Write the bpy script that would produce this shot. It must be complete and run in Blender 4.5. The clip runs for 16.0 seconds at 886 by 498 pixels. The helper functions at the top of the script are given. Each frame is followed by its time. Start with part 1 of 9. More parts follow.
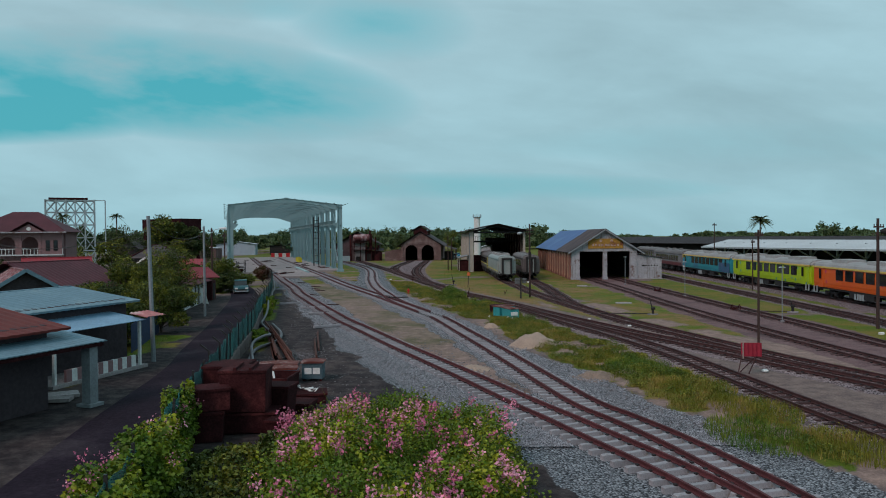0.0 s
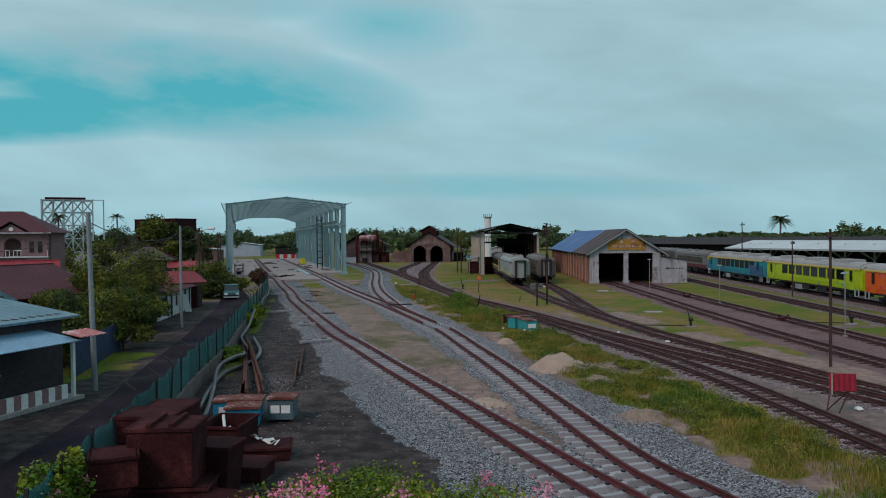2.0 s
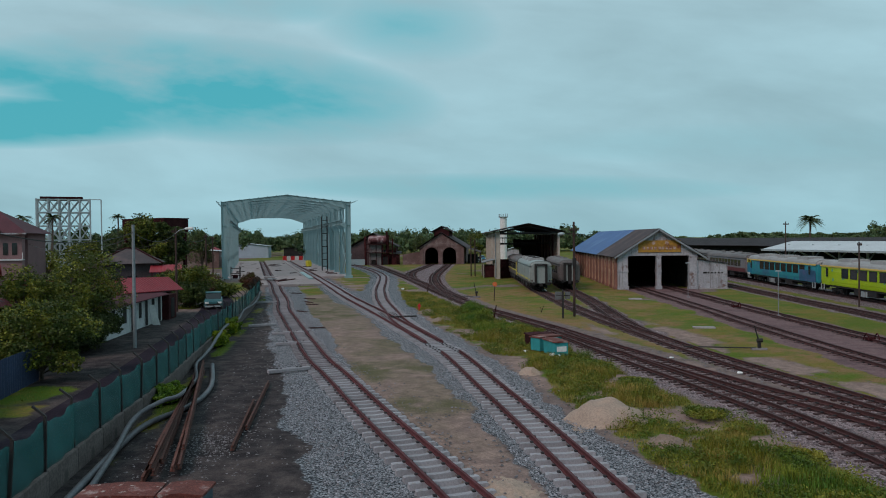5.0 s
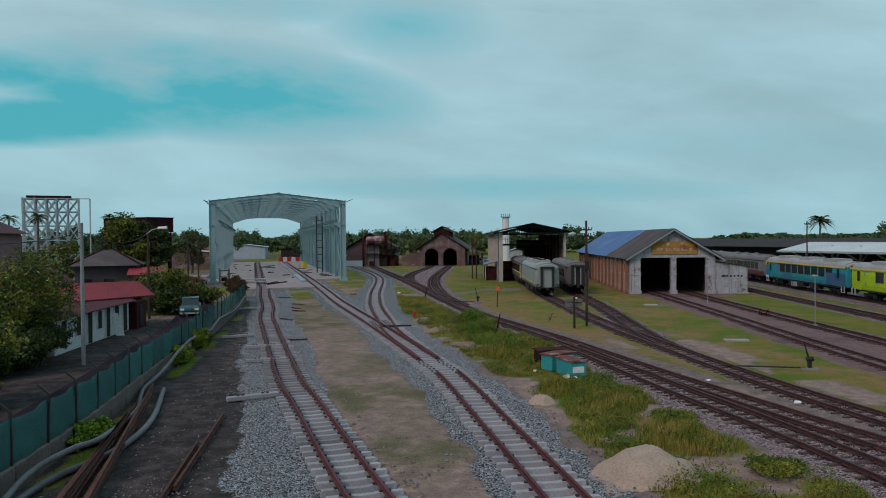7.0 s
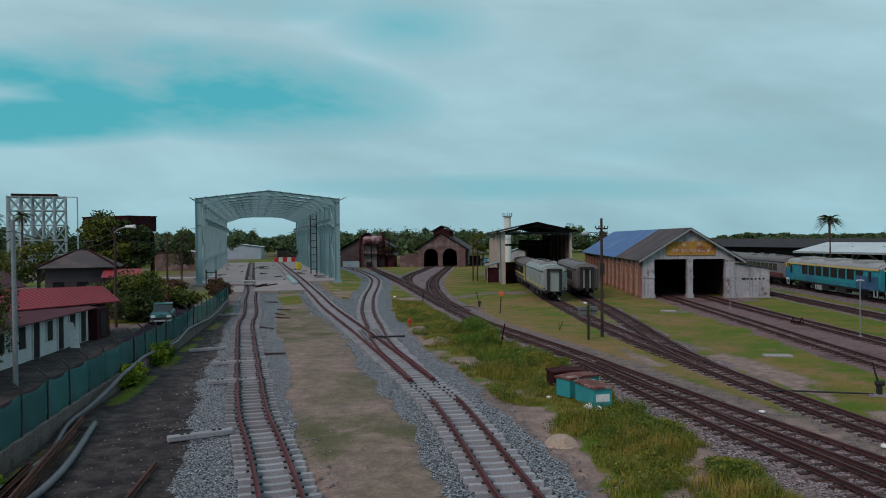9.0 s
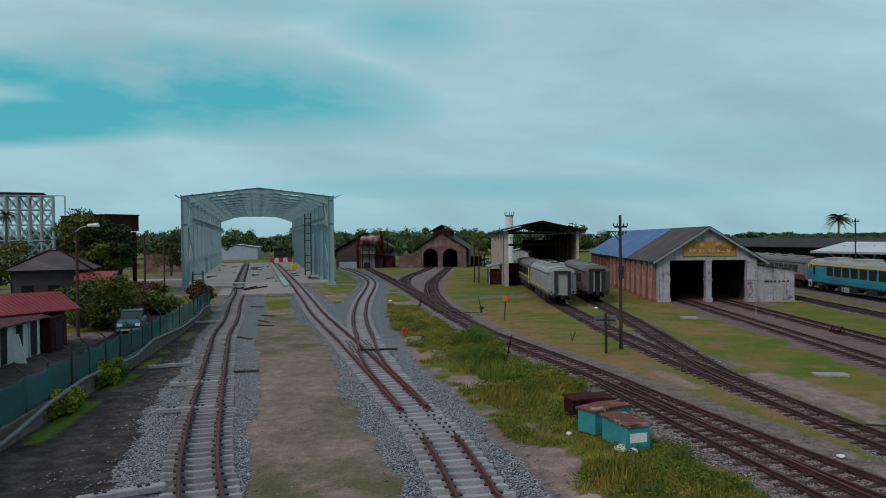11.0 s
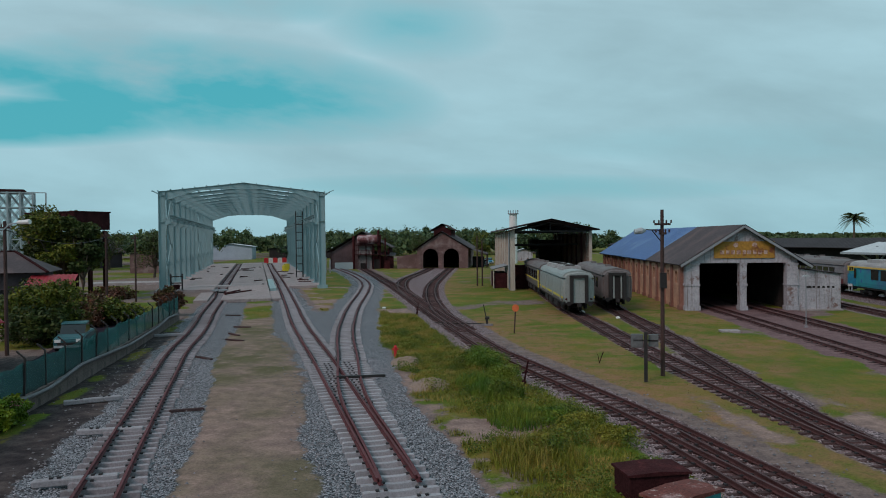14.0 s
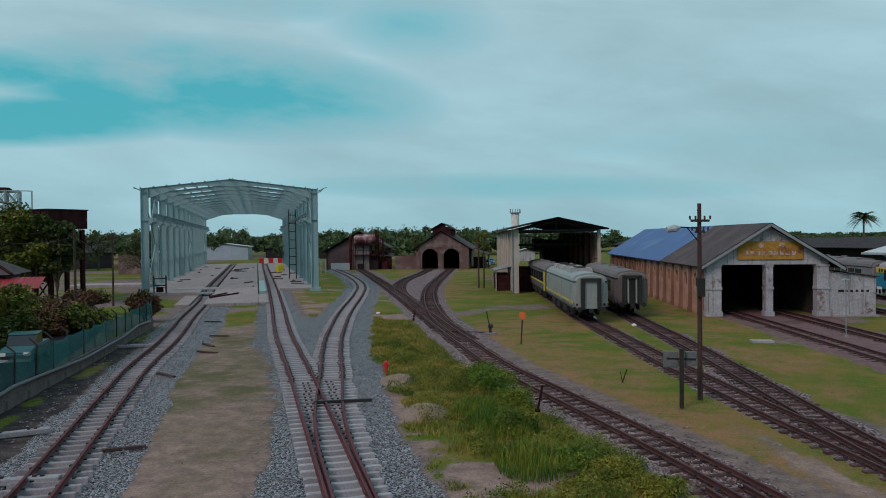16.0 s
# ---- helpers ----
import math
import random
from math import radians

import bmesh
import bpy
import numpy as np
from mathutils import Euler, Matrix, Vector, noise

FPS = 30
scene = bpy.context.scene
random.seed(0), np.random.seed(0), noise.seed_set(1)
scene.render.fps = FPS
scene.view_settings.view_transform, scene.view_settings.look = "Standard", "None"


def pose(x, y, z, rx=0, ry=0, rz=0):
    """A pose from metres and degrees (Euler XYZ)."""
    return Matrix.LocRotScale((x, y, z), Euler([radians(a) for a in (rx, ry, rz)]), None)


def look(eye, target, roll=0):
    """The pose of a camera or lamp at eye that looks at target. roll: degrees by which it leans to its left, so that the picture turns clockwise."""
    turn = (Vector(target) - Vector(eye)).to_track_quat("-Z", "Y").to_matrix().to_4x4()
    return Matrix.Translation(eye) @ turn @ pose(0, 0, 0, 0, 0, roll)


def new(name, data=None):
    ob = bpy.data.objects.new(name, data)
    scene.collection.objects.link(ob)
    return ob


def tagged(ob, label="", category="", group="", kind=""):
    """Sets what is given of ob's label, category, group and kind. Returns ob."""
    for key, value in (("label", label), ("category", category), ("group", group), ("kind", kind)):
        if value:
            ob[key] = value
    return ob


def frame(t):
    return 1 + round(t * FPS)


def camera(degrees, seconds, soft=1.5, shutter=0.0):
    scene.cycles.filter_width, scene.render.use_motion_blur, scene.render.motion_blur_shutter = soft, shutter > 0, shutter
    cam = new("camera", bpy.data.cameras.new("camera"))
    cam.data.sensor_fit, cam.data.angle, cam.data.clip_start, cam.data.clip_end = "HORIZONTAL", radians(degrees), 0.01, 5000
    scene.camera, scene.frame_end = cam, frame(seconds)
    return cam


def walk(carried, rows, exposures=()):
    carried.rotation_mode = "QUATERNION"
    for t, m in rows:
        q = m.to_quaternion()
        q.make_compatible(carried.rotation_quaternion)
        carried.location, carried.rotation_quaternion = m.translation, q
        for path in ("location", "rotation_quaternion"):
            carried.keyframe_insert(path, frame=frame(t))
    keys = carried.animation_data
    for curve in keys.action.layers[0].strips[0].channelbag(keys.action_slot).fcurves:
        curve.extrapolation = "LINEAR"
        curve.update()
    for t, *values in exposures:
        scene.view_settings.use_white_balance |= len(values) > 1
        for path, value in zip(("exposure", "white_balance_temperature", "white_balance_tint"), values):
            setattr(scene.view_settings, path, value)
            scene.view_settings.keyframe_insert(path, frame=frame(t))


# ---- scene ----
cam = camera(60.8, 16.0, soft=1.0)
METRES, EYE, TILT, LEAN, TURN = 51.3, 6.72, 3.4, 0.0, 0.0
ROWS = [
    (0.0, 0.0, 0.0, 0.0, -0.04, -4.35, 0.54),
    (0.5, 0.001, 0.0394, -0.0024, 0.08, -4.34, 0.55),
    (1.0, 0.0022, 0.0775, -0.0046, 0.13, -4.32, 0.56),
    (1.5, 0.0033, 0.1144, -0.0066, 0.4, -4.31, 0.58),
    (2.0, 0.0043, 0.1507, -0.0086, 0.73, -4.3, 0.62),
    (2.5, 0.0055, 0.1865, -0.0106, 0.97, -4.29, 0.64),
    (3.0, 0.0068, 0.2214, -0.0126, 0.97, -4.28, 0.64),
    (3.5, 0.0079, 0.2556, -0.0146, 0.97, -4.27, 0.66),
    (4.0, 0.0084, 0.2895, -0.0167, 1.46, -4.25, 0.67),
    (6.5, 0.0114, 0.4485, -0.0266, 1.97, -4.18, 0.73),
    (7.0, 0.0113, 0.48, -0.0284, 1.97, -4.17, 0.7),
    (7.5, 0.0113, 0.5111, -0.0303, 1.98, -4.18, 0.7),
    (8.0, 0.0109, 0.542, -0.0322, 1.99, -4.18, 0.71),
    (8.5, 0.0108, 0.5725, -0.0339, 2.01, -4.17, 0.71),
    (9.0, 0.0109, 0.6026, -0.0356, 2.01, -4.18, 0.68),
    (11.5, 0.0101, 0.7479, -0.0445, 2.09, -4.2, 0.74),
    (12.0, 0.0095, 0.7769, -0.046, 2.11, -4.21, 0.73),
    (12.5, 0.0086, 0.805, -0.0476, 2.14, -4.22, 0.72),
    (13.0, 0.0075, 0.8334, -0.0494, 2.15, -4.23, 0.71),
    (13.5, 0.007, 0.8614, -0.0509, 2.16, -4.23, 0.71),
    (14.0, 0.0062, 0.8893, -0.0524, 2.17, -4.24, 0.69),
    (14.5, 0.0056, 0.9171, -0.0543, 2.18, -4.25, 0.69),
    (15.0, 0.005, 0.9443, -0.0561, 2.18, -4.25, 0.67),
    (15.5, 0.0046, 0.9712, -0.0576, 2.18, -4.26, 0.68),
    (16.0, 0.0044, 0.998, -0.0595, 2.2, -4.25, 0.7),
]
walk(cam, [(t, pose(0, 0, EYE, TILT, LEAN, TURN) @ pose(METRES * x, METRES * y, METRES * z, 90 + pitch, roll, yaw)) for t, x, y, z, yaw, pitch, roll in ROWS])

# ---------------------------------------------------------------- world and sun
SUN_EL, SUN_AZ = 41.0, 220.0
world = bpy.data.worlds.new("overcast_sky")
scene.world = world
world.use_nodes = True
wn, wl = world.node_tree.nodes, world.node_tree.links
wn.clear()


def wmath(op, a, b=None, c=None):
    n = wn.new("ShaderNodeMath")
    n.operation = op
    for i, v in enumerate((a, b, c)):
        if v is None:
            continue
        if isinstance(v, (int, float)):
            n.inputs[i].default_value = v
        else:
            wl.new(v, n.inputs[i])
    return n.outputs[0]


sky = wn.new("ShaderNodeTexSky")
sky.sky_type, sky.sun_disc, sky.sun_elevation, sky.sun_rotation = "NISHITA", False, radians(SUN_EL), radians(SUN_AZ)
wco = wn.new("ShaderNodeTexCoord")
wsep = wn.new("ShaderNodeSeparateXYZ")
wl.new(wco.outputs["Generated"], wsep.inputs[0])
sx, sy, sz = wsep.outputs
# azimuth-like and elevation-like coordinates of a direction
sden = wmath("MAXIMUM", wmath("ABSOLUTE", sy), 0.25)
su, sv = wmath("DIVIDE", sx, sden), wmath("DIVIDE", sz, sden)
wcomb = wn.new("ShaderNodeCombineXYZ")
wl.new(wmath("MULTIPLY", su, 1.15), wcomb.inputs[0])
wl.new(wmath("MULTIPLY_ADD", sv, 3.6, wmath("MULTIPLY", su, 0.42)), wcomb.inputs[1])
n1 = wn.new("ShaderNodeTexNoise")
n1.inputs["Scale"].default_value, n1.inputs["Detail"].default_value, n1.inputs["Roughness"].default_value, n1.inputs["Distortion"].default_value = 2.1, 7.0, 0.5, 0.5
wl.new(wcomb.outputs[0], n1.inputs["Vector"])
n2 = wn.new("ShaderNodeTexNoise")
n2.inputs["Scale"].default_value, n2.inputs["Detail"].default_value, n2.inputs["Roughness"].default_value = 7.0, 6.0, 0.55
wl.new(wcomb.outputs[0], n2.inputs["Vector"])


def blob(u0, v0, ru, rv, slope=0.0):
    """1 in the middle of an oval of the sky, falling to 0 at its edge."""
    a = wmath("DIVIDE", wmath("SUBTRACT", su, u0), ru)
    b = wmath("DIVIDE", wmath("SUBTRACT", wmath("MULTIPLY_ADD", su, slope, sv), v0 + slope * u0), rv)
    d = wmath("ADD", wmath("MULTIPLY", a, a), wmath("MULTIPLY", b, b))
    return wmath("MAXIMUM", wmath("SUBTRACT", 1.0, d), 0.0)


# clear gaps in the cloud sheet: one broad gap and a few thin ones
gap = wmath("MULTIPLY", blob(-0.36, 0.205, 0.34, 0.075, 0.10), 1.0)
gap = wmath("MAXIMUM", gap, wmath("MULTIPLY", blob(-0.60, 0.165, 0.28, 0.04, 0.0), 0.9))
gap = wmath("MAXIMUM", gap, wmath("MULTIPLY", blob(-0.62, 0.235, 0.22, 0.035, 0.1), 0.8))
gap = wmath("MAXIMUM", gap, wmath("MULTIPLY", blob(-0.08, 0.285, 0.13, 0.055, 0.1), 0.38))
gap = wmath("MAXIMUM", gap, wmath("MULTIPLY", blob(0.05, 0.066, 0.35, 0.02, 0.02), 0.42))
gap = wmath("MAXIMUM", gap, wmath("MULTIPLY", blob(-0.30, 0.32, 0.25, 0.03, 0.1), 0.3))
gap = wmath("MAXIMUM", gap, wmath("MULTIPLY", blob(0.45, 0.12, 0.4, 0.03, 0.0), 0.15))
wisps = wmath("MULTIPLY_ADD", n1.outputs[0], 2.3, -0.62)
fine = wmath("MULTIPLY_ADD", n2.outputs[0], 0.8, -0.4)
clear = wmath("MULTIPLY", gap, wmath("ADD", wisps, fine))
clear = wmath("MINIMUM", wmath("MAXIMUM", wmath("MULTIPLY", clear, 2.05), 0.0), 1.0)
# the cloud's own shade: paler where thick, greyer where thin, hazier low down
thick = wmath("ADD", wmath("MULTIPLY_ADD", n1.outputs[0], 0.75, 0.71), wmath("MULTIPLY", fine, 0.28))
cloud = wn.new("ShaderNodeMix")
cloud.data_type = "RGBA"
wl.new(wmath("MINIMUM", wmath("MAXIMUM", wmath("MULTIPLY", sv, 2.2), 0.0), 1.0), cloud.inputs[0])
cloud.inputs[6].default_value = (0.292, 0.495, 0.560, 1)
cloud.inputs[7].default_value = (0.349, 0.515, 0.584, 1)
cshade = wn.new("ShaderNodeVectorMath")
cshade.operation = "SCALE"
wl.new(cloud.outputs[2], cshade.inputs[0])
wl.new(thick, cshade.inputs["Scale"])
blue = wn.new("ShaderNodeMix")
blue.data_type = "RGBA"
blue.inputs[0].default_value = 0.9
sks = wn.new("ShaderNodeVectorMath")
sks.operation = "SCALE"
sks.inputs["Scale"].default_value = 0.1
wl.new(sky.outputs[0], sks.inputs[0])
wl.new(sks.outputs[0], blue.inputs[6])
blue.inputs[7].default_value = (0.06, 0.415, 0.49, 1)
skymix = wn.new("ShaderNodeMix")
skymix.data_type = "RGBA"
wl.new(clear, skymix.inputs[0])
wl.new(cshade.outputs[0], skymix.inputs[6])
wl.new(blue.outputs[2], skymix.inputs[7])
wbg = wn.new("ShaderNodeBackground")
wl.new(skymix.outputs[2], wbg.inputs[0])
wbg.inputs[1].default_value = 1.0
wout = wn.new("ShaderNodeOutputWorld")
wl.new(wbg.outputs[0], wout.inputs[0])

sun_data = bpy.data.lights.new("sun", "SUN")
sun_data.energy, sun_data.angle, sun_data.color = 1.55, radians(20), (1.0, 0.735, 0.70)
sun = new("sun", sun_data)
# high behind the left shoulder
sun.matrix_world = look((-75, -30, 100), (0, 60, 0))

# ---------------------------------------------------------------- materials


def material(name, color, rough=0.8, vary=0.25, scale=1.5, fine=12.0, bump=0.2, metal=0.0, second=None, amount=0.5, spots=0.0, spot_color=(0.1, 0.05, 0.03),
             spot_scale=1.2, random_tint=0.0, coords="Object", bump_scale=None, streaks=0.0, streak_color=(0.12, 0.08, 0.06), spec=0.3, islands=0.0):
    """A worn surface: a base colour that drifts at two scales, stains of a second colour, streaks down its height, relief."""
    m = bpy.data.materials.new(name)
    m.use_nodes = True
    nt = m.node_tree
    nd, lk = nt.nodes, nt.links
    bs = nd["Principled BSDF"]
    bs.inputs["Roughness"].default_value, bs.inputs["Metallic"].default_value = rough, metal
    bs.inputs["Specular IOR Level"].default_value = spec
    tc = nd.new("ShaderNodeTexCoord")
    geo = nd.new("ShaderNodeNewGeometry")
    co = geo.outputs["Position"] if coords == "World" else tc.outputs["Object"]

    def noise_of(s, detail=5.0, rgh=0.6, vec=None):
        n = nd.new("ShaderNodeTexNoise")
        n.inputs["Scale"].default_value, n.inputs["Detail"].default_value, n.inputs["Roughness"].default_value = s, detail, rgh
        lk.new(vec or co, n.inputs["Vector"])
        return n.outputs[0]

    def mix(fac, a, b, blend="MIX"):
        n = nd.new("ShaderNodeMix")
        n.data_type, n.blend_type = "RGBA", blend
        for v, i in ((fac, 0), (a, 6), (b, 7)):
            if isinstance(v, (int, float)):
                n.inputs[i].default_value = v
            elif isinstance(v, tuple):
                n.inputs[i].default_value = (*v, 1)
            else:
                lk.new(v, n.inputs[i])
        return n.outputs[2]

    def ramp(v, lo, hi):
        n = nd.new("ShaderNodeMapRange")
        n.inputs[1].default_value, n.inputs[2].default_value = lo, hi
        n.interpolation_type = "SMOOTHSTEP"
        lk.new(v, n.inputs[0])
        return n.outputs[0]

    big, small = noise_of(scale), noise_of(fine, 4.0, 0.7)
    col = color
    if second:
        col = mix(ramp(big, 0.62 - amount * 0.3, 0.9 - amount * 0.45), color, second)
    tone = mix(ramp(small, 0.3, 0.7), (1 - vary,) * 3, (1 + vary,) * 3)
    col = mix(1.0, col, tone, "MULTIPLY")
    tone2 = mix(ramp(big, 0.3, 0.7), (1 - vary * 0.7,) * 3, (1 + vary * 0.7,) * 3)
    col = mix(1.0, col, tone2, "MULTIPLY")
    if spots:
        sp = noise_of(spot_scale, 6.0, 0.65)
        col = mix(ramp(sp, 0.68 - spots * 0.25, 0.76 - spots * 0.2), col, spot_color)
    if streaks:
        mp = nd.new("ShaderNodeMapping")
        mp.inputs["Scale"].default_value = (3.0, 3.0, 0.12)
        lk.new(co, mp.inputs[0])
        st = noise_of(1.6, 5.0, 0.65, mp.outputs[0])
        col = mix(ramp(st, 0.66 - streaks * 0.25, 0.82 - streaks * 0.15), col, streak_color)
    if random_tint:
        oi = nd.new("ShaderNodeObjectInfo")
        mr = nd.new("ShaderNodeMapRange")
        mr.inputs[3].default_value, mr.inputs[4].default_value = 1 - random_tint, 1 + random_tint
        lk.new(oi.outputs["Random"], mr.inputs[0])
        col = mix(1.0, col, mr.outputs[0], "MULTIPLY")
    if islands:
        mr = nd.new("ShaderNodeMapRange")
        mr.inputs[3].default_value, mr.inputs[4].default_value = 1 - islands, 1 + islands
        lk.new(geo.outputs["Random Per Island"], mr.inputs[0])
        col = mix(1.0, col, mr.outputs[0], "MULTIPLY")
    if isinstance(col, tuple):
        bs.inputs["Base Color"].default_value = (*col, 1)
    else:
        lk.new(col, bs.inputs["Base Color"])
    if bump:
        bp = nd.new("ShaderNodeBump")
        bp.inputs["Strength"].default_value, bp.inputs["Distance"].default_value = bump, 0.03
        lk.new(noise_of(bump_scale or fine * 1.5, 4.0, 0.7), bp.inputs["Height"])
        lk.new(bp.outputs[0], bs.inputs["Normal"])
    return m


def foliage(name, color, second, vary=0.5, rough=0.6):
    """Leaves: colour differs leaf by leaf and drifts through the crown; some light comes through."""
    m = material(name, color, rough, 0.25, 0.8, 2.6, 0.0, second=second, amount=0.6, coords="World", islands=vary, spec=0.25)
    bs = m.node_tree.nodes["Principled BSDF"]
    bs.inputs["Transmission Weight"].default_value = 0.0
    return m


M_CONCRETE = material("pale_concrete", (0.285, 0.262, 0.262), 0.9, 0.18, 0.8, 9, 0.25, spots=0.25, spot_color=(0.17, 0.16, 0.15))
M_SLEEPER = material("sleeper_concrete", (0.285, 0.28, 0.30), 0.9, 0.16, 1.2, 14, 0.3, random_tint=0.14, spots=0.2, spot_color=(0.22, 0.19, 0.17), spot_scale=3)
M_SLEEPER_DUSTY = material("dusty_sleeper_concrete", (0.225, 0.212, 0.228), 0.9, 0.2, 1.2, 14, 0.3, random_tint=0.2, spots=0.25, spot_color=(0.13, 0.10, 0.10), spot_scale=3)
M_TIMBER = material("old_timber_sleeper", (0.06, 0.034, 0.034), 0.95, 0.35, 1.5, 18, 0.4, random_tint=0.35)
M_CLIP = material("dark_fastening", (0.022, 0.02, 0.022), 0.7, 0.2, 4, 30, 0.1)
M_RAIL = material("rusty_rail_brown", (0.088, 0.025, 0.029), 0.75, 0.25, 0.9, 20, 0.15, random_tint=0.1)
M_RAIL_OLD = material("dark_worn_rail", (0.062, 0.026, 0.026), 0.65, 0.3, 0.9, 20, 0.15, random_tint=0.1)
M_STEEL_GREY = material("grey_green_painted_steel", (0.212, 0.325, 0.345), 0.55, 0.08, 0.5, 6, 0.03, spots=0.06, spot_color=(0.2, 0.16, 0.13))
M_GALV = material("galvanised_sheet", (0.33, 0.38, 0.40), 0.5, 0.12, 0.3, 5, 0.05, metal=0.2)
M_RUST = material("rusty_red_brown_steel", (0.044, 0.0125, 0.014), 0.9, 0.35, 1.3, 16, 0.25, second=(0.072, 0.02, 0.02), amount=0.45, spec=0.08)
M_RUST_DARK = material("dark_rusty_steel", (0.034, 0.0105, 0.012), 0.9, 0.35, 1.3, 16, 0.25, spec=0.08, second=(0.05, 0.017, 0.017), amount=0.3)
M_LID = material("rusted_red_lid", (0.135, 0.038, 0.030), 0.8, 0.35, 1.5, 14, 0.2, second=(0.34, 0.29, 0.28), amount=0.4, streaks=0.0, spots=0.4, spot_color=(0.34, 0.29, 0.27), spot_scale=4)
M_RUST_PALE = material("rust_orange_lid", (0.25, 0.115, 0.075), 0.8, 0.35, 1.5, 14, 0.2, second=(0.36, 0.27, 0.23), amount=0.7)
M_BLUE = material("blue_painted_box", (0.014, 0.18, 0.30), 0.5, 0.2, 1.5, 14, 0.08, spots=0.25, spot_color=(0.1, 0.06, 0.045), spot_scale=3)
M_TEAL = material("teal_painted_box", (0.03, 0.25, 0.27), 0.5, 0.15, 1.5, 14, 0.08, spots=0.12, spot_color=(0.12, 0.09, 0.07), spot_scale=3)
M_WHITE = material("white_paint", (0.62, 0.63, 0.62), 0.6, 0.1, 1.2, 8, 0.05, spots=0.1, spot_color=(0.4, 0.36, 0.3))
M_DARK = material("dark_interior", (0.018, 0.016, 0.016), 0.9, 0.3, 1, 8, 0.05)
M_BLACK = material("black_iron", (0.02, 0.018, 0.018), 0.6, 0.3, 2, 20, 0.1)
M_POLE_WOOD = material("dark_timber_pole", (0.05, 0.03, 0.027), 0.9, 0.3, 1.2, 16, 0.25, streaks=0.3)
M_POLE_CONC = material("grey_concrete_pole", (0.20, 0.225, 0.24), 0.85, 0.15, 1.0, 10, 0.15, streaks=0.2, streak_color=(0.16, 0.17, 0.17))
M_ASPHALT = material("worn_asphalt", (0.022, 0.016, 0.024), 0.92, 0.25, 0.35, 7, 0.25, second=(0.036, 0.029, 0.036), amount=0.4, coords="World", spec=0.05)
M_GREEN_NET = material("green_shade_net", (0.02, 0.132, 0.126), 0.85, 0.22, 0.7, 10, 0.3, second=(0.03, 0.075, 0.08), amount=0.45, random_tint=0.3, bump_scale=3)
# an open weave lets part of what stands behind show through
M_GREEN_NET.node_tree.nodes["Principled BSDF"].inputs["Alpha"].default_value = 0.55
M_WALL_DIRTY = material("dirty_concrete_kerb", (0.11, 0.09, 0.085), 0.95, 0.3, 0.9, 9, 0.3, spots=0.4, spot_color=(0.07, 0.06, 0.055))
M_HOSE = material("grey_plastic_pipe", (0.10, 0.095, 0.105), 0.5, 0.2, 0.8, 8, 0.05)
M_PLASTER = material("stained_white_plaster", (0.32, 0.325, 0.35), 0.85, 0.2, 0.5, 7, 0.15, streaks=0.55, streak_color=(0.12, 0.095, 0.09), spots=0.5, spot_color=(0.155, 0.10, 0.088), spot_scale=0.9)
M_BRICK_PINK = material("pale_pink_brick", (0.17, 0.085, 0.066), 0.9, 0.22, 0.7, 9, 0.3, random_tint=0.2, spots=0.2, spot_color=(0.2, 0.13, 0.11), islands=0.15)
M_BRICK_RED = material("weathered_red_brick", (0.125, 0.078, 0.074), 0.9, 0.25, 0.5, 7, 0.3, second=(0.17, 0.13, 0.125), amount=0.5, islands=0.2)
M_MORTAR = material("brick_wall_mortar", (0.38, 0.225, 0.155), 0.95, 0.26, 0.6, 12, 0.4, streaks=0.45, streak_color=(0.17, 0.10, 0.085))
M_ROOF_DARK = material("dark_brown_grey_roof_sheet", (0.062, 0.05, 0.054), 0.75, 0.2, 0.4, 6, 0.1, second=(0.085, 0.06, 0.06), amount=0.5)
M_ROOF_BLUE = material("blue_roof_sheet", (0.045, 0.105, 0.27), 0.5, 0.15, 0.3, 6, 0.05, second=(0.09, 0.16, 0.29), amount=0.35)
M_ROOF_PALE = material("pale_grey_roof_sheet", (0.43, 0.475, 0.495), 0.55, 0.1, 0.2, 4, 0.05, streaks=0.1)
M_ROOF_BLUEGREY = material("blue_grey_metal_roof", (0.115, 0.20, 0.25), 0.6, 0.14, 0.35, 5, 0.05, second=(0.15, 0.22, 0.25), amount=0.4)
M_ROOF_RED = material("red_metal_roof", (0.25, 0.022, 0.032), 0.6, 0.15, 0.4, 6, 0.05, spots=0.1, spot_color=(0.2, 0.06, 0.06))
M_ROOF_MAROON = material("maroon_roof_tile", (0.075, 0.02, 0.028), 0.75, 0.2, 0.4, 6, 0.1)
M_CLADDING = material("cream_weathered_cladding", (0.36, 0.33, 0.285), 0.75, 0.16, 0.5, 8, 0.08, streaks=0.3, streak_color=(0.2, 0.15, 0.12))
M_SILVER = material("stainless_coach_side", (0.245, 0.275, 0.268), 0.5, 0.12, 0.5, 7, 0.03, metal=0.15, streaks=0.25, streak_color=(0.16, 0.15, 0.14))
M_COACH_ROOF = material("grey_coach_roof", (0.27, 0.27, 0.27), 0.7, 0.16, 0.6, 7, 0.05, spots=0.2, spot_color=(0.15, 0.13, 0.12))
M_ROOF_DULL = material("dull_brown_coach_roof", (0.135, 0.125, 0.125), 0.75, 0.2, 0.6, 7, 0.05, spots=0.35, spot_color=(0.085, 0.07, 0.065))
# near-black brown; carries the shade inside the goods shed and the floor slots
M_NEAR_BLACK = material("near_black_brown", (0.03, 0.024, 0.023), 0.9, 0.3, 0.6, 6, 0.1, second=(0.05, 0.038, 0.034), amount=0.4)
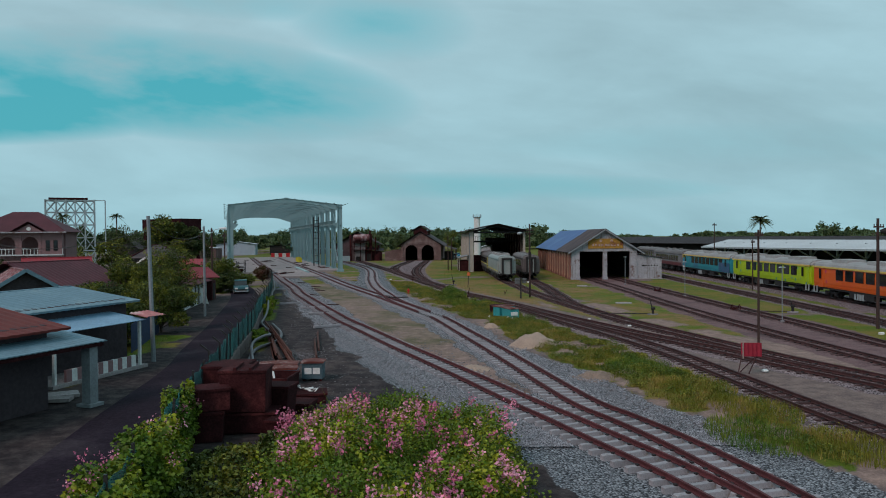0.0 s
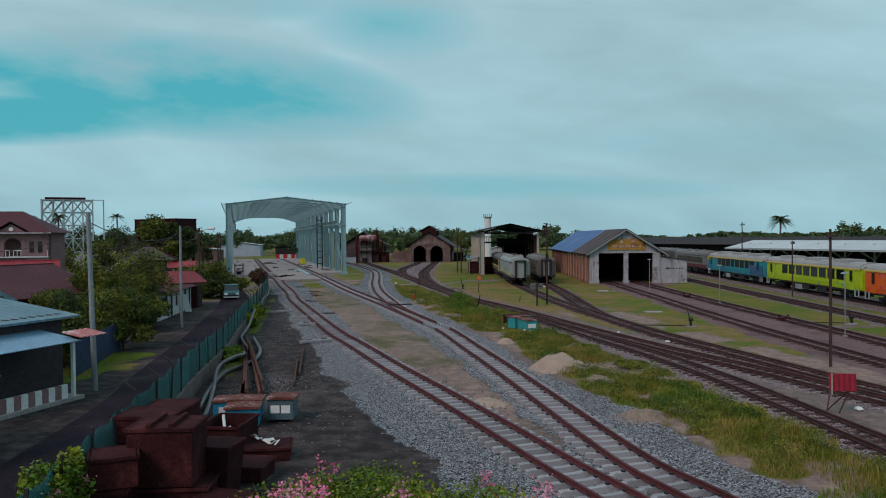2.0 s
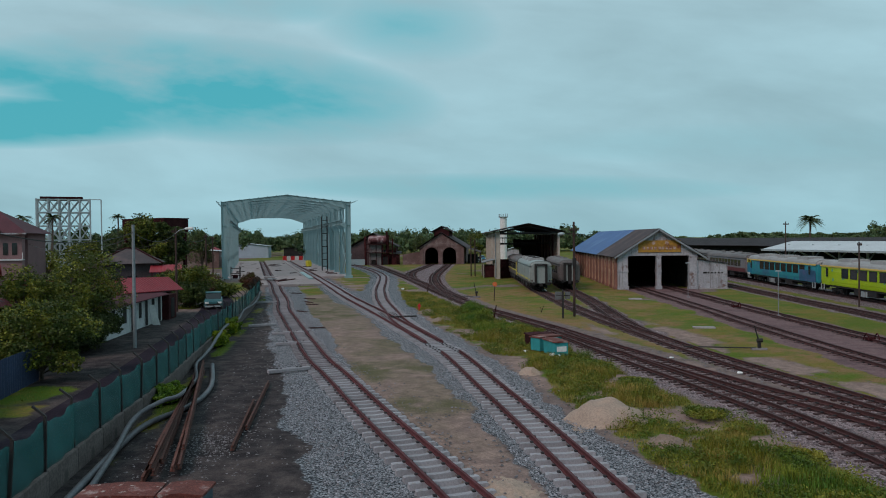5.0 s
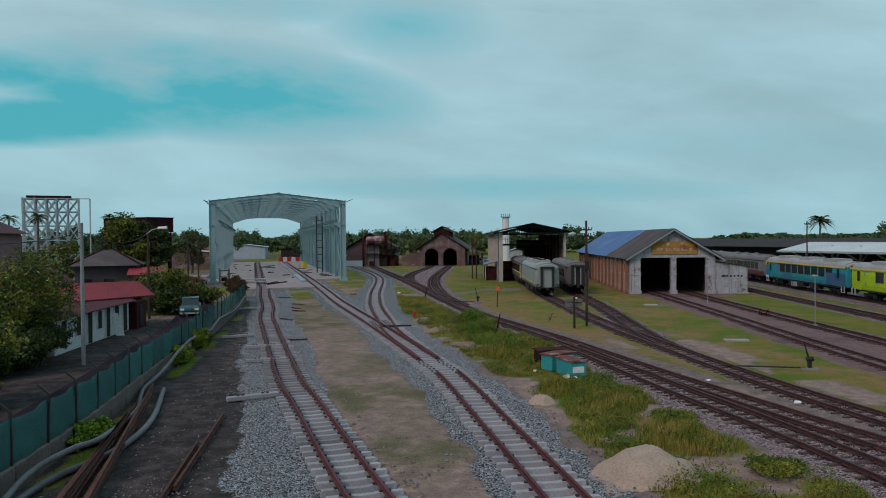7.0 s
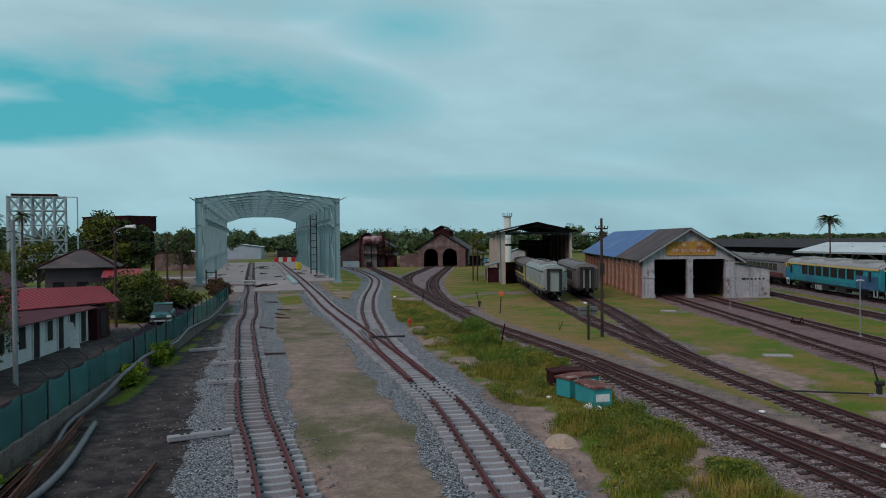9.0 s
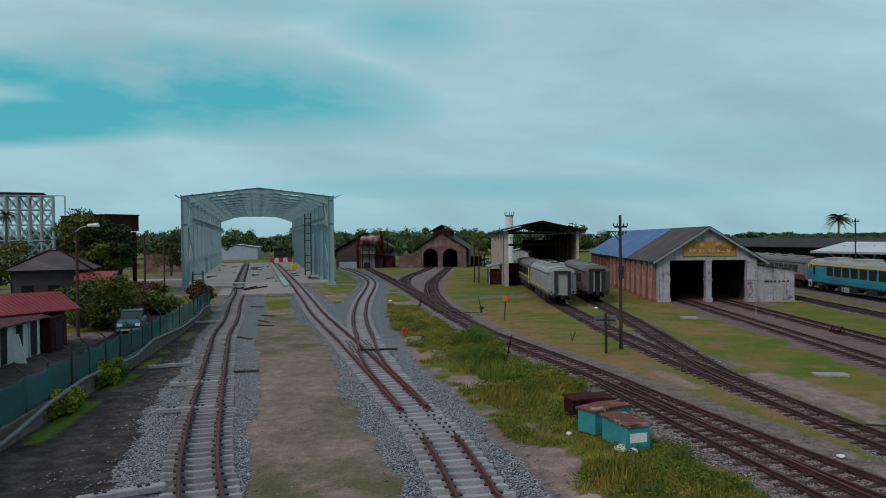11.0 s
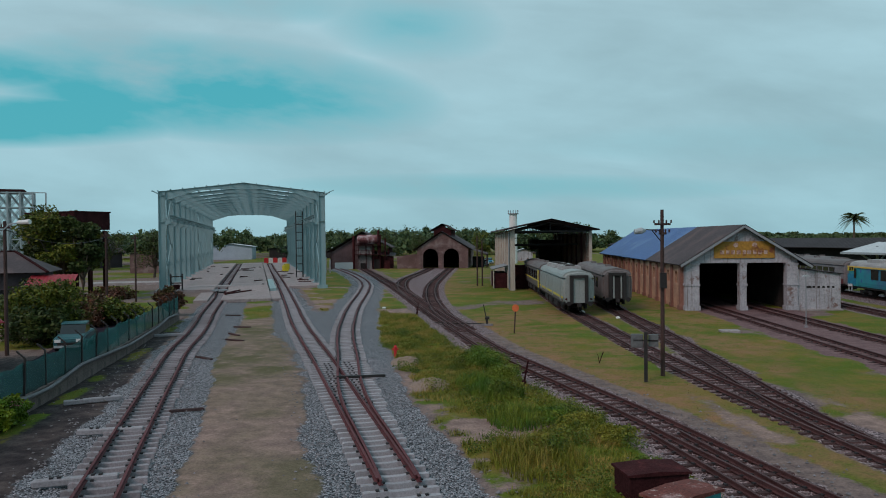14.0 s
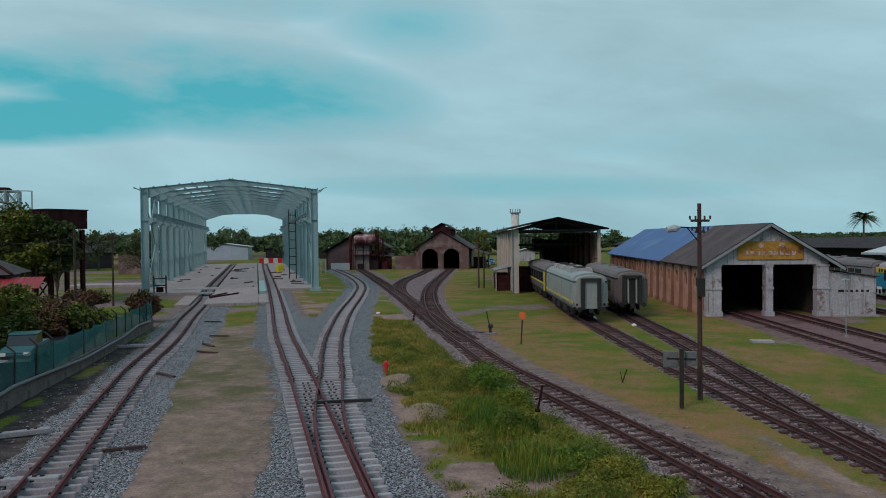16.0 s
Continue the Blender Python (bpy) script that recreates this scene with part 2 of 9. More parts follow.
M_COACH_DIM = material("dull_grey_coach_side", (0.105, 0.092, 0.09), 0.65, 0.15, 0.5, 7, 0.03, streaks=0.3, streak_color=(0.08, 0.06, 0.055))
M_UNDER = material("black_underframe", (0.022, 0.02, 0.021), 0.85, 0.3, 1, 9, 0.1)
M_YELLOW = material("yellow_paint", (0.55, 0.46, 0.03), 0.5, 0.1, 1, 8, 0.03)
M_GLASS = material("dark_window_glass", (0.012, 0.014, 0.016), 0.08, 0.1, 1, 4, 0.0, spec=0.6)
M_RED = material("red_paint", (0.50, 0.025, 0.03), 0.55, 0.1, 1, 8, 0.03)
M_REDBOARD = material("faded_crimson_board", (0.26, 0.012, 0.03), 0.6, 0.15, 1.2, 8, 0.05)
M_ORANGE_DISC = material("orange_signal_paint", (0.50, 0.12, 0.04), 0.6, 0.15, 2, 8, 0.05)
M_SAND = material("pale_sand", (0.335, 0.252, 0.20), 0.95, 0.18, 1.2, 14, 0.4, second=(0.28, 0.2, 0.15), amount=0.4)
M_BARK = material("grey_brown_bark", (0.085, 0.066, 0.052), 0.95, 0.3, 1.5, 12, 0.4)
M_GRASS = foliage("grass_blades", (0.14, 0.15, 0.013), (0.225, 0.165, 0.04), 0.25)
M_GRASS_GREEN = foliage("fresh_green_grass", (0.055, 0.125, 0.010), (0.12, 0.15, 0.014), 0.26)
M_LEAF = foliage("tree_leaves", (0.05, 0.072, 0.010), (0.145, 0.15, 0.016), 0.3)
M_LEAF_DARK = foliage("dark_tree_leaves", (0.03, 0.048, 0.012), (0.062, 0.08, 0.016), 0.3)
# far leaves: paler, bluer green with the haze of distance mixed in
M_LEAF_HAZED = foliage("hazed_far_leaves", (0.048, 0.085, 0.036), (0.08, 0.112, 0.04), 0.3)
M_LEAF_VINE = foliage("vine_leaves", (0.085, 0.145, 0.010), (0.215, 0.235, 0.013), 0.3)
M_LEAF_RED = foliage("reddish_shrub_leaves", (0.10, 0.04, 0.024), (0.06, 0.07, 0.016), 0.35)
M_FLOWER = foliage("pink_blossom", (0.56, 0.15, 0.26), (0.62, 0.30, 0.38), 0.25)
M_FROND = foliage("palm_fronds", (0.035, 0.055, 0.022), (0.065, 0.085, 0.032), 0.35)

# ---------------------------------------------------------------- mesh helpers


def mesh_object(name, bm, mats, smooth=False):
    me = bpy.data.meshes.new(name)
    bm.to_mesh(me)
    bm.free()
    for m in (mats if isinstance(mats, (list, tuple)) else [mats]):
        me.materials.append(m)
    if smooth:
        me.polygons.foreach_set("use_smooth", [True] * len(me.polygons))
    return new(name, me)


def raw_object(name, verts, faces, mats, smooth=False):
    me = bpy.data.meshes.new(name)
    me.from_pydata(verts, [], faces)
    for m in (mats if isinstance(mats, (list, tuple)) else [mats]):
        me.materials.append(m)
    if smooth:
        me.polygons.foreach_set("use_smooth", [True] * len(me.polygons))
    return new(name, me)


def part(name, bm, mat, parent, label="", m=None, smooth=False):
    ob = mesh_object(name, bm, mat, smooth)
    ob.parent = parent
    if m is not None:
        ob.matrix_local = m
    return tagged(ob, label)


def share(name, mesh, parent, m):
    ob = new(name, mesh)
    ob.parent = parent
    ob.matrix_local = m
    return ob


def thing(name, m, label, category, group="", kind=""):
    ob = new(name)
    ob.empty_display_size = 0.3
    ob.matrix_world = m
    return tagged(ob, label, category, group, kind)


def box(bm, c, s, rz=0.0, rx=0.0, ry=0.0, mi=0):
    """A box of size s about the point c."""
    mm = pose(*c, rx, ry, rz)
    vs = [bm.verts.new(mm @ Vector((x * s[0] / 2, y * s[1] / 2, z * s[2] / 2))) for x in (-1, 1) for y in (-1, 1) for z in (-1, 1)]
    for f in ((0, 1, 3, 2), (4, 6, 7, 5), (0, 4, 5, 1), (2, 3, 7, 6), (0, 2, 6, 4), (1, 5, 7, 3)):
        bm.faces.new([vs[i] for i in f]).material_index = mi
    return bm


def beam(bm, a, b, w, h=None, mi=0):
    """A square bar from a to b."""
    a, b = Vector(a), Vector(b)
    d = b - a
    q = d.to_track_quat("Z", "Y").to_matrix().to_4x4()
    mm = Matrix.Translation((a + b) / 2) @ q
    h = h or w
    vs = [bm.verts.new(mm @ Vector((x * w / 2, y * h / 2, z * d.length / 2))) for x in (-1, 1) for y in (-1, 1) for z in (-1, 1)]
    for f in ((0, 1, 3, 2), (4, 6, 7, 5), (0, 4, 5, 1), (2, 3, 7, 6), (0, 2, 6, 4), (1, 5, 7, 3)):
        bm.faces.new([vs[i] for i in f]).material_index = mi
    return bm


def tube(bm, pts, radii, n=8, mi=0, caps=True):
    """A round bar through pts with a radius at each."""
    pts = [Vector(p) for p in pts]
    if isinstance(radii, (int, float)):
        radii = [radii] * len(pts)
    rings = []
    for i, p in enumerate(pts):
        d = (pts[min(i + 1, len(pts) - 1)] - pts[max(i - 1, 0)]).normalized()
        q = d.to_track_quat("Z", "Y").to_matrix()
        rings.append([bm.verts.new(p + q @ Vector((math.cos(a) * radii[i], math.sin(a) * radii[i], 0))) for a in [2 * math.pi * k / n for k in range(n)]])
    for r0, r1 in zip(rings, rings[1:]):
        for k in range(n):
            f = bm.faces.new((r0[k], r0[(k + 1) % n], r1[(k + 1) % n], r1[k]))
            f.material_index = mi
    if caps:
        bm.faces.new(list(reversed(rings[0]))).material_index = mi
        bm.faces.new(rings[-1]).material_index = mi
    return bm


def prism(bm, outline, y0, y1, mi=0):
    """An outline of (x, z) carried from y0 to y1."""
    a = [bm.verts.new((x, y0, z)) for x, z in outline]
    b = [bm.verts.new((x, y1, z)) for x, z in outline]
    n = len(outline)
    for k in range(n):
        bm.faces.new((a[k], a[(k + 1) % n], b[(k + 1) % n], b[k])).material_index = mi
    bm.faces.new(list(reversed(a))).material_index = mi
    bm.faces.new(b).material_index = mi
    bmesh.ops.recalc_face_normals(bm, faces=bm.faces)
    return bm


def slab_between(bm, p00, p10, p11, p01, thick, mi=0):
    """A sheet with thickness over four corners."""
    top = [bm.verts.new(p) for p in (p00, p10, p11, p01)]
    nrm = (Vector(p10) - Vector(p00)).cross(Vector(p01) - Vector(p00)).normalized()
    low = [bm.verts.new(Vector(p) - nrm * thick) for p in (p00, p10, p11, p01)]
    bm.faces.new(top).material_index = mi
    bm.faces.new(list(reversed(low))).material_index = mi
    for k in range(4):
        bm.faces.new((top[k], low[k], low[(k + 1) % 4], top[(k + 1) % 4])).material_index = mi
    return bm


def corrugated(bm, p00, p10, p11, p01, pitch=0.25, depth=0.04, thick=0.012, mi=0):
    """A corrugated sheet: p00 to p10 runs across the ribs, p00 to p01 along them."""
    p00, p10, p11, p01 = map(Vector, (p00, p10, p11, p01))
    nrm = (p10 - p00).cross(p01 - p00).normalized()
    n = max(2, int((p10 - p00).length / pitch * 2))
    rows = []
    for i in range(n + 1):
        t = i / n
        o = nrm * (depth if i % 2 else 0)
        a, b = p00.lerp(p10, t) + o, p01.lerp(p11, t) + o
        rows.append([bm.verts.new(v) for v in (a, b, b - nrm * thick, a - nrm * thick)])
    for r, s in zip(rows, rows[1:]):
        for f in ((r[0], s[0], s[1], r[1]), (r[3], r[2], s[2], s[3]), (r[0], r[3], s[3], s[0]), (r[1], s[1], s[2], r[2])):
            bm.faces.new(f).material_index = mi
    return bm


def smooth_path(points, step=0.6):
    """Evenly spaced plan points with headings along a curve through the given ones."""
    P = [np.array(p, float) for p in points]
    P = [2 * P[0] - P[1]] + P + [2 * P[-1] - P[-2]]
    out = []
    for i in range(1, len(P) - 2):
        for t in np.linspace(0, 1, 24, endpoint=False):
            a, b, c, d = P[i - 1:i + 3]
            out.append(0.5 * ((2 * b) + (c - a) * t + (2 * a - 5 * b + 4 * c - d) * t * t + (3 * b - a - 3 * c + d) * t ** 3))
    out.append(P[-2])
    out = np.array(out)
    # even out small bends
    for _ in range(30):
        out[1:-1] = 0.5 * out[1:-1] + 0.25 * (out[:-2] + out[2:])
    s = np.concatenate([[0], np.cumsum(np.linalg.norm(np.diff(out, axis=0), axis=1))])
    q = np.arange(0, s[-1], step)
    xy = np.stack([np.interp(q, s, out[:, k]) for k in range(out.shape[1])], 1)
    g = np.gradient(xy[:, :2], axis=0)
    g /= np.linalg.norm(g, axis=1)[:, None]
    return xy, g


def sweep(name, xy, g, offset, profile, z, mat):
    """A profile of (across, up) carried along a plan path at a sideways offset."""
    nrm = np.stack([g[:, 1], -g[:, 0]], 1)
    n, k = len(xy), len(profile)
    V = np.zeros((n, k, 3))
    for j, (a, b) in enumerate(profile):
        V[:, j, :2] = xy[:, :2] + nrm * (offset + a)
        V[:, j, 2] = z + b
    faces = [(i * k + j, i * k + (j + 1) % k, (i + 1) * k + (j + 1) % k, (i + 1) * k + j) for i in range(n - 1) for j in range(k)]
    faces += [tuple(range(k)), tuple(range((n - 1) * k + k - 1, (n - 1) * k - 1, -1))]
    return raw_object(name, V.reshape(-1, 3).tolist(), faces, mat)


def leaf_cloud(centres, sizes, rng, flat=0.3, aspect=0.6):
    """Pointed leaves of four corners each, turned every way, as plain arrays."""
    n = len(centres)
    d = rng.normal(size=(n, 3))
    d[:, 2] *= (1 - flat)
    d /= np.linalg.norm(d, axis=1)[:, None]
    e = np.cross(d, rng.normal(size=(n, 3)))
    e /= np.linalg.norm(e, axis=1)[:, None]
    s = np.asarray(sizes)[:, None]
    up = np.cross(d, e)
    V = np.stack([centres - d * s * 0.5, centres + e * s * 0.5 * aspect + up * s * 0.08, centres + d * s * 0.5, centres - e * s * 0.5 * aspect + up * s * 0.08], 1).reshape(-1, 3)
    F = np.arange(4 * n).reshape(-1, 4)
    return V, F


def quads_object(name, V, F, mats, index=None):
    me = bpy.data.meshes.new(name)
    me.vertices.add(len(V))
    me.vertices.foreach_set("co", np.asarray(V, np.float32).ravel())
    me.loops.add(F.size)
    me.loops.foreach_set("vertex_index", F.ravel().astype(np.int32))
    me.polygons.add(len(F))
    me.polygons.foreach_set("loop_start", np.arange(0, F.size, F.shape[1], dtype=np.int32))
    for m in (mats if isinstance(mats, (list, tuple)) else [mats]):
        me.materials.append(m)
    if index is not None:
        me.polygons.foreach_set("material_index", np.asarray(index, np.int32))
    me.update(calc_edges=True)
    return new(name, me)


def blob_points(rng, n, centre, radii, shell=0.55):
    """Points in the outer part of an uneven ball."""
    d = rng.normal(size=(n, 3))
    d /= np.linalg.norm(d, axis=1)[:, None]
    r = shell + (1 - shell) * rng.random(n) ** 0.6
    wob = 1 + 0.22 * np.sin(d[:, 0] * 5 + centre[0]) * np.sin(d[:, 1] * 6 + centre[1]) + 0.15 * np.sin(d[:, 2] * 9 + centre[0])
    return np.array(centre) + d * (r * wob)[:, None] * np.array(radii)

# ---------------------------------------------------------------- plan of the yard
PLAN = {
    "new_left": [(9.6, 2), (8.4, 12), (7.5, 17), (6.4, 21), (5.3, 24), (4.1, 27.3), (3.3, 29.3), (1.3, 34.9), (-0.8, 40.5), (-3.0, 46.3), (-5.05, 52.1), (-6.4, 55.8), (-7.75, 59.4), (-10.15, 66.9), (-12.45, 74.3),
                 (-14.9, 82.3), (-17.3, 90.2), (-19.9, 100.5), (-24.2, 115), (-28.9, 132), (-35.3, 152.6), (-62.8, 248)],
    "new_right": [(11.0, 2), (9.4, 12), (8.5, 18.6), (8.0, 21.1), (7.3, 24.1), (6.4, 27), (5.45, 29.8), (4.1, 37.3), (2.75, 44.9), (1.25, 52.7), (-0.25, 60.6), (-1.75, 66), (-3.2, 70.9),
                  (-4.9, 76.6), (-6.6, 82.3), (-8.3, 88), (-10.1, 93.8), (-13.9, 106.4), (-19.2, 125.5), (-30.3, 164.5), (-46.8, 221), (-55.0, 250)],
    "branch": [(-1.68, 66.0), (-2.27, 68.2), (-3.18, 71.4), (-4.2, 75), (-5.4, 80.3), (-6.7, 87.7), (-8.9, 100), (-11.3, 119), (-13.3, 140), (-16.0, 160), (-22.0, 186), (-30, 214)],
    "main_old": [(23.5, 19), (19.6, 31.5), (17.2, 38), (15.9, 42.5), (14.5, 46.6), (12.8, 51.4), (11.6, 55.4), (10.2, 60), (8.9, 64.8), (7.8, 69), (6.5, 74), (4.7, 80), (2.7, 86.5), (1.5, 90.5), (-0.6, 100.5), (-4.2, 118.5), (-9.6, 146), (-16.3, 178), (-24, 214)],
    "siding_near": [(15.4, 14), (14.6, 24), (14.1, 28.5), (13.6, 33), (13.2, 37.5), (12.8, 41.5), (12.1, 46.2), (10.9, 52), (9.8, 56.5), (8.8, 61), (7.8, 66), (6.7, 71.5)],
    "coach_left": [(23.2, 20), (20.3, 32.5), (18.1, 40), (16.9, 45.5), (15.7, 51), (14.6, 56), (13.85, 60.3), (13.15, 65), (12.55, 70), (11.9, 75), (11.2, 81), (10.6, 88), (10.2, 94), (9.75, 104), (9.3, 113), (9.0, 140), (8.6, 170)],
    "coach_right": [(12.65, 70), (12.5, 75), (12.7, 81), (13.05, 90), (13.3, 100), (13.35, 113), (13.7, 140), (13.7, 170)],
    "shed_left": [(24.0, 20), (22.6, 40), (22.0, 51), (21.7, 62), (21.75, 75), (22.1, 90), (22.4, 112), (22.6, 125)],
    "shed_right": [(26.4, 20), (26.3, 44), (26.4, 55), (26.2, 70), (26.1, 90), (26.4, 112), (26.6, 125)],
    "loop": [(31, 20), (32.2, 50), (32.9, 65), (33.5, 80), (34.1, 98), (35.0, 118), (37.0, 150), (37.5, 190)],
    "platform": [(36.9, 20), (38.2, 50), (39.4, 65), (40.3, 80), (41.4, 105), (42.6, 130), (43.8, 160), (45, 200)],
    "engine_left": [(-5.4, 126), (-8.2, 140), (-9.9, 154), (-10.6, 170), (-9.6, 192), (-8.9, 214)],
    "engine_right": [(-0.3, 101), (-2.7, 114), (-4.6, 134), (-5.4, 154), (-5.2, 175), (-4.5, 214)],
}
PATHS = {k: smooth_path(v, 0.63) for k, v in PLAN.items()}
FENCE = [(-4.5, 3), (-6.4, 13.5), (-7.6, 20), (-8.7, 26), (-9.95, 33.5), (-11.4, 41.5), (-12.7, 50), (-14.3, 58), (-16.2, 68), (-18.2, 79), (-21.3, 94), (-25.0, 110)]
FENCE_PATH = smooth_path(FENCE, 2.35)
ROAD = [(-7.4, 3), (-9.3, 13), (-10.5, 21), (-11.6, 28.5), (-12.4, 36), (-13.2, 41), (-14.3, 46), (-16.3, 57), (-18.6, 68), (-20.9, 79), (-24, 91), (-29, 106), (-36, 120), (-42, 130)]
ROAD_PATH = smooth_path(ROAD, 1.5)


WOB_TABLE = np.random.default_rng(5).uniform(-1, 1, (256, 256))


def wob(x, y, s, seed=0.0):
    """A smooth drift between about -1 and 1 over the plan, uneven at three sizes."""
    x, y = np.asarray(x, float), np.asarray(y, float)
    c, n = math.cos(0.6 + seed), math.sin(0.6 + seed)
    u, v = (x * c - y * n) * s * 0.42 + seed * 17.3, (x * n + y * c) * s * 0.42 + seed * 5.1
    total, amp = 0.0, 1.0
    for _ in range(3):
        i, j = np.floor(u).astype(int), np.floor(v).astype(int)
        fu, fv = u - i, v - j
        fu, fv = fu * fu * (3 - 2 * fu), fv * fv * (3 - 2 * fv)
        a, b = WOB_TABLE[i & 255, j & 255], WOB_TABLE[(i + 1) & 255, j & 255]
        d, e = WOB_TABLE[i & 255, (j + 1) & 255], WOB_TABLE[(i + 1) & 255, (j + 1) & 255]
        total = total + amp * ((a * (1 - fu) + b * fu) * (1 - fv) + (d * (1 - fu) + e * fu) * fv)
        u, v, amp = u * 2.03 + 31.7, v * 2.03 + 11.3, amp * 0.5
    return total / 1.2


def to_path(X, Y, name):
    """Sideways offset (positive to the right) of plan points from a track, with the track's end as a limit."""
    xy, g = PATHS[name] if isinstance(name, str) else name
    k = 3
    P, G = xy[::k, :2], g[::k]
    off, along = np.empty(X.shape), np.empty(X.shape)
    for i in range(0, len(X), 20000):
        dx, dy = X[i:i + 20000, None] - P[None, :, 0], Y[i:i + 20000, None] - P[None, :, 1]
        j = np.argmin(dx * dx + dy * dy, axis=1)
        r = np.arange(len(j))
        off[i:i + 20000] = dx[r, j] * G[j, 1] - dy[r, j] * G[j, 0]
        along[i:i + 20000] = np.abs(dx[r, j] * G[j, 0] + dy[r, j] * G[j, 1])
    return off, along


def step(v, lo, hi):
    t = np.clip((v - lo) / (hi - lo), 0, 1)
    return t * t * (3 - 2 * t)


def zones(X, Y):
    """What the ground is made of at plan points: new ballast, grass, sand, old ballast, dark soil, thin grass, rusty bed, dry turf, apron."""
    w1, w2, w3 = wob(X, Y, 0.8, 1.0), wob(X, Y, 0.33, 2.0), wob(X, Y, 2.1, 4.0)
    o1, a1 = to_path(X, Y, "new_left")
    o2, a2 = to_path(X, Y, "new_right")
    o3, a3 = to_path(X, Y, "main_old")
    ob, ab = to_path(X, Y, "branch")
    oa, aa = to_path(X, Y, "coach_left")
    orr, ar = to_path(X, Y, "coach_right")
    o6, a6 = to_path(X, Y, "shed_left")
    o7, a7 = to_path(X, Y, "shed_right")
    o8, a8 = to_path(X, Y, "loop")
    o9, a9 = to_path(X, Y, "platform")
    os_, as_ = to_path(X, Y, "siding_near")
    oe, ae = to_path(X, Y, "engine_left")
    of, af = to_path(X, Y, "engine_right")
    of_, _ = to_path(X, Y, FENCE_PATH)

    def band(o, a, lo, hi, soft=0.5):
        return step(o, lo - soft, lo + soft) * step(-o, -hi - soft, -hi + soft) * step(-a, -4, -2)

    j = 0.35 * w1 + 0.25 * w3
    left_edge = 1.6 + 0.6 * step(-Y, -80, -62) + 1.2 * step(-Y, -56, -46) + j
    right_edge = 1.0 + 0.6 * step(Y, 56, 61) + 0.7 * step(Y, 62, 72) + 0.8 * step(Y, 95, 110) + 0.5 * j
    new = np.maximum.reduce([band(o1, a1, -left_edge, right_edge, 0.3), band(o2, a2, -1.45 - 0.6 * step(Y, 44, 58) * step(-Y, -74, -66) - 0.5 * step(Y, 90, 100) + j, 1.9 + 1.1 * step(-Y, -46, -36) + j, 0.3), band(ob, ab, -2.2 + j, 2.4 + j)])
    new = np.maximum(new, step(Y, 84, 96) * step(-Y, -124, -108) * step(o2, 0, 1) * step(-ob, -3, -1) * step(w2, -0.9, -0.2))
    old = np.maximum.reduce([band(o3, a3, -1.55 + j, 1.05 + 0.6 * j), band(oa, aa, -1.0 + 0.6 * j, 1.1 + 0.6 * j), band(orr, ar, -1.1, 1.2 + j), band(os_, as_, -1.75 + j, 1.0), band(o8, a8, -1.5, 2.2), band(o9, a9, -3.5, 3),
                             band(oe, ae, -1.8, 2.0), band(of, af, -2.2, 1.8)])
    old = np.maximum(old, step(oe, -0.5, 0.5) * step(-of, -0.5, 0.5) * step(Y, 128, 140) * step(-Y, -216, -213))
    # between the shed tracks: bare brown earth
    sheds = step(o6, -1, 0.5) * step(-o7, -1, 0.5) * step(Y, 15, 20)
    grass = np.zeros_like(X)
    # rough grass between the new and the old line
    g1 = step(o2, 2.0, 2.8) * step(-o3, 1.2, 2.0) * np.where(as_ < 3, step(-os_, 0.8, 1.6), 1.0)
    grass = np.maximum(grass, g1 * step(w1 + 0.6 * w2, -1.25, -0.6))
    # turf beyond the old line
    g2 = step(o3, 1.6, 2.6) * step(w2 + 0.5 * w1, -1.2, -0.3)
    grass = np.maximum(grass, g2)
    # thin weeds on the strip between the new tracks
    strip = step(o1, 0.6, 1.2) * step(-o2, 1.1, 1.7) * step(Y, 25, 34)
    lush = step(Y, 44, 50) * step(-Y, -64, -54) + step(Y, 70, 77) * step(-Y, -93, -86) + step(Y, 94, 104)
    thin = strip * np.clip((0.7 * step(w2 + 0.5 * w1, -0.5, 0.5) + 0.35 * lush) * step(o1 + 0.6 * w1, 0.9, 2.0), 0, 1)
    grass = np.maximum(grass, strip * 0.85 * step(Y, 98, 112) * step(w2, -0.6, 0.1))
    # beside the fence and past it
    grass = np.maximum(grass, 0.8 * step(of_, 0.1, 0.5) * step(-of_, -1.7, -0.7) * step(w1, -0.7, 0.1) * step(Y, 36, 44))
    beyond = step(-of_, 0.2, 0.6)
    orr_, _ = to_path(X, Y, ROAD_PATH)
    grass = np.maximum(grass, beyond * step(-orr_, 1.4, 2.2) * step(w2 + 0.6 * w1, -0.1, 0.6) * 0.8)
    far = np.maximum(step(Y, 225, 260), np.maximum(step(-X, 45, 70), step(X, 48, 60)))
    grass = np.maximum(grass, far * step(w2 + 0.4 * w1, -0.4, 0.4))
    gl = 0.8 * step(Y, 96, 108) * step(-o1, 1.8, 2.8) * step(w2 + 0.6 * w1, 0.0, 0.5)
    grass = np.maximum(grass, gl)
    grass *= (1 - sheds * 0.9)
    sand = strip * 0.9
    sand = np.maximum(sand, g1 * step(-w1 - 0.6 * w2, 0.45, 1.0))
    near_coach = step(-Y, -88, -70)
    bare = step(oa, 1.2, 1.7) * step(-oa, -5.0, -2.4) * near_coach * step(w1 + 0.5 * w2, -0.9, 0.0)
    bare = np.maximum(bare, 0.85 * step(-oa, 1.3, 1.7) * step(oa, -3.4, -2.2) * near_coach * step(w1, -0.6, 0.3))
    sand = np.maximum(sand, 0.85 * bare)
    grass *= 1 - 0.85 * bare
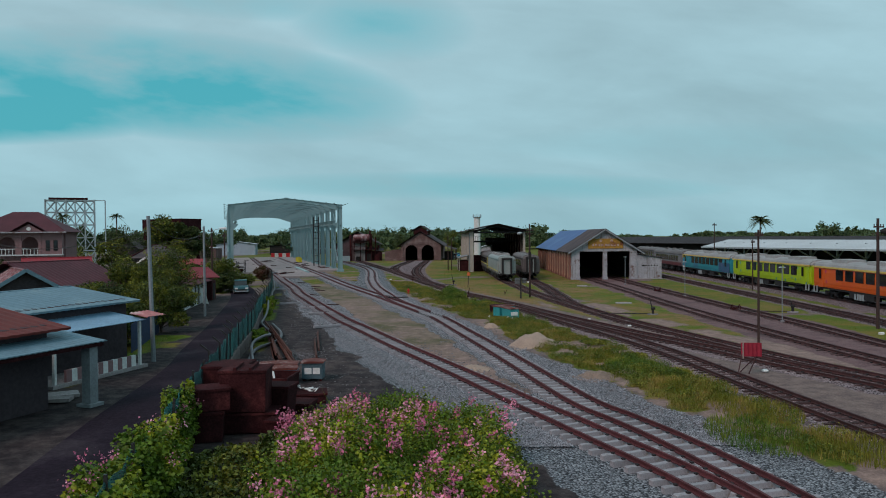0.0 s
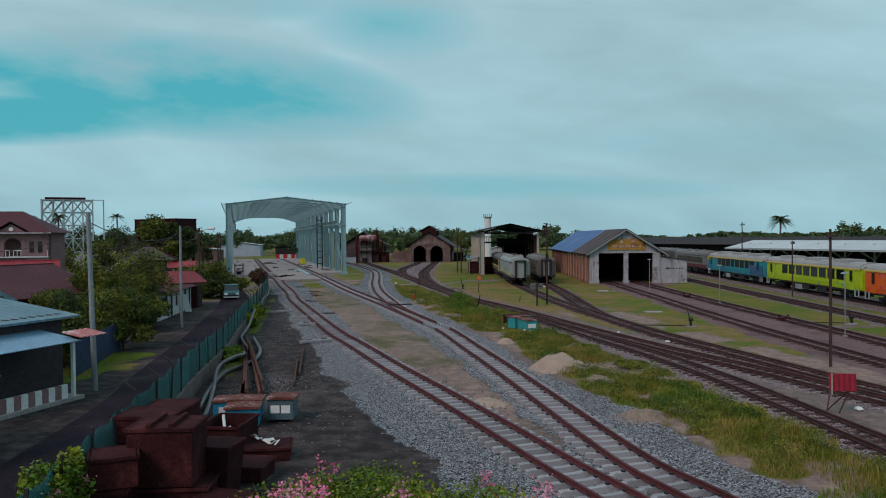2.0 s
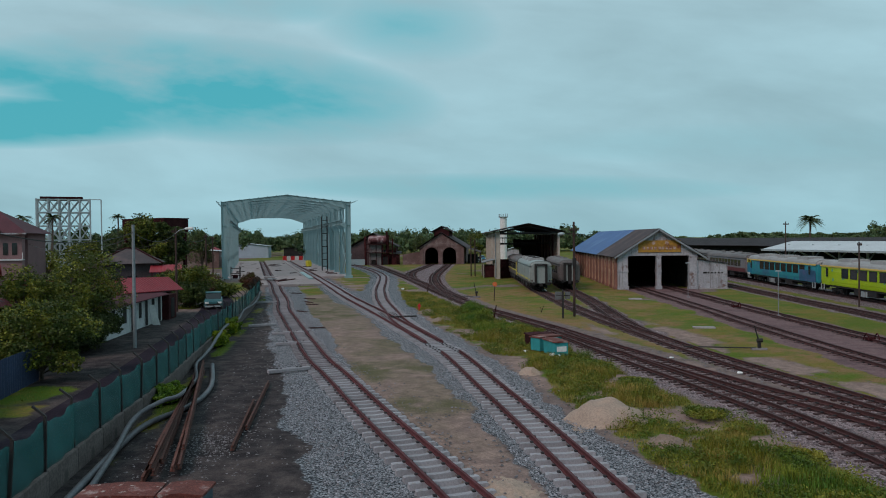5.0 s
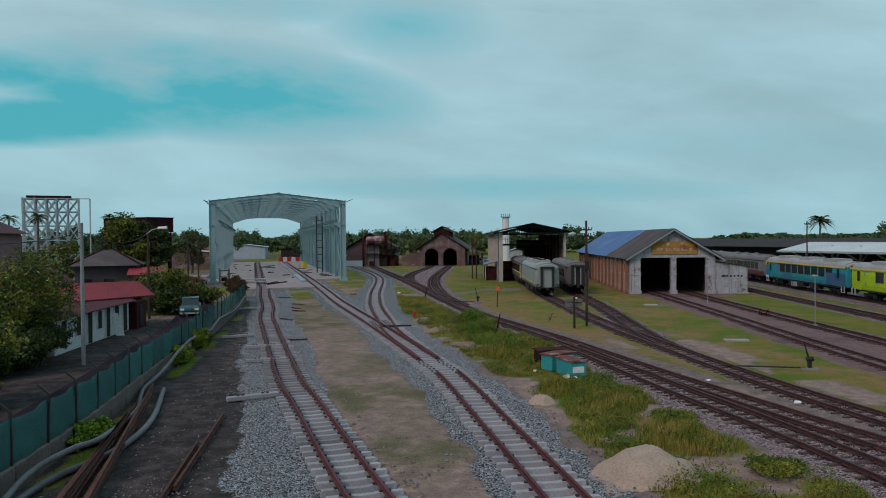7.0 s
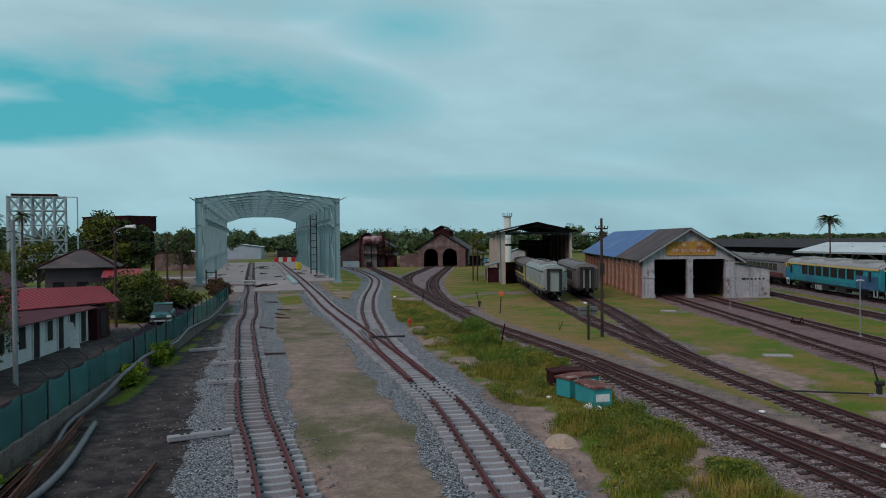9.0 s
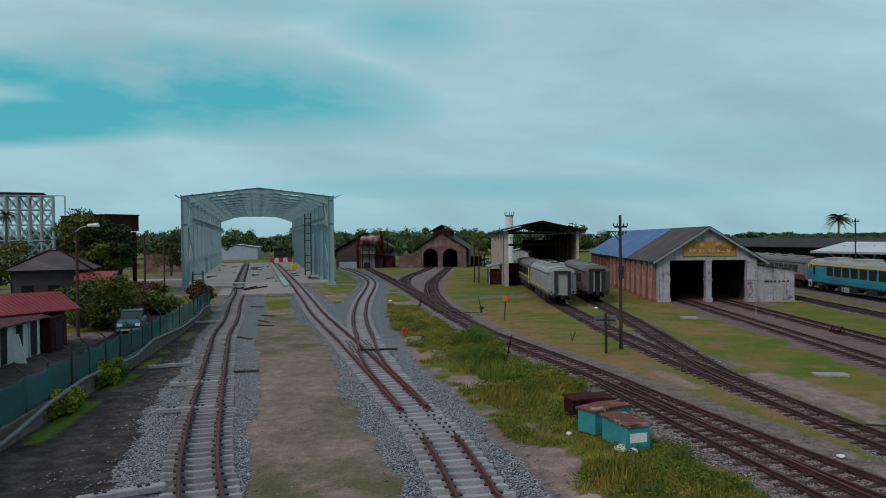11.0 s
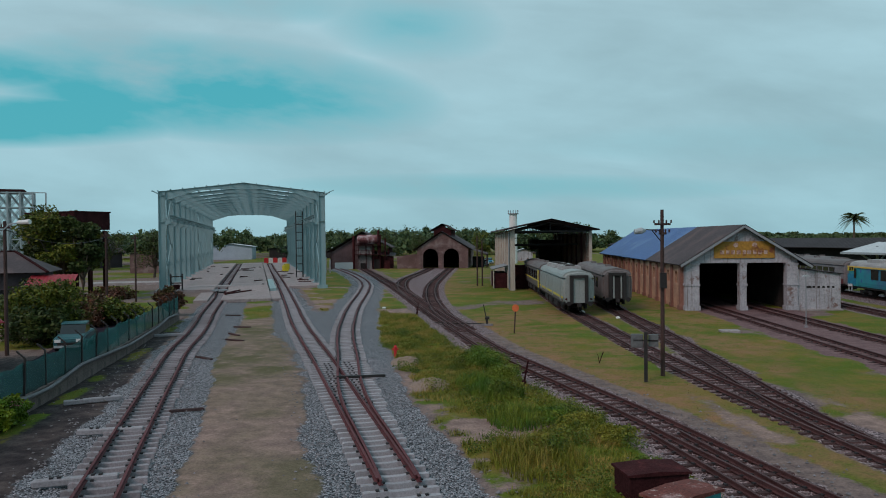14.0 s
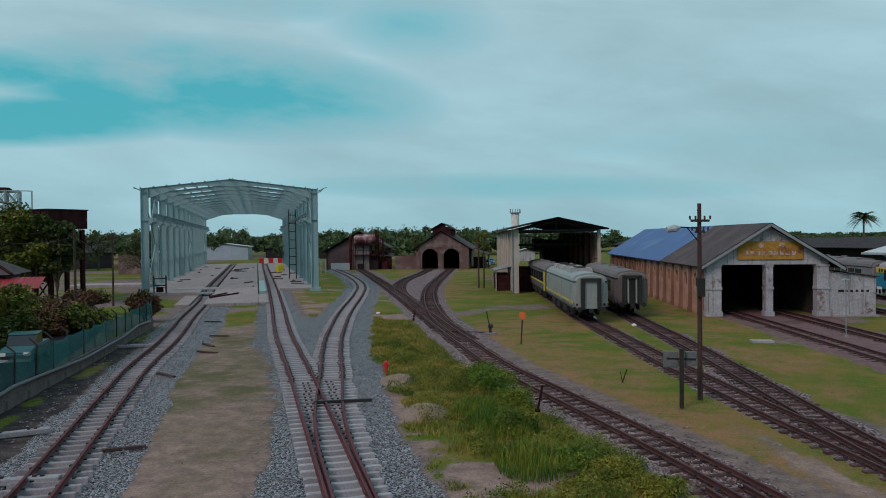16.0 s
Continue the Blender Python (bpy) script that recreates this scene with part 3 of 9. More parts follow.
    bank = step(o2, 1.7, 2.2) * step(-o2, -4.6, -3.0) * step(Y, 68, 78) * step(-Y, -98, -90) * step(w1 + 0.4 * w3, -0.8, 0.1)
    bank = np.maximum(bank, 0.95 * step(o2, 1.9, 2.4) * step(-o2, -5.2, -3.0) * step(w1 + w3, -0.35, 0.35) * step(Y, 22, 26))
    bank = np.maximum(bank, g1 * step(-w1 - 0.7 * w2, 0.3, 0.75))
    bank = np.maximum(bank, 0.9 * g1 * step(-Y, -38, -30) * step(w1 + w3, -0.25, 0.35))
    sand = np.maximum(sand, 0.9 * bank)
    grass *= 1 - 0.9 * bank
    dry = step(o3, 1.3, 2.0) * step(-o3, -5.5, -2.6) * step(w1 + 0.5 * w2, -0.55, 0.4) * step(Y, 56, 66) * step(-Y, -118, -104)
    dry = np.maximum(dry, 0.8 * step(orr, 1.5, 2.4) * step(-orr, -5.5, -3.0) * step(Y, 68, 80) * step(-Y, -122, -112) * step(w1, -0.5, 0.3))
    dry = np.maximum(dry, 0.85 * step(o3, 2, 3) * step(w2 + 0.7 * w3, -0.1, 0.6))
    dry *= 1 - 0.8 * step(X, 21, 26)
    dry = np.maximum(dry, g1 * 0.6 * step(w2 - 0.5 * w1, 0.3, 0.9))
    rusty = np.maximum.reduce([band(o, a, -0.72, 0.72, 0.35) for o, a in ((o3, a3), (oa, aa), (orr, ar), (os_, as_), (oe, ae), (of, af), (o8, a8))])
    rusty = np.maximum(rusty, 0.8 * np.where(as_ < 3, step(os_, 0, 0.6) * step(-o3, 0, 0.6), 0.0) * step(Y, 52, 58))
    apron = np.maximum(sheds, np.maximum(band(o6, a6, -1.9 + j, 1.9), band(o7, a7, -1.9, 1.5 + j)))
    apron = np.maximum(apron, step(X, 19.5, 21) * step(-X, -30, -28) * step(Y, 106, 111) * step(-Y, -118, -115))
    sand = np.maximum(sand, 0.75 * step(o2, 2.0, 2.5) * step(-o2, -3.6, -2.7) * step(w1 + w3, -0.6, 0.6))
    dark = step(-o1, 1.2, 2.0) * step(of_, -0.4, 0.3) * step(-Y, -125, -100)
    dark = np.maximum(dark, 0.85 * step(-of_, 0.0, 0.5) * step(X, -60, -45) * step(-Y, -100, -80))
    for m in (new, old):
        grass *= 1 - 0.92 * m
        sand *= 1 - m
    grass *= 1 - 0.9 * apron
    old = old * (1 - new)
    return new, grass, sand, old, dark, thin, rusty, dry, apron


def ground_sheet():
    def line(lo, hi, d, far):
        mid = np.arange(lo, hi + d, d)
        out = np.cumsum(d * 1.35 ** np.arange(1, 26))
        out = out[out < far]
        return np.concatenate([lo - out[::-1], mid, hi + out])
    xs, ys = line(-44, 48, 0.4, 2600), line(-6, 222, 0.5, 2900)
    nx, ny = len(xs), len(ys)
    X, Y = [a.ravel() for a in np.meshgrid(xs, ys)]
    new, grass, sand, old, dark, thin, rusty, dry, apron = zones(X, Y)
    near = step(-np.abs(X), -60, -45) * step(-Y, -240, -210)
    Z = near * (0.02 * wob(X, Y, 1.7, 7) + 0.012 * wob(X, Y, 4.3, 3) - 0.02 + 0.06 * grass * step(wob(X, Y, 0.9, 5), -0.3, 0.8) - 0.06 * new)
    # pits and heaps in the rough strip
    faces = np.array([[r * nx + c, r * nx + c + 1, (r + 1) * nx + c + 1, (r + 1) * nx + c] for r in range(ny - 1) for c in range(nx - 1)])
    ob = quads_object("ground", np.stack([X, Y, Z], 1), faces, [])
    for name, a, b, c, d in (("zone", new, grass, sand, old), ("zone_more", dark, thin, rusty, apron), ("zone_dry", dry, dry, dry, dry)):
        at = ob.data.color_attributes.new(name, "FLOAT_COLOR", "POINT")
        at.data.foreach_set("color", np.stack([a, b, c, d], 1).astype(np.float32).ravel())
    m = bpy.data.materials.new("yard_ground")
    m.use_nodes = True
    nd, lk = m.node_tree.nodes, m.node_tree.links
    bs = nd["Principled BSDF"]
    bs.inputs["Roughness"].default_value = 0.95
    bs.inputs["Specular IOR Level"].default_value = 0.15
    geo = nd.new("ShaderNodeNewGeometry")

    def noise_of(s, detail=5.0, rgh=0.6):
        n = nd.new("ShaderNodeTexNoise")
        n.inputs["Scale"].default_value, n.inputs["Detail"].default_value, n.inputs["Roughness"].default_value = s, detail, rgh
        lk.new(geo.outputs["Position"], n.inputs["Vector"])
        return n.outputs[0]

    def calc(op, a, b):
        n = nd.new("ShaderNodeMath")
        n.operation = op
        for i, v in enumerate((a, b)):
            if isinstance(v, (int, float)):
                n.inputs[i].default_value = v
            else:
                lk.new(v, n.inputs[i])
        return n.outputs[0]

    def smooth(v, lo, hi):
        n = nd.new("ShaderNodeMapRange")
        n.interpolation_type = "SMOOTHSTEP"
        n.inputs[1].default_value, n.inputs[2].default_value = lo, hi
        lk.new(v, n.inputs[0])
        return n.outputs[0]

    def mix(fac, a, b, blend="MIX"):
        n = nd.new("ShaderNodeMix")
        n.data_type, n.blend_type = "RGBA", blend
        for v, i in ((fac, 0), (a, 6), (b, 7)):
            if isinstance(v, (int, float)):
                n.inputs[i].default_value = v
            elif isinstance(v, tuple):
                n.inputs[i].default_value = (*v, 1)
            else:
                lk.new(v, n.inputs[i])
        return n.outputs[2]

    def stones(scale, dark_c, pale_c):
        v = nd.new("ShaderNodeTexVoronoi")
        v.inputs["Scale"].default_value = scale
        lk.new(geo.outputs["Position"], v.inputs["Vector"])
        sp = nd.new("ShaderNodeSeparateColor")
        lk.new(v.outputs["Color"], sp.inputs[0])
        c = mix(sp.outputs[0], dark_c, pale_c)
        return mix(smooth(v.outputs["Distance"], 0.35, 0.75), c, tuple(0.35 * q for q in dark_c)), v.outputs["Distance"]

    zn = nd.new("ShaderNodeAttribute")
    zn.attribute_name = "zone"
    zs = nd.new("ShaderNodeSeparateColor")
    lk.new(zn.outputs["Color"], zs.inputs[0])
    dn = nd.new("ShaderNodeAttribute")
    dn.attribute_name = "zone_more"
    ds = nd.new("ShaderNodeSeparateColor")
    lk.new(dn.outputs["Color"], ds.inputs[0])
    yn = nd.new("ShaderNodeAttribute")
    yn.attribute_name = "zone_dry"
    ys_ = nd.new("ShaderNodeSeparateColor")
    lk.new(yn.outputs["Color"], ys_.inputs[0])
    broad, mid, tiny = noise_of(0.25, 4), noise_of(1.4, 6, 0.65), noise_of(11, 5, 0.7)
    edge = calc("MULTIPLY", calc("SUBTRACT", noise_of(2.6, 6, 0.7), 0.5), 0.9)

    def mask(v, lo=0.35, hi=0.65):
        return smooth(calc("ADD", v, edge), lo, hi)

    earth = mix(smooth(mid, 0.35, 0.65), (0.125, 0.092, 0.086), (0.20, 0.148, 0.132))
    soil = mix(smooth(mid, 0.38, 0.66), (0.022, 0.017, 0.019), (0.062, 0.050, 0.050))
    soil = mix(smooth(broad, 0.48, 0.66), soil, mix(smooth(mid, 0.35, 0.65), (0.045, 0.034, 0.034), (0.088, 0.068, 0.064)))
    gravel, gd = stones(15, (0.10, 0.107, 0.122), (0.395, 0.415, 0.44))
    gravel = mix(smooth(mid, 0.3, 0.75), mix(1.0, gravel, (0.82, 0.82, 0.84), "MULTIPLY"), gravel)
    worn, od = stones(11, (0.085, 0.06, 0.067), (0.41, 0.335, 0.35))
    worn = mix(smooth(mid, 0.45, 0.7), worn, (0.175, 0.112, 0.112))
    bed, bd = stones(11, (0.062, 0.038, 0.041), (0.37, 0.265, 0.27))
    bed = mix(smooth(mid, 0.45, 0.7), bed, (0.098, 0.052, 0.052))
    paved = mix(smooth(mid, 0.3, 0.7), (0.12, 0.072, 0.076), (0.185, 0.115, 0.115))
    paved = mix(smooth(broad, 0.5, 0.75), paved, (0.085, 0.052, 0.056))
    sandc = mix(smooth(mid, 0.35, 0.7), (0.182, 0.126, 0.112), (0.305, 0.212, 0.178))
    turf = mix(smooth(broad, 0.42, 0.64), (0.074, 0.112, 0.009), (0.165, 0.125, 0.028))
    turf = mix(smooth(mid, 0.45, 0.75), turf, (0.098, 0.124, 0.012))
    turf = mix(calc("MULTIPLY", ys_.outputs[0], smooth(noise_of(0.9, 6, 0.7), 0.3, 0.6)), turf, (0.235, 0.128, 0.066))
    col = mix(mask(ds.outputs[0]), earth, soil)
    col = mix(mask(zs.outputs[2]), col, sandc)
    haze = smooth(noise_of(0.55, 6, 0.7), 0.27, 0.58)
    col = mix(calc("MULTIPLY", calc("MULTIPLY", ds.outputs[1], haze), 0.95), col, (0.082, 0.082, 0.034))
    col = mix(mask(dn.outputs["Alpha"]), col, paved)
    col = mix(mask(zn.outputs["Alpha"]), col, worn)
    col = mix(mask(ds.outputs[2], 0.4, 0.85), col, bed)
    col = mix(mask(zs.outputs[1]), col, turf)
    col = mix(mask(zs.outputs[0], 0.4, 0.6), col, gravel)
    col = mix(1.0, col, mix(smooth(tiny, 0.3, 0.7), (0.78,) * 3, (1.22,) * 3), "MULTIPLY")
    lk.new(col, bs.inputs["Base Color"])
    bp = nd.new("ShaderNodeBump")
    bp.inputs["Strength"].default_value, bp.inputs["Distance"].default_value = 0.55, 0.06
    lk.new(mix(mask(zs.outputs[0]), tiny, calc("SUBTRACT", 1.0, gd)), bp.inputs["Height"])
    lk.new(bp.outputs[0], bs.inputs["Normal"])
    ob.data.materials.append(m)
    ob.data.polygons.foreach_set("use_smooth", [True] * len(ob.data.polygons))
    return tagged(ob, "flat railway yard ground of ballast, bare earth and rough grass", "ground", kind="structure")


ground = ground_sheet()

# ---------------------------------------------------------------- tracks
GAUGE = 1.065
RAIL_PROFILE = [(-0.068, 0), (-0.068, 0.024), (-0.014, 0.04), (-0.014, 0.11), (-0.039, 0.12), (-0.039, 0.155), (0.039, 0.155), (0.039, 0.12), (0.014, 0.11), (0.014, 0.04), (0.068, 0.024), (0.068, 0)]


def sleeper_mesh(name, length, width, height, mat, clip):
    bm = bmesh.new()
    h, w = height, width / 2
    st = [(-length / 2, h * 0.92), (-length / 2 + 0.05, h), (-0.36, h), (-0.2, h * 0.9), (0.2, h * 0.9), (0.36, h), (length / 2 - 0.05, h), (length / 2, h * 0.92)]
    rows = [[bm.verts.new((x, -w, 0)), bm.verts.new((x, -w * 0.8, z)), bm.verts.new((x, w * 0.8, z)), bm.verts.new((x, w, 0))] for x, z in st]
    for a, b in zip(rows, rows[1:]):
        for k in range(3):
            bm.faces.new((a[k], b[k], b[k + 1], a[k + 1]))
    bm.faces.new(rows[0])
    bm.faces.new(list(reversed(rows[-1])))
    if clip:
        for s in (-1, 1):
            for o in (-0.1, 0.1):
                box(bm, (s * GAUGE / 2 + o * 1.1, 0, h + 0.02), (0.09, 0.11, 0.05), mi=1)
    bmesh.ops.recalc_face_normals(bm, faces=bm.faces)
    me = bpy.data.meshes.new(name)
    bm.to_mesh(me)
    bm.free()
    me.materials.append(mat)
    me.materials.append(M_CLIP)
    return me


SLEEPER_NEW = sleeper_mesh("sleeper", 2.05, 0.24, 0.19, M_SLEEPER, True)
SLEEPER_WORN = sleeper_mesh("sleeper", 2.05, 0.24, 0.19, M_SLEEPER_DUSTY, True)
SLEEPER_LONG = [sleeper_mesh("sleeper", w, 0.24, 0.19, M_SLEEPER, True) for w in (2.15, 2.35, 2.55, 2.75, 3.0, 3.25)]
SLEEPER_OLD = sleeper_mesh("sleeper", 1.95, 0.2, 0.09, M_TIMBER, True)


def track(path, label, sleeper, rail_mat, base, rail_z, spans=((-50, 400),), sleeper_span=(-50, 400), every=1, wide=None):
    xy, g = PATHS[path]
    t = thing("railway_track", Matrix.Identity(4), label, "railway track", "yard tracks")
    for lo, hi in spans:
        keep = (xy[:, 1] >= lo) & (xy[:, 1] <= hi)
        for o in (-GAUGE / 2, GAUGE / 2):
            r = sweep("rail", xy[keep], g[keep], o, RAIL_PROFILE, rail_z, rail_mat)
            r.parent = t
    rnd = random.Random(path)
    for i in range(0, len(xy), every):
        x, y = xy[i, :2]
        if not sleeper_span[0] <= y <= sleeper_span[1]:
            continue
        a = math.degrees(math.atan2(g[i, 1], g[i, 0])) - 90
        me, dx = sleeper, rnd.gauss(0, 0.03)
        if path == "new_left" and y > 56 + rnd.gauss(0, 5):
            me = SLEEPER_WORN
        if wide and wide[0] < y < wide[1]:
            k = min(5, int(6 * (y - wide[0]) / (wide[1] - wide[0])))
            me, dx = SLEEPER_LONG[k], (0.1, 0.15, 0.25, 0.35, 0.475, 0.6)[k]
        m = pose(x, y, base + rnd.gauss(0, 0.006 if sleeper is not SLEEPER_OLD else 0.014), 0, 0, a + rnd.gauss(0, 0.7)) @ Matrix.Translation((dx, 0, 0))
        share("sleeper", me, t, m)
    return t


track("new_left", "new ballasted track with rusty rails on concrete sleepers", SLEEPER_NEW, M_RAIL, -0.1, 0.09)
track("new_right", "new track on concrete sleepers with a gap in its rails", SLEEPER_NEW, M_RAIL, -0.1, 0.09, ((-50, 62.0), (65.6, 400)), wide=(70, 86))
track("branch", "curving branch track with brown rails on concrete sleepers", SLEEPER_NEW, M_RAIL, -0.1, 0.086, sleeper_span=(86.5, 400))
for k, lab in (("main_old", "old running line with dark rails on timber sleepers"), ("siding_near", "old siding joining the running line"), ("coach_left", "old track leading under two parked coaches"),
               ("coach_right", "old track joining beside the coach siding"), ("shed_left", "weathered track leading into the goods shed"), ("shed_right", "weathered track leading into the goods shed"),
               ("loop", "empty old loop track beside the railcars"), ("platform", "old track under the coloured railcars"), ("engine_left", "old track curving into the engine shed"),
               ("engine_right", "old track curving into the engine shed")):
    track(k, lab, SLEEPER_OLD, M_RAIL_OLD, *((-0.09, 0.0) if k.startswith("shed") else (-0.055, 0.03)))

# ---------------------------------------------------------------- road
rxy, rg = ROAD_PATH
road = sweep("road", rxy, rg, 0.0, [(-1.6, -0.2), (-1.6, 0.035), (-0.6, 0.06), (0.6, 0.06), (1.5, 0.035), (1.5, -0.2)], 0.0, M_ASPHALT)
tagged(road, "narrow dark worn asphalt lane beside a fence", "road", kind="structure")

# ---------------------------------------------------------------- steel portal hall under construction
HALL = pose(-40.5, 142.7, 0, 0, 0, 16.1)
HALL_W, BAY, BAYS, EAVE, RIDGE = 21.5, 9.2, 12, 13.15, 14.4


def steel_hall():
    t = thing("steel_hall", HALL, "tall open grey-green steel portal hall, roofed but without walls", "steel building")
    L = BAY * BAYS
    bm = bmesh.new()
    D, Wf = 0.85, 0.45
    for x in (-D / 2, D / 2):
        box(bm, (x, 0, EAVE / 2), (0.06, Wf, EAVE))
    box(bm, (0, 0, EAVE / 2), (D, 0.05, EAVE))
    for z in (0.3, 9.2, EAVE - 0.5):
        box(bm, (0, 0, z), (D, Wf * 0.9, 0.06))
    box(bm, (0, 0, 0.2), (D + 0.5, Wf + 0.4, 0.5))
    col = part("column", bm, M_STEEL_GREY, t, m=pose(D / 2, 0, 0))
    for i in range(BAYS + 1):
        for side in (0, 1):
            if i == 0 and side == 0:
                continue
            share("column", col.data, t, pose(HALL_W - D / 2 if side else D / 2, i * BAY, 0))
    # crane brackets and runway beams
    bm = bmesh.new()
    prism(bm, [(0, -0.9), (0, 0), (0.9, 0), (0.9, -0.25)], -0.2, 0.2)
    br = bm
    bracket = part("bracket", br, M_STEEL_GREY, t, m=pose(D, 0, 9.5))
    for i in range(BAYS + 1):
        if i:
            share("bracket", bracket.data, t, pose(D, i * BAY, 9.5))
        share("bracket", bracket.data, t, pose(HALL_W - D, i * BAY, 9.5, 0, 0, 180))
    for x in (D + 0.55, HALL_W - D - 0.55):
        bm = bmesh.new()
        box(bm, (x, L / 2, 9.78), (0.4, L + 0.6, 0.05))
        box(bm, (x, L / 2, 9.53), (0.06, L + 0.6, 0.5))
        box(bm, (x, L / 2, 10.06), (0.45, L + 0.6, 0.06))
        box(bm, (x, L / 2, 9.9), (0.06, L + 0.6, 0.3))
        part("runway_beam", bm, M_STEEL_GREY, t)
    # rafters, shallow at mid-slope and deep at eave and ridge
    bm = bmesh.new()
    rise = RIDGE - EAVE
    half = HALL_W / 2
    for s in (0, 1):
        def fx(u):
            return HALL_W - u if s else u
        lower = [(half, RIDGE - 0.85), (half * 0.72, EAVE + rise * 0.72 - 0.5), (half * 0.45, EAVE + rise * 0.45 - 0.42), (D, EAVE - 1.15)]
        o = [(fx(0), EAVE), (fx(half), RIDGE)] + [(fx(u), z) for u, z in lower] + [(fx(0), EAVE - 1.15)]
        prism(bm, o, -0.03, 0.03)
        beam(bm, (fx(half), 0, RIDGE - 0.02), (fx(0), 0, EAVE - 0.02), 0.3, 0.05)
        for (u0, z0), (u1, z1) in zip(lower, lower[1:]):
            beam(bm, (fx(u0), 0, z0), (fx(u1), 0, z1), 0.3, 0.05)
    raf = part("rafter", bm, M_STEEL_GREY, t)
    for i in range(1, BAYS + 1):
        share("rafter", raf.data, t, pose(0, i * BAY, 0))
    # purlins, girts, braces
    for s in (0, 1):
        for k in range(8):
            u = k / 7.12
            x = u * HALL_W / 2
            z = EAVE + rise * u + 0.12
            bm = bmesh.new()
            box(bm, (HALL_W - x if s else x, L / 2, z - 0.1), (0.08, L + 1.2, 0.2))
            part("purlin", bm, M_STEEL_GREY, t)
        for z in (4.1,):
            bm = bmesh.new()
            box(bm, (HALL_W + 0.12 if s else -0.12, L / 2, z), (0.16, L, 0.2))
            part("girt", bm, M_STEEL_GREY, t)
        for i in (0, 6, 11):
            bm = bmesh.new()
            x = HALL_W - 0.5 if s else 0.5
            for z0, z1 in ((0.5, 6.2), (6.2, 12)):
                beam(bm, (x, i * BAY, z0), (x, (i + 1) * BAY, z1), 0.1)
                beam(bm, (x, i * BAY, z1), (x, (i + 1) * BAY, z0), 0.1)
            part("cross_brace", bm, M_STEEL_GREY, t)
    # eave struts with a thin outer tie
    for s in (0, 1):
        x = HALL_W + 0.75 if s else -0.75
        bm = bmesh.new()
        box(bm, (x, L / 2, EAVE + 0.08), (0.1, L + 0.2, 0.12))
        part("eave_tie", bm, M_STEEL_GREY, t)
        for i in range(0, BAYS + 1):
            bm = bmesh.new()
            beam(bm, (HALL_W if s else 0, i * BAY, EAVE - 0.25), (x + (0.5 if s else -0.1), i * BAY, EAVE + (0.3 if s else 0.05)), 0.09)
            part("eave_strut", bm, M_STEEL_GREY, t)
    # ladder tower on one side
    bm = bmesh.new()
    for dx in (0, 1.1):
        for dy in (0, 0.9):
            beam(bm, (HALL_W - 2.6 + dx, 26 + dy, 0.2), (HALL_W - 2.6 + dx, 26 + dy, 11.5), 0.14)
    for k in range(8):
        z = 1.2 + 1.35 * k
        for dy in (0, 0.9):
            beam(bm, (HALL_W - 2.6, 26 + dy, z), (HALL_W - 1.5, 26 + dy, z), 0.12)
        for dx in (0, 1.1):
            beam(bm, (HALL_W - 2.6 + dx, 26, z), (HALL_W - 2.6 + dx, 26.9, z), 0.12)
    part("ladder_tower", bm, M_BLACK, t, "dark steel ladder tower")
    return t


steel_hall()


M_HALL_SLAB = material("pinkish_hall_concrete", (0.285, 0.245, 0.243), 0.9, 0.2, 0.25, 5, 0.2, second=(0.21, 0.175, 0.17), amount=0.45, spots=0.35, spot_color=(0.15, 0.12, 0.115), spot_scale=0.8, random_tint=0.08)
M_BLUE_STRIP = material("pale_blue_green_screed", (0.24, 0.36, 0.37), 0.5, 0.12, 0.5, 6, 0.05)


def hall_floor():
    """A concrete floor in pours, left open where the two tracks run."""
    t = tagged(new("hall_floor"), "pale concrete floor slabs under the steel hall", "floor", kind="structure")
    t.matrix_world = HALL
    rnd = random.Random(3)
    bays = ((-0.5, 6.85, -1.5, 0.0), (8.6, 13.85, -19.5, 0.0), (14.0, 14.85, -2.0, 0.0), (16.6, HALL_W + 0.4, 2.0, 0.0))
    for k, (x0, x1, front, low) in enumerate(bays):
        y = front
        while y < 111:
            y1 = min(y + rnd.uniform(10, 14), 112)
            bm = bmesh.new()
            box(bm, ((x0 + x1) / 2, (y + y1) / 2, 0.12 + rnd.uniform(-0.01, 0.01)), (x1 - x0 - 0.02, y1 - y - 0.03, 0.36))
            bmesh.ops.bevel(bm, geom=bm.edges[:], offset=0.02, segments=1, affect="EDGES")
            part("slab" if k != 2 or y > 20 else "blue_strip", bm, M_HALL_SLAB if k != 2 or y > 20 else M_BLUE_STRIP, t)
            y = y1
    for x0, x1 in ((16.45, 16.6), (14.86, 14.98)):
        bm = bmesh.new()
        box(bm, ((x0 + x1) / 2, 55, 0.15), (x1 - x0 - 0.01, 112, 0.34))
        part("kerb", bm, M_HALL_SLAB, t)
    # a low slab before the hall, level with the sleepers
    for x0, x1 in ((5.6, 7.05), (8.45, 8.58), (13.87, 14.9)):
        bm = bmesh.new()
        box(bm, ((x0 + x1) / 2, -12.5, 0.08), (x1 - x0, 13.0, 0.28))
        part("apron_slab", bm, M_HALL_SLAB, t)
    # thin dark strips under the rails, the slots' shade put into their colour
    for x0, x1 in ((6.86, 8.59), (14.99, 16.44)):
        bm = bmesh.new()
        box(bm, ((x0 + x1) / 2, 55, 0.015), (x1 - x0, 112, 0.05))
        part("pit_floor", bm, M_NEAR_BLACK, t)
    return t


hall_floor()


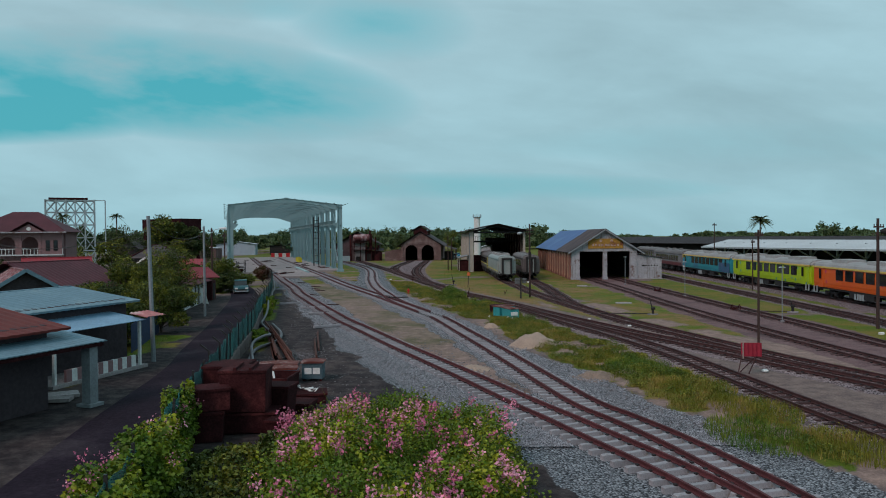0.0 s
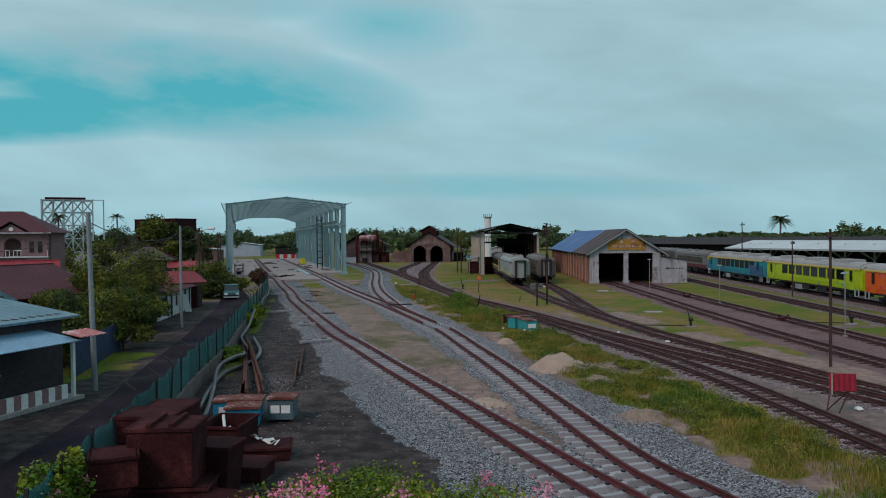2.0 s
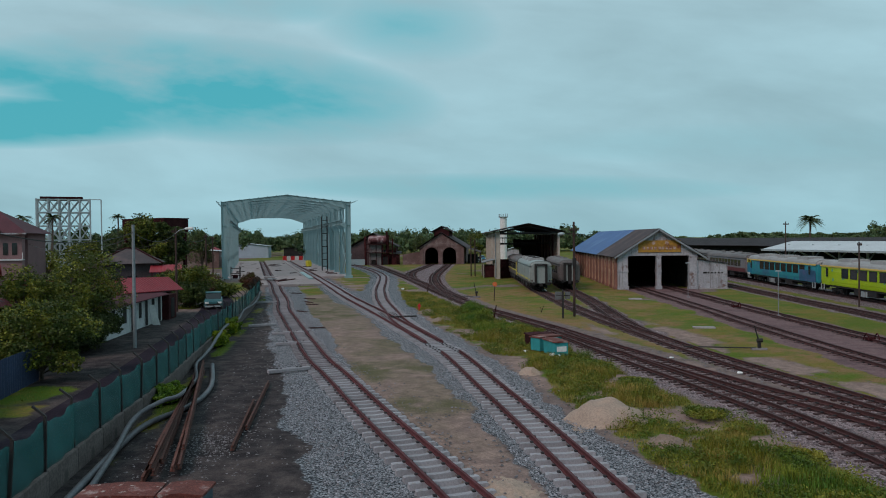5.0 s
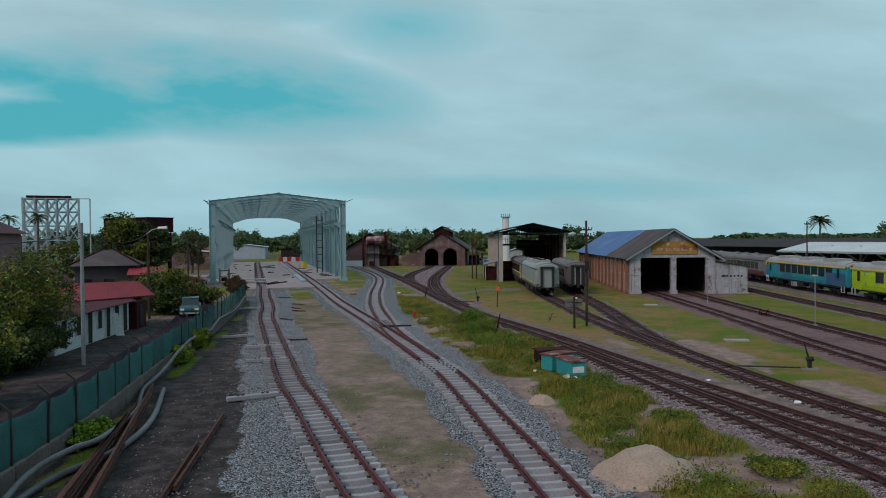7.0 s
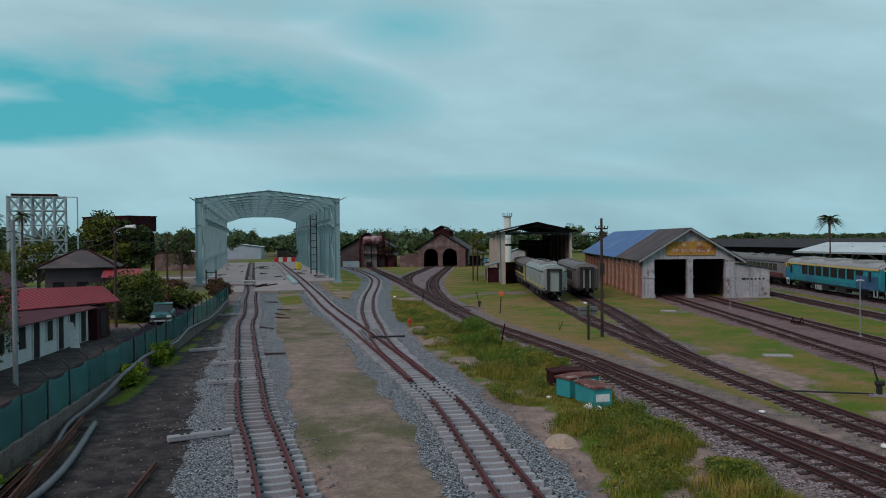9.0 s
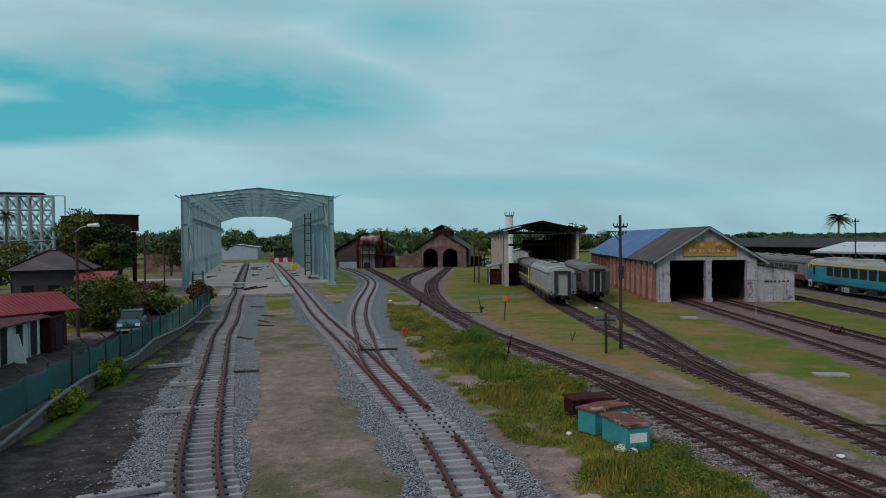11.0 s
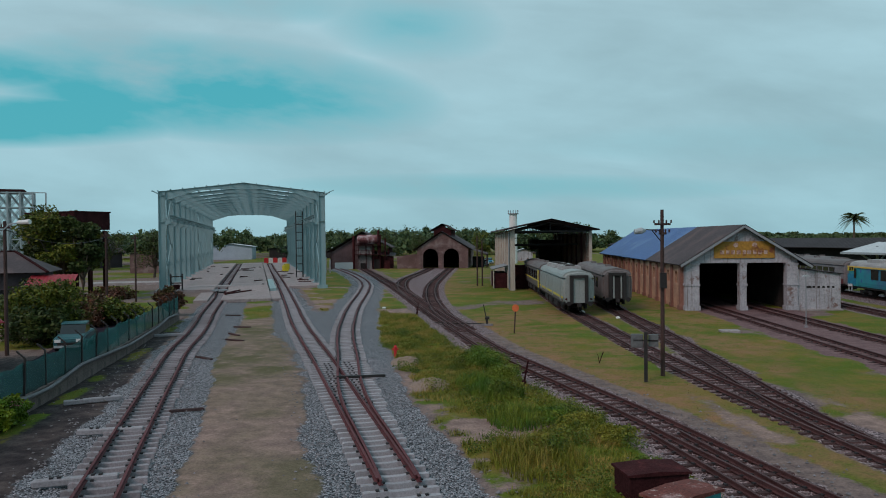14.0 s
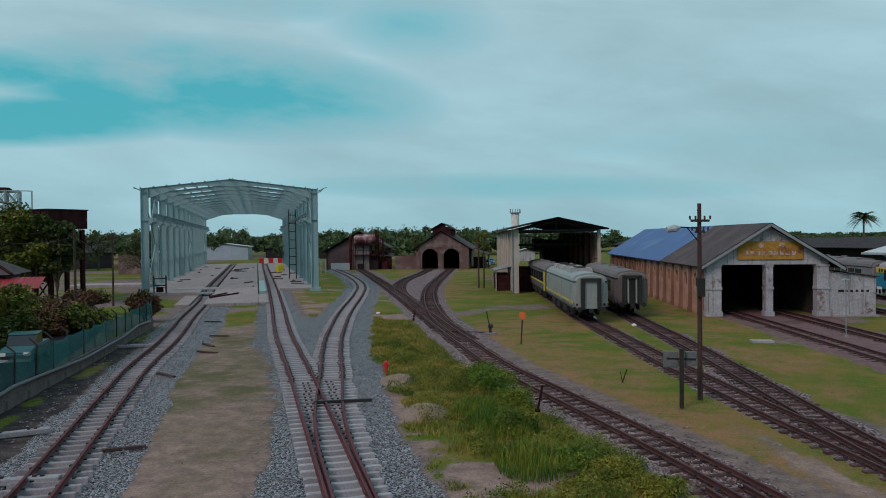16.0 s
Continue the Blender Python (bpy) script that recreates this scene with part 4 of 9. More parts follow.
def hall_litter():
    """Loose rails, timber and sheets left on the hall floor."""
    rnd = random.Random(17)
    for k in range(24):
        x, y = rnd.choice((rnd.uniform(0.8, 6.3), rnd.uniform(9, 13.4), rnd.uniform(17, 19.5))), rnd.uniform(2, 90) ** 1.0
        bm = bmesh.new()
        w, l = rnd.uniform(0.12, 0.4), rnd.uniform(0.6, 2.4)
        box(bm, (0, 0, 0.06), (l, w, 0.12), ry=rnd.uniform(-3, 3))
        ob = mesh_object("floor_offcut", bm, rnd.choice((M_TIMBER, M_RUST, M_NEAR_BLACK)))
        ob.matrix_world = HALL @ pose(x, y, 0.31, 0, 0, rnd.uniform(0, 180))
        tagged(ob, "loose dark offcut lying on the hall floor", "offcut", "hall floor offcuts")
    for x, y, l, a in ((9.4, -8, 5.5, 72), (10.2, -9, 6.5, 64), (9.0, -11, 3.5, 80), (9.5, 62, 7, 70), (10.5, 70, 6, 60)):
        bm = bmesh.new()
        box(bm, (0, 0, 0.07), (l, 0.13, 0.14))
        ob = mesh_object("loose_rail", bm, M_RUST)
        ob.matrix_world = HALL @ pose(x, y, 0.31, 0, 0, a)
        tagged(ob, "loose rusty rail lying on the hall floor", "rail", "scrap rails")
    bm = bmesh.new()
    for k in range(5):
        box(bm, (rnd.uniform(-0.2, 0.2), 0.5 * k - 1, 0.05 + 0.03 * (k % 2)), (1.9, 0.7, 0.05), rnd.uniform(-8, 8), rnd.uniform(-3, 3))
    ob = mesh_object("sheet_stack", bm, M_POLE_CONC)
    ob.matrix_world = HALL @ pose(7.7, -4.2, 0.3, 0, 0, 12)
    tagged(ob, "grey sheets laid across the track pit", "metal sheet")
    # a dark open cage by the first column
    t = thing("steel_cage", HALL @ pose(2.2, -1.0, 0.3, 0, 0, 10), "dark open steel cage beside a hall column", "cage")
    for x in (-0.7, 0.7):
        for y in (-0.6, 0.6):
            bm = bmesh.new()
            beam(bm, (x, y, 0), (x, y, 2.1), 0.1)
            part("post", bm, M_BLACK, t)
    bm = bmesh.new()
    for x in (-0.7, 0.7):
        beam(bm, (x, -0.6, 1.75), (x, 0.6, 1.75), 0.08)
    for y in (-0.6, 0.6):
        beam(bm, (-0.7, y, 1.75), (0.7, y, 1.75), 0.08)
        beam(bm, (-0.7, y, 0.9), (0.7, y, 0.9), 0.08)
    part("top_frame", bm, M_NEAR_BLACK, t)
    bm = bmesh.new()
    box(bm, (0, 0, 0.6), (1.5, 0.08, 0.08))
    box(bm, (0, 0.3, 0.4), (0.8, 0.5, 0.6))
    part("inner_crate", bm, M_RUST_DARK, t)


hall_litter()

# ---------------------------------------------------------------- goods shed with two track doors


def arch_outline(x0, x1, z0, spring, n=10):
    """A door or window outline with a round head, from lower left, clockwise."""
    r = (x1 - x0) / 2
    c = (x0 + x1) / 2
    return [(x0, z0), (x0, spring)] + [(c - r * math.cos(math.pi * k / n), spring + r * math.sin(math.pi * k / n)) for k in range(1, n)] + [(x1, spring), (x1, z0)]


def gable_roof(t, x0, xr, x1, z0, zr, z1, ya, yb, mat, thick=0.12, name="roof", pitch=0.3):
    """Two corrugated slopes that meet at a ridge, with thickness."""
    for k, (xa, za, xb, zb) in enumerate(((x0, z0, xr, zr), (xr, zr, x1, z1))):
        bm = bmesh.new()
        corrugated(bm, (xa, ya, za), (xa, yb, za), (xb, yb, zb), (xb, ya, zb), pitch, 0.022, thick)
        bmesh.ops.recalc_face_normals(bm, faces=bm.faces)
        part(name, bm, mat, t)


def goods_shed():
    t = thing("goods_shed", pose(19.3, 114.3, 0, 0, 0, -1.5), "old brick goods shed with two open track doors and white front", "shed")
    W, L, D = 10.5, 50.0, 0.5
    apex, eave = 7.58, 4.4
    xr = 5.15
    # front: piers, lintel and gable
    for nm, x0, x1 in (("pier", 0.15, 1.36), ("pier", 4.93, 5.5), ("pier", 9.0, 9.95)):
        bm = bmesh.new()
        box(bm, ((x0 + x1) / 2, 0.35, 2.12), (x1 - x0, 0.8, 4.25))
        box(bm, ((x0 + x1) / 2, 0.33, 2.3), (x1 - x0 + 0.12, 0.9, 0.18))
        box(bm, ((x0 + x1) / 2, 0.33, 0.2), (x1 - x0 + 0.16, 0.95, 0.4))
        box(bm, ((x0 + x1) / 2, 0.33, 4.15), (x1 - x0 + 0.1, 0.88, 0.16))
        part(nm, bm, M_PLASTER, t)
    bm = bmesh.new()
    prism(bm, [(0.15, 4.25), (0.15, eave + 0.02), (xr, apex - 0.15), (9.95, eave + 0.1), (9.95, 4.25)], 0.05, 0.6)
    part("gable_wall", bm, M_PLASTER, t)
    # sign board over the doors
    bm = bmesh.new()
    box(bm, (5.3, -0.03, 5.42), (5.3, 0.08, 1.5))
    sign = part("sign_board", bm, material("yellow_board", (0.32, 0.175, 0.03), 0.7, 0.2, 0.8, 6, 0.03, spots=0.6, spot_color=(0.15, 0.05, 0.03), spot_scale=0.7), t, "faded yellow sign board")
    for x, w in ((3.35, 0.35), (3.85, 0.3), (4.3, 0.35), (4.8, 0.35), (5.3, 0.3), (5.7, 0.35), (6.2, 0.3), (6.65, 0.35), (7.15, 0.3)):
        bm = bmesh.new()
        box(bm, (x, -0.085, 5.2), (w, 0.02, 0.34))
        part("sign_bar", bm, M_RUST_PALE, sign)
    for x in (4.55, 6.2):
        bm = bmesh.new()
        tube(bm, [(x, -0.07, 5.85), (x, -0.1, 5.85)], 0.22, 14)
        part("sign_emblem", bm, M_RUST_PALE, sign)
    # barge boards
    for xa, za, xb, zb in ((-0.4, 4.07, xr, apex), (xr, apex, 11.0, 3.92)):
        bm = bmesh.new()
        beam(bm, (xa, -0.62, za - 0.06), (xb, -0.62, zb - 0.06), 0.06, 0.22)
        part("barge_board", bm, M_POLE_CONC, t)
    gable_roof(t, -0.45, xr, 11.05, 4.05, apex, 3.9, -0.65, 14.5, M_ROOF_DARK)
    gable_roof(t, -0.45, xr, 11.05, 4.05, apex, 3.9, 14.5, L, M_ROOF_BLUE, name="blue_roof", pitch=0.45)
    # pale raised seams on the blue sheets
    for k in range(18):
        y = 15.2 + 1.9 * k
        bm = bmesh.new()
        beam(bm, (1.6, y, 5.42), (xr - 0.1, y, apex - 0.02), 0.12, 0.09)
        part("roof_seam", bm, M_ROOF_BLUEGREY, t)
    # long brick side with pilasters and round-headed openings
    n = 15
    for i in range(n):
        y0 = 0.7 + i * 3.25
        bm = bmesh.new()
        box(bm, (0.2, y0 + 0.28, 2.05), (0.75, 0.55, 4.1))
        box(bm, (0.18, y0 + 0.28, 0.2), (0.9, 0.7, 0.4))
        part("pilaster", bm, M_BRICK_PINK, t)
        # panel with its opening
        bm = bmesh.new()
        o = arch_outline(1.1, 2.1, 2.3, 2.95, 8)
        lower = [(0.0, 0.0), (0.0, 2.3), (2.7, 2.3), (2.7, 0.0)]
        m2 = pose(0.2, y0 + 0.55, 0, 0, 0, 90)
        prism(bm, lower, -0.14, 0.2)
        prism(bm, [(0, 2.3), (0, 4.1), (1.1, 4.1), (1.1, 2.3)], -0.14, 0.2)
        prism(bm, [(2.1, 2.3), (2.1, 4.1), (2.7, 4.1), (2.7, 2.3)], -0.14, 0.2)
        prism(bm, [(1.1, 2.95)] + [(1.1, 4.1), (2.1, 4.1), (2.1, 2.95)] + [p for p in reversed(o[2:-2])], -0.14, 0.2)
        part("brick_panel", bm, M_MORTAR, t, m=m2)
        bm = bmesh.new()
        box(bm, (1.6, -0.12, 2.6), (0.9, 0.04, 0.05))
        box(bm, (1.6, -0.12, 3.0), (0.05, 0.04, 1.2))
        box(bm, (1.6, -0.02, 2.9), (1.05, 0.03, 1.3), mi=1)
        part("window", bm, [M_BLACK, M_DARK], t, m=m2)
    bm = bmesh.new()
    box(bm, (9.85, L / 2, 2.05), (0.3, L - 1, 4.1))
    part("side_wall", bm, M_MORTAR, t)
    # added dark sheets inside the walls: the interior's shade is in their colour
    bm = bmesh.new()
    box(bm, (9.62, L / 2 + 0.6, 2.05), (0.1, L - 2.6, 4.1))
    box(bm, (0.66, L / 2 + 0.6, 1.1), (0.1, L - 2.6, 2.2))
    part("inner_lining", bm, M_NEAR_BLACK, t)
    bm = bmesh.new()
    prism(bm, [(0, 0), (0, eave), (xr, apex - 0.2), (9.95, eave), (9.95, 0)], L - 0.8, L - 0.4)
    part("end_wall", bm, M_ROOF_DARK, t)
    # roof trusses
    for i in range(1, 12):
        bm = bmesh.new()
        beam(bm, (0.2, i * 4.1, 4.15), (9.8, i * 4.1, 4.15), 0.16)
        beam(bm, (xr, i * 4.1, 4.25), (xr, i * 4.1, 7.2), 0.14)
        beam(bm, (2.6, i * 4.1, 4.25), (xr, i * 4.1, 6.2), 0.12)
        beam(bm, (7.8, i * 4.1, 4.25), (xr, i * 4.1, 6.2), 0.12)
        part("truss", bm, M_BLACK, t)
    # lean-to annex
    bm = bmesh.new()
    prism(bm, [(9.96, 0.0), (9.96, 3.7), (13.7, 3.2), (13.7, 0.0)], 0.1, 0.4)
    prism(bm, [(10.02, 0.0), (10.02, 3.7), (13.7, 3.2), (13.7, 0.0)], 12.0, 12.3)
    box(bm, (13.55, 6.2, 1.6), (0.3, 11.58, 3.2))
    part("annex_wall", bm, M_PLASTER, t)
    bm = bmesh.new()
    corrugated(bm, (13.95, -0.1, 3.22), (13.95, 12.5, 3.22), (10.02, 12.5, 3.78), (10.02, -0.1, 3.78), 0.3, 0.04, 0.05)
    bmesh.ops.recalc_face_normals(bm, faces=bm.faces)
    part("annex_roof", bm, M_ROOF_DARK, t)
    for k in range(6):
        bm = bmesh.new()
        box(bm, (10.95 + 0.42 * k, 0.09, 2.05), (0.2 if k else 0.45, 0.05, 0.18))
        part("vent", bm, M_DARK, t)
    bm = bmesh.new()
    box(bm, (11.9, -0.15, 0.06), (3.6, 0.6, 0.12))
    part("plinth", bm, M_CONCRETE, t)
    return t


goods_shed()

# ---------------------------------------------------------------- tall open inspection shed


M_BROWN_SHEET = material("brown_stained_sheet", (0.17, 0.11, 0.085), 0.85, 0.2, 0.5, 6, 0.05, streaks=0.4, streak_color=(0.08, 0.05, 0.04))


def inspection_shed():
    t = thing("inspection_shed", pose(5.2, 141.5, 0, 0, 0, 1.2), "tall open-sided inspection shed with a dark gabled roof", "shed")
    W, L = 10.1, 36.0
    for s in (0, 1):
        x = W if s else 0
        for i in range(9):
            bm = bmesh.new()
            box(bm, (x, i * 4.4 + 0.4, 3.75), (0.35, 0.45, 7.5))
            part("post", bm, M_CLADDING, t)
        for i in range(8):
            if s == 0 and i < 1:
                continue
            bm = bmesh.new()
            y0 = i * 4.4 + 0.65
            z0 = 2.2 if s == 0 else 1.0
            if s == 0 and i == 1:
                continue
            corrugated(bm, (x, y0, z0), (x, y0 + 3.9, z0), (x, y0 + 3.9, 7.2), (x, y0, 7.2), 0.35, 0.06, 0.03)
            bmesh.ops.recalc_face_normals(bm, faces=bm.faces)
            part("side_sheet", bm, M_CLADDING if s == 0 else M_BROWN_SHEET, t)
    bm = bmesh.new()
    corrugated(bm, (W, 0.6, 2.4), (W, 4.6, 2.4), (W, 4.6, 7.2), (W, 0.6, 7.2), 0.6, 0.06, 0.03)
    bmesh.ops.recalc_face_normals(bm, faces=bm.faces)
    for z in (2.6, 4.2, 5.8):
        box(bm, (W - 0.1, 2.5, z), (0.1, 4.2, 0.12))
    part("glazed_panel", bm, M_CLADDING, t)
    # front left pier, clad
    bm = bmesh.new()
    corrugated(bm, (-0.05, -0.1, 0.2), (-0.05, 4.6, 0.2), (-0.05, 4.6, 7.6), (-0.05, -0.1, 7.6), 0.7, 0.05, 0.03)
    bmesh.ops.recalc_face_normals(bm, faces=bm.faces)
    box(bm, (0.2, 0.1, 3.8), (0.6, 0.5, 7.6))
    part("front_pier", bm, M_CLADDING, t)
    gable_roof(t, -0.9, W / 2, W + 0.9, 7.6, 8.9, 7.55, -1.2, L + 0.8, M_ROOF_DARK, 0.14)
    for i in range(9):
        bm = bmesh.new()
        y = i * 4.4 + 0.4
        beam(bm, (0, y, 7.45), (W, y, 7.45), 0.2)
        beam(bm, (W / 2, y, 7.45), (W / 2, y, 8.7), 0.14)
        beam(bm, (0.2, y, 7.4), (W / 2, y, 8.55), 0.16)
        beam(bm, (W - 0.2, y, 7.4), (W / 2, y, 8.55), 0.16)
        part("truss", bm, M_BLACK, t)
    # inner gangway over the tracks and dark screens
    for y, z in ((9, 5.7), (18, 5.5)):
        bm = bmesh.new()
        box(bm, (W / 2, y, z), (W - 0.4, 1.0, 0.2))
        for k in range(10):
            box(bm, (0.5 + k, y - 0.45, z + 0.55), (0.06, 0.06, 1.0))
        box(bm, (W / 2, y - 0.45, z + 1.05), (W - 0.4, 0.06, 0.06))
        part("gangway", bm, M_BLACK, t)
    bm = bmesh.new()
    box(bm, (1.4, 3.4, 1.55), (2.3, 0.15, 3.1))
    part("timber_screen", bm, M_RUST, t)
    bm = bmesh.new()
    box(bm, (7.9, L - 9, 4.2), (3.4, 5.0, 4.2))
    box(bm, (5.6, L - 9, 5.6), (1.4, 3.0, 1.6))
    part("raised_store", bm, M_NEAR_BLACK, t)
    bm = bmesh.new()
    box(bm, (W - 0.2, L / 2, 3.6), (0.12, L - 6, 7.0))
    part("inner_lining", bm, M_BROWN_SHEET, t)
    for k in range(7):
        bm = bmesh.new()
        box(bm, (W - 0.38, 4.9 + 4.4 * k, 3.6), (0.2, 0.32, 7.2))
        part("inner_column", bm, M_RUST, t)
    # small lean-to on the outer side
    bm = bmesh.new()
    corrugated(bm, (-2.2, 4, 2.5), (-2.2, 12, 2.5), (-0.1, 12, 3.0), (-0.1, 4, 3.0), 0.4, 0.05, 0.05)
    bmesh.ops.recalc_face_normals(bm, faces=bm.faces)
    part("lean_to_roof", bm, M_POLE_CONC, t)
    for y in (4.3, 11.7):
        bm = bmesh.new()
        beam(bm, (-2.0, y, 0), (-2.0, y, 2.5), 0.12)
        part("lean_to_post", bm, M_CLADDING, t)
    bm = bmesh.new()
    box(bm, (-1.1, 8, 1.0), (1.7, 7, 2.0))
    part("lean_to_store", bm, M_RUST_DARK, t)
    for y in (0.2, 0.5):
        bm = bmesh.new()
        tube(bm, [(-0.25, y - 0.4, 0.1), (-0.25, y - 0.4, 7.3)], 0.07, 8)
        part("downpipe", bm, M_POLE_CONC, t)
    return t


inspection_shed()

bm = bmesh.new()
tube(bm, [(0, 0, 0), (0, 0, 12.6)], 1.0, 20)
tank = thing("cylindrical_water_tank", pose(10.9, 240, 0), "tall pale grey cylindrical water tank with a railed top", "water tank")
part("shell", bm, M_WHITE, tank, smooth=False)
bm = bmesh.new()
tube(bm, [(0, 0, 12.6), (0, 0, 12.85)], 1.35, 20)
for k in range(12):
    a = k * math.pi / 6
    beam(bm, (1.3 * math.cos(a), 1.3 * math.sin(a), 12.8), (1.3 * math.cos(a), 1.3 * math.sin(a), 13.7), 0.09)
part("top_platform", bm, M_POLE_CONC, tank)

# ---------------------------------------------------------------- brick engine shed


def engine_shed():
    t = thing("engine_shed", pose(-11.9, 212.6, 0, 0, 0, -2.0), "old brick engine shed with two arched doorways", "engine shed")
    W, L, apex, eave = 11.4, 34.0, 8.1, 4.4
    xr = 5.5
    doors = ((1.3, 4.7), (5.9, 9.3))
    bm = bmesh.new()
    spring = 2.7
    # wall around two arches
    prism(bm, [(0, 0), (0, eave), (1.3, eave), (1.3, 0)], 0, 0.6)
    prism(bm, [(4.7, 0), (4.7, eave + 0.3), (5.9, eave + 0.3), (5.9, 0)], 0, 0.6)
    prism(bm, [(9.3, 0), (9.3, eave), (W, eave), (W, 0)], 0, 0.6)
    for x0, x1 in doors:
        o = arch_outline(x0, x1, 0, spring, 12)
        prism(bm, [(x0, spring), (x0, 4.6), (x1, 4.6), (x1, spring)] + [p for p in reversed(o[2:-2])], 0, 0.6)
    prism(bm, [(0, eave), (xr, apex - 0.1), (W, eave)], 0.0, 0.6)
    part("front_wall", bm, M_BRICK_RED, t)
    for x0, x1 in doors:
        bm = bmesh.new()
        n = 14
        r, c = (x1 - x0) / 2, (x0 + x1) / 2
        for k in range(n):
            a0 = math.pi * (k + 0.5) / n
            box(bm, (c - (r + 0.16) * math.cos(a0), -0.03, spring + (r + 0.16) * math.sin(a0)), (0.34, 0.1, 0.34), ry=math.degrees(a0) - 90)
        part("arch_stones", bm, M_BRICK_RED, t)
    for x in (0.4, 5.3, W - 0.5):
        bm = bmesh.new()
        box(bm, (x, -0.08, 1.9), (0.75, 0.2, 3.8))
        part("pier", bm, M_BRICK_RED, t)
    for x in (0.25, W - 0.25):
        bm = bmesh.new()
        box(bm, (x, L / 2, 2.2), (0.5, L, 4.4))
        part("side_wall", bm, M_BRICK_RED, t)
    bm = bmesh.new()
    prism(bm, [(0, 0), (0, eave), (xr, apex - 0.1), (W, eave), (W, 0)], L - 0.5, L)
    part("back_wall", bm, M_DARK, t)
    gable_roof(t, -0.9, xr, W + 0.7, 3.95, apex, 4.1, -0.5, L, M_ROOF_DARK, 0.15)
    # raised ridge vent
    bm = bmesh.new()
    box(bm, (3.6, 10, 7.9), (0.12, 16, 1.3))
    box(bm, (7.4, 10, 7.9), (0.12, 16, 1.3))
    prism(bm, [(3.6, 7.2), (3.6, 8.5), (xr, 9.6), (7.4, 8.5), (7.4, 7.2)], 2.0, 2.2)
    part("ridge_vent_wall", bm, M_RUST_DARK, t)
    gable_roof(t, 2.7, xr, 8.3, 8.3, 9.85, 8.3, 1.5, 18.5, M_ROOF_DARK, 0.12, "vent_roof")
    # open lean-to
    bm = bmesh.new()
    corrugated(bm, (W + 4.2, 1, 3.0), (W + 4.2, 16, 3.0), (W + 0.1, 16, 4.3), (W + 0.1, 1, 4.3), 0.4, 0.05, 0.06)
    bmesh.ops.recalc_face_normals(bm, faces=bm.faces)
    part("lean_to_roof", bm, M_ROOF_DARK, t)
    for y in (1.3, 6, 11, 15.6):
        bm = bmesh.new()
        beam(bm, (W + 4.0, y, 0), (W + 4.0, y, 3.0), 0.18)
        part("lean_to_post", bm, M_POLE_WOOD, t)
    bm = bmesh.new()
    box(bm, (W + 2.0, 8, 1.2), (2.6, 5, 2.4))
    part("lean_to_store", bm, M_DARK, t)
    # low wall on the other side
    bm = bmesh.new()
    prism(bm, [(-4.6, 0), (-4.6, 2.6), (-2.5, 3.0), (0, 3.2), (0, 0)], 1.0, 1.4)
    part("low_wall", bm, M_BRICK_RED, t)
    return t


engine_shed()

# ---------------------------------------------------------------- boiler house with rusty tank


M_BOILER = material("grey_brown_iron_sheet", (0.085, 0.058, 0.062), 0.85, 0.25, 0.6, 7, 0.1, streaks=0.4, streak_color=(0.06, 0.03, 0.03))


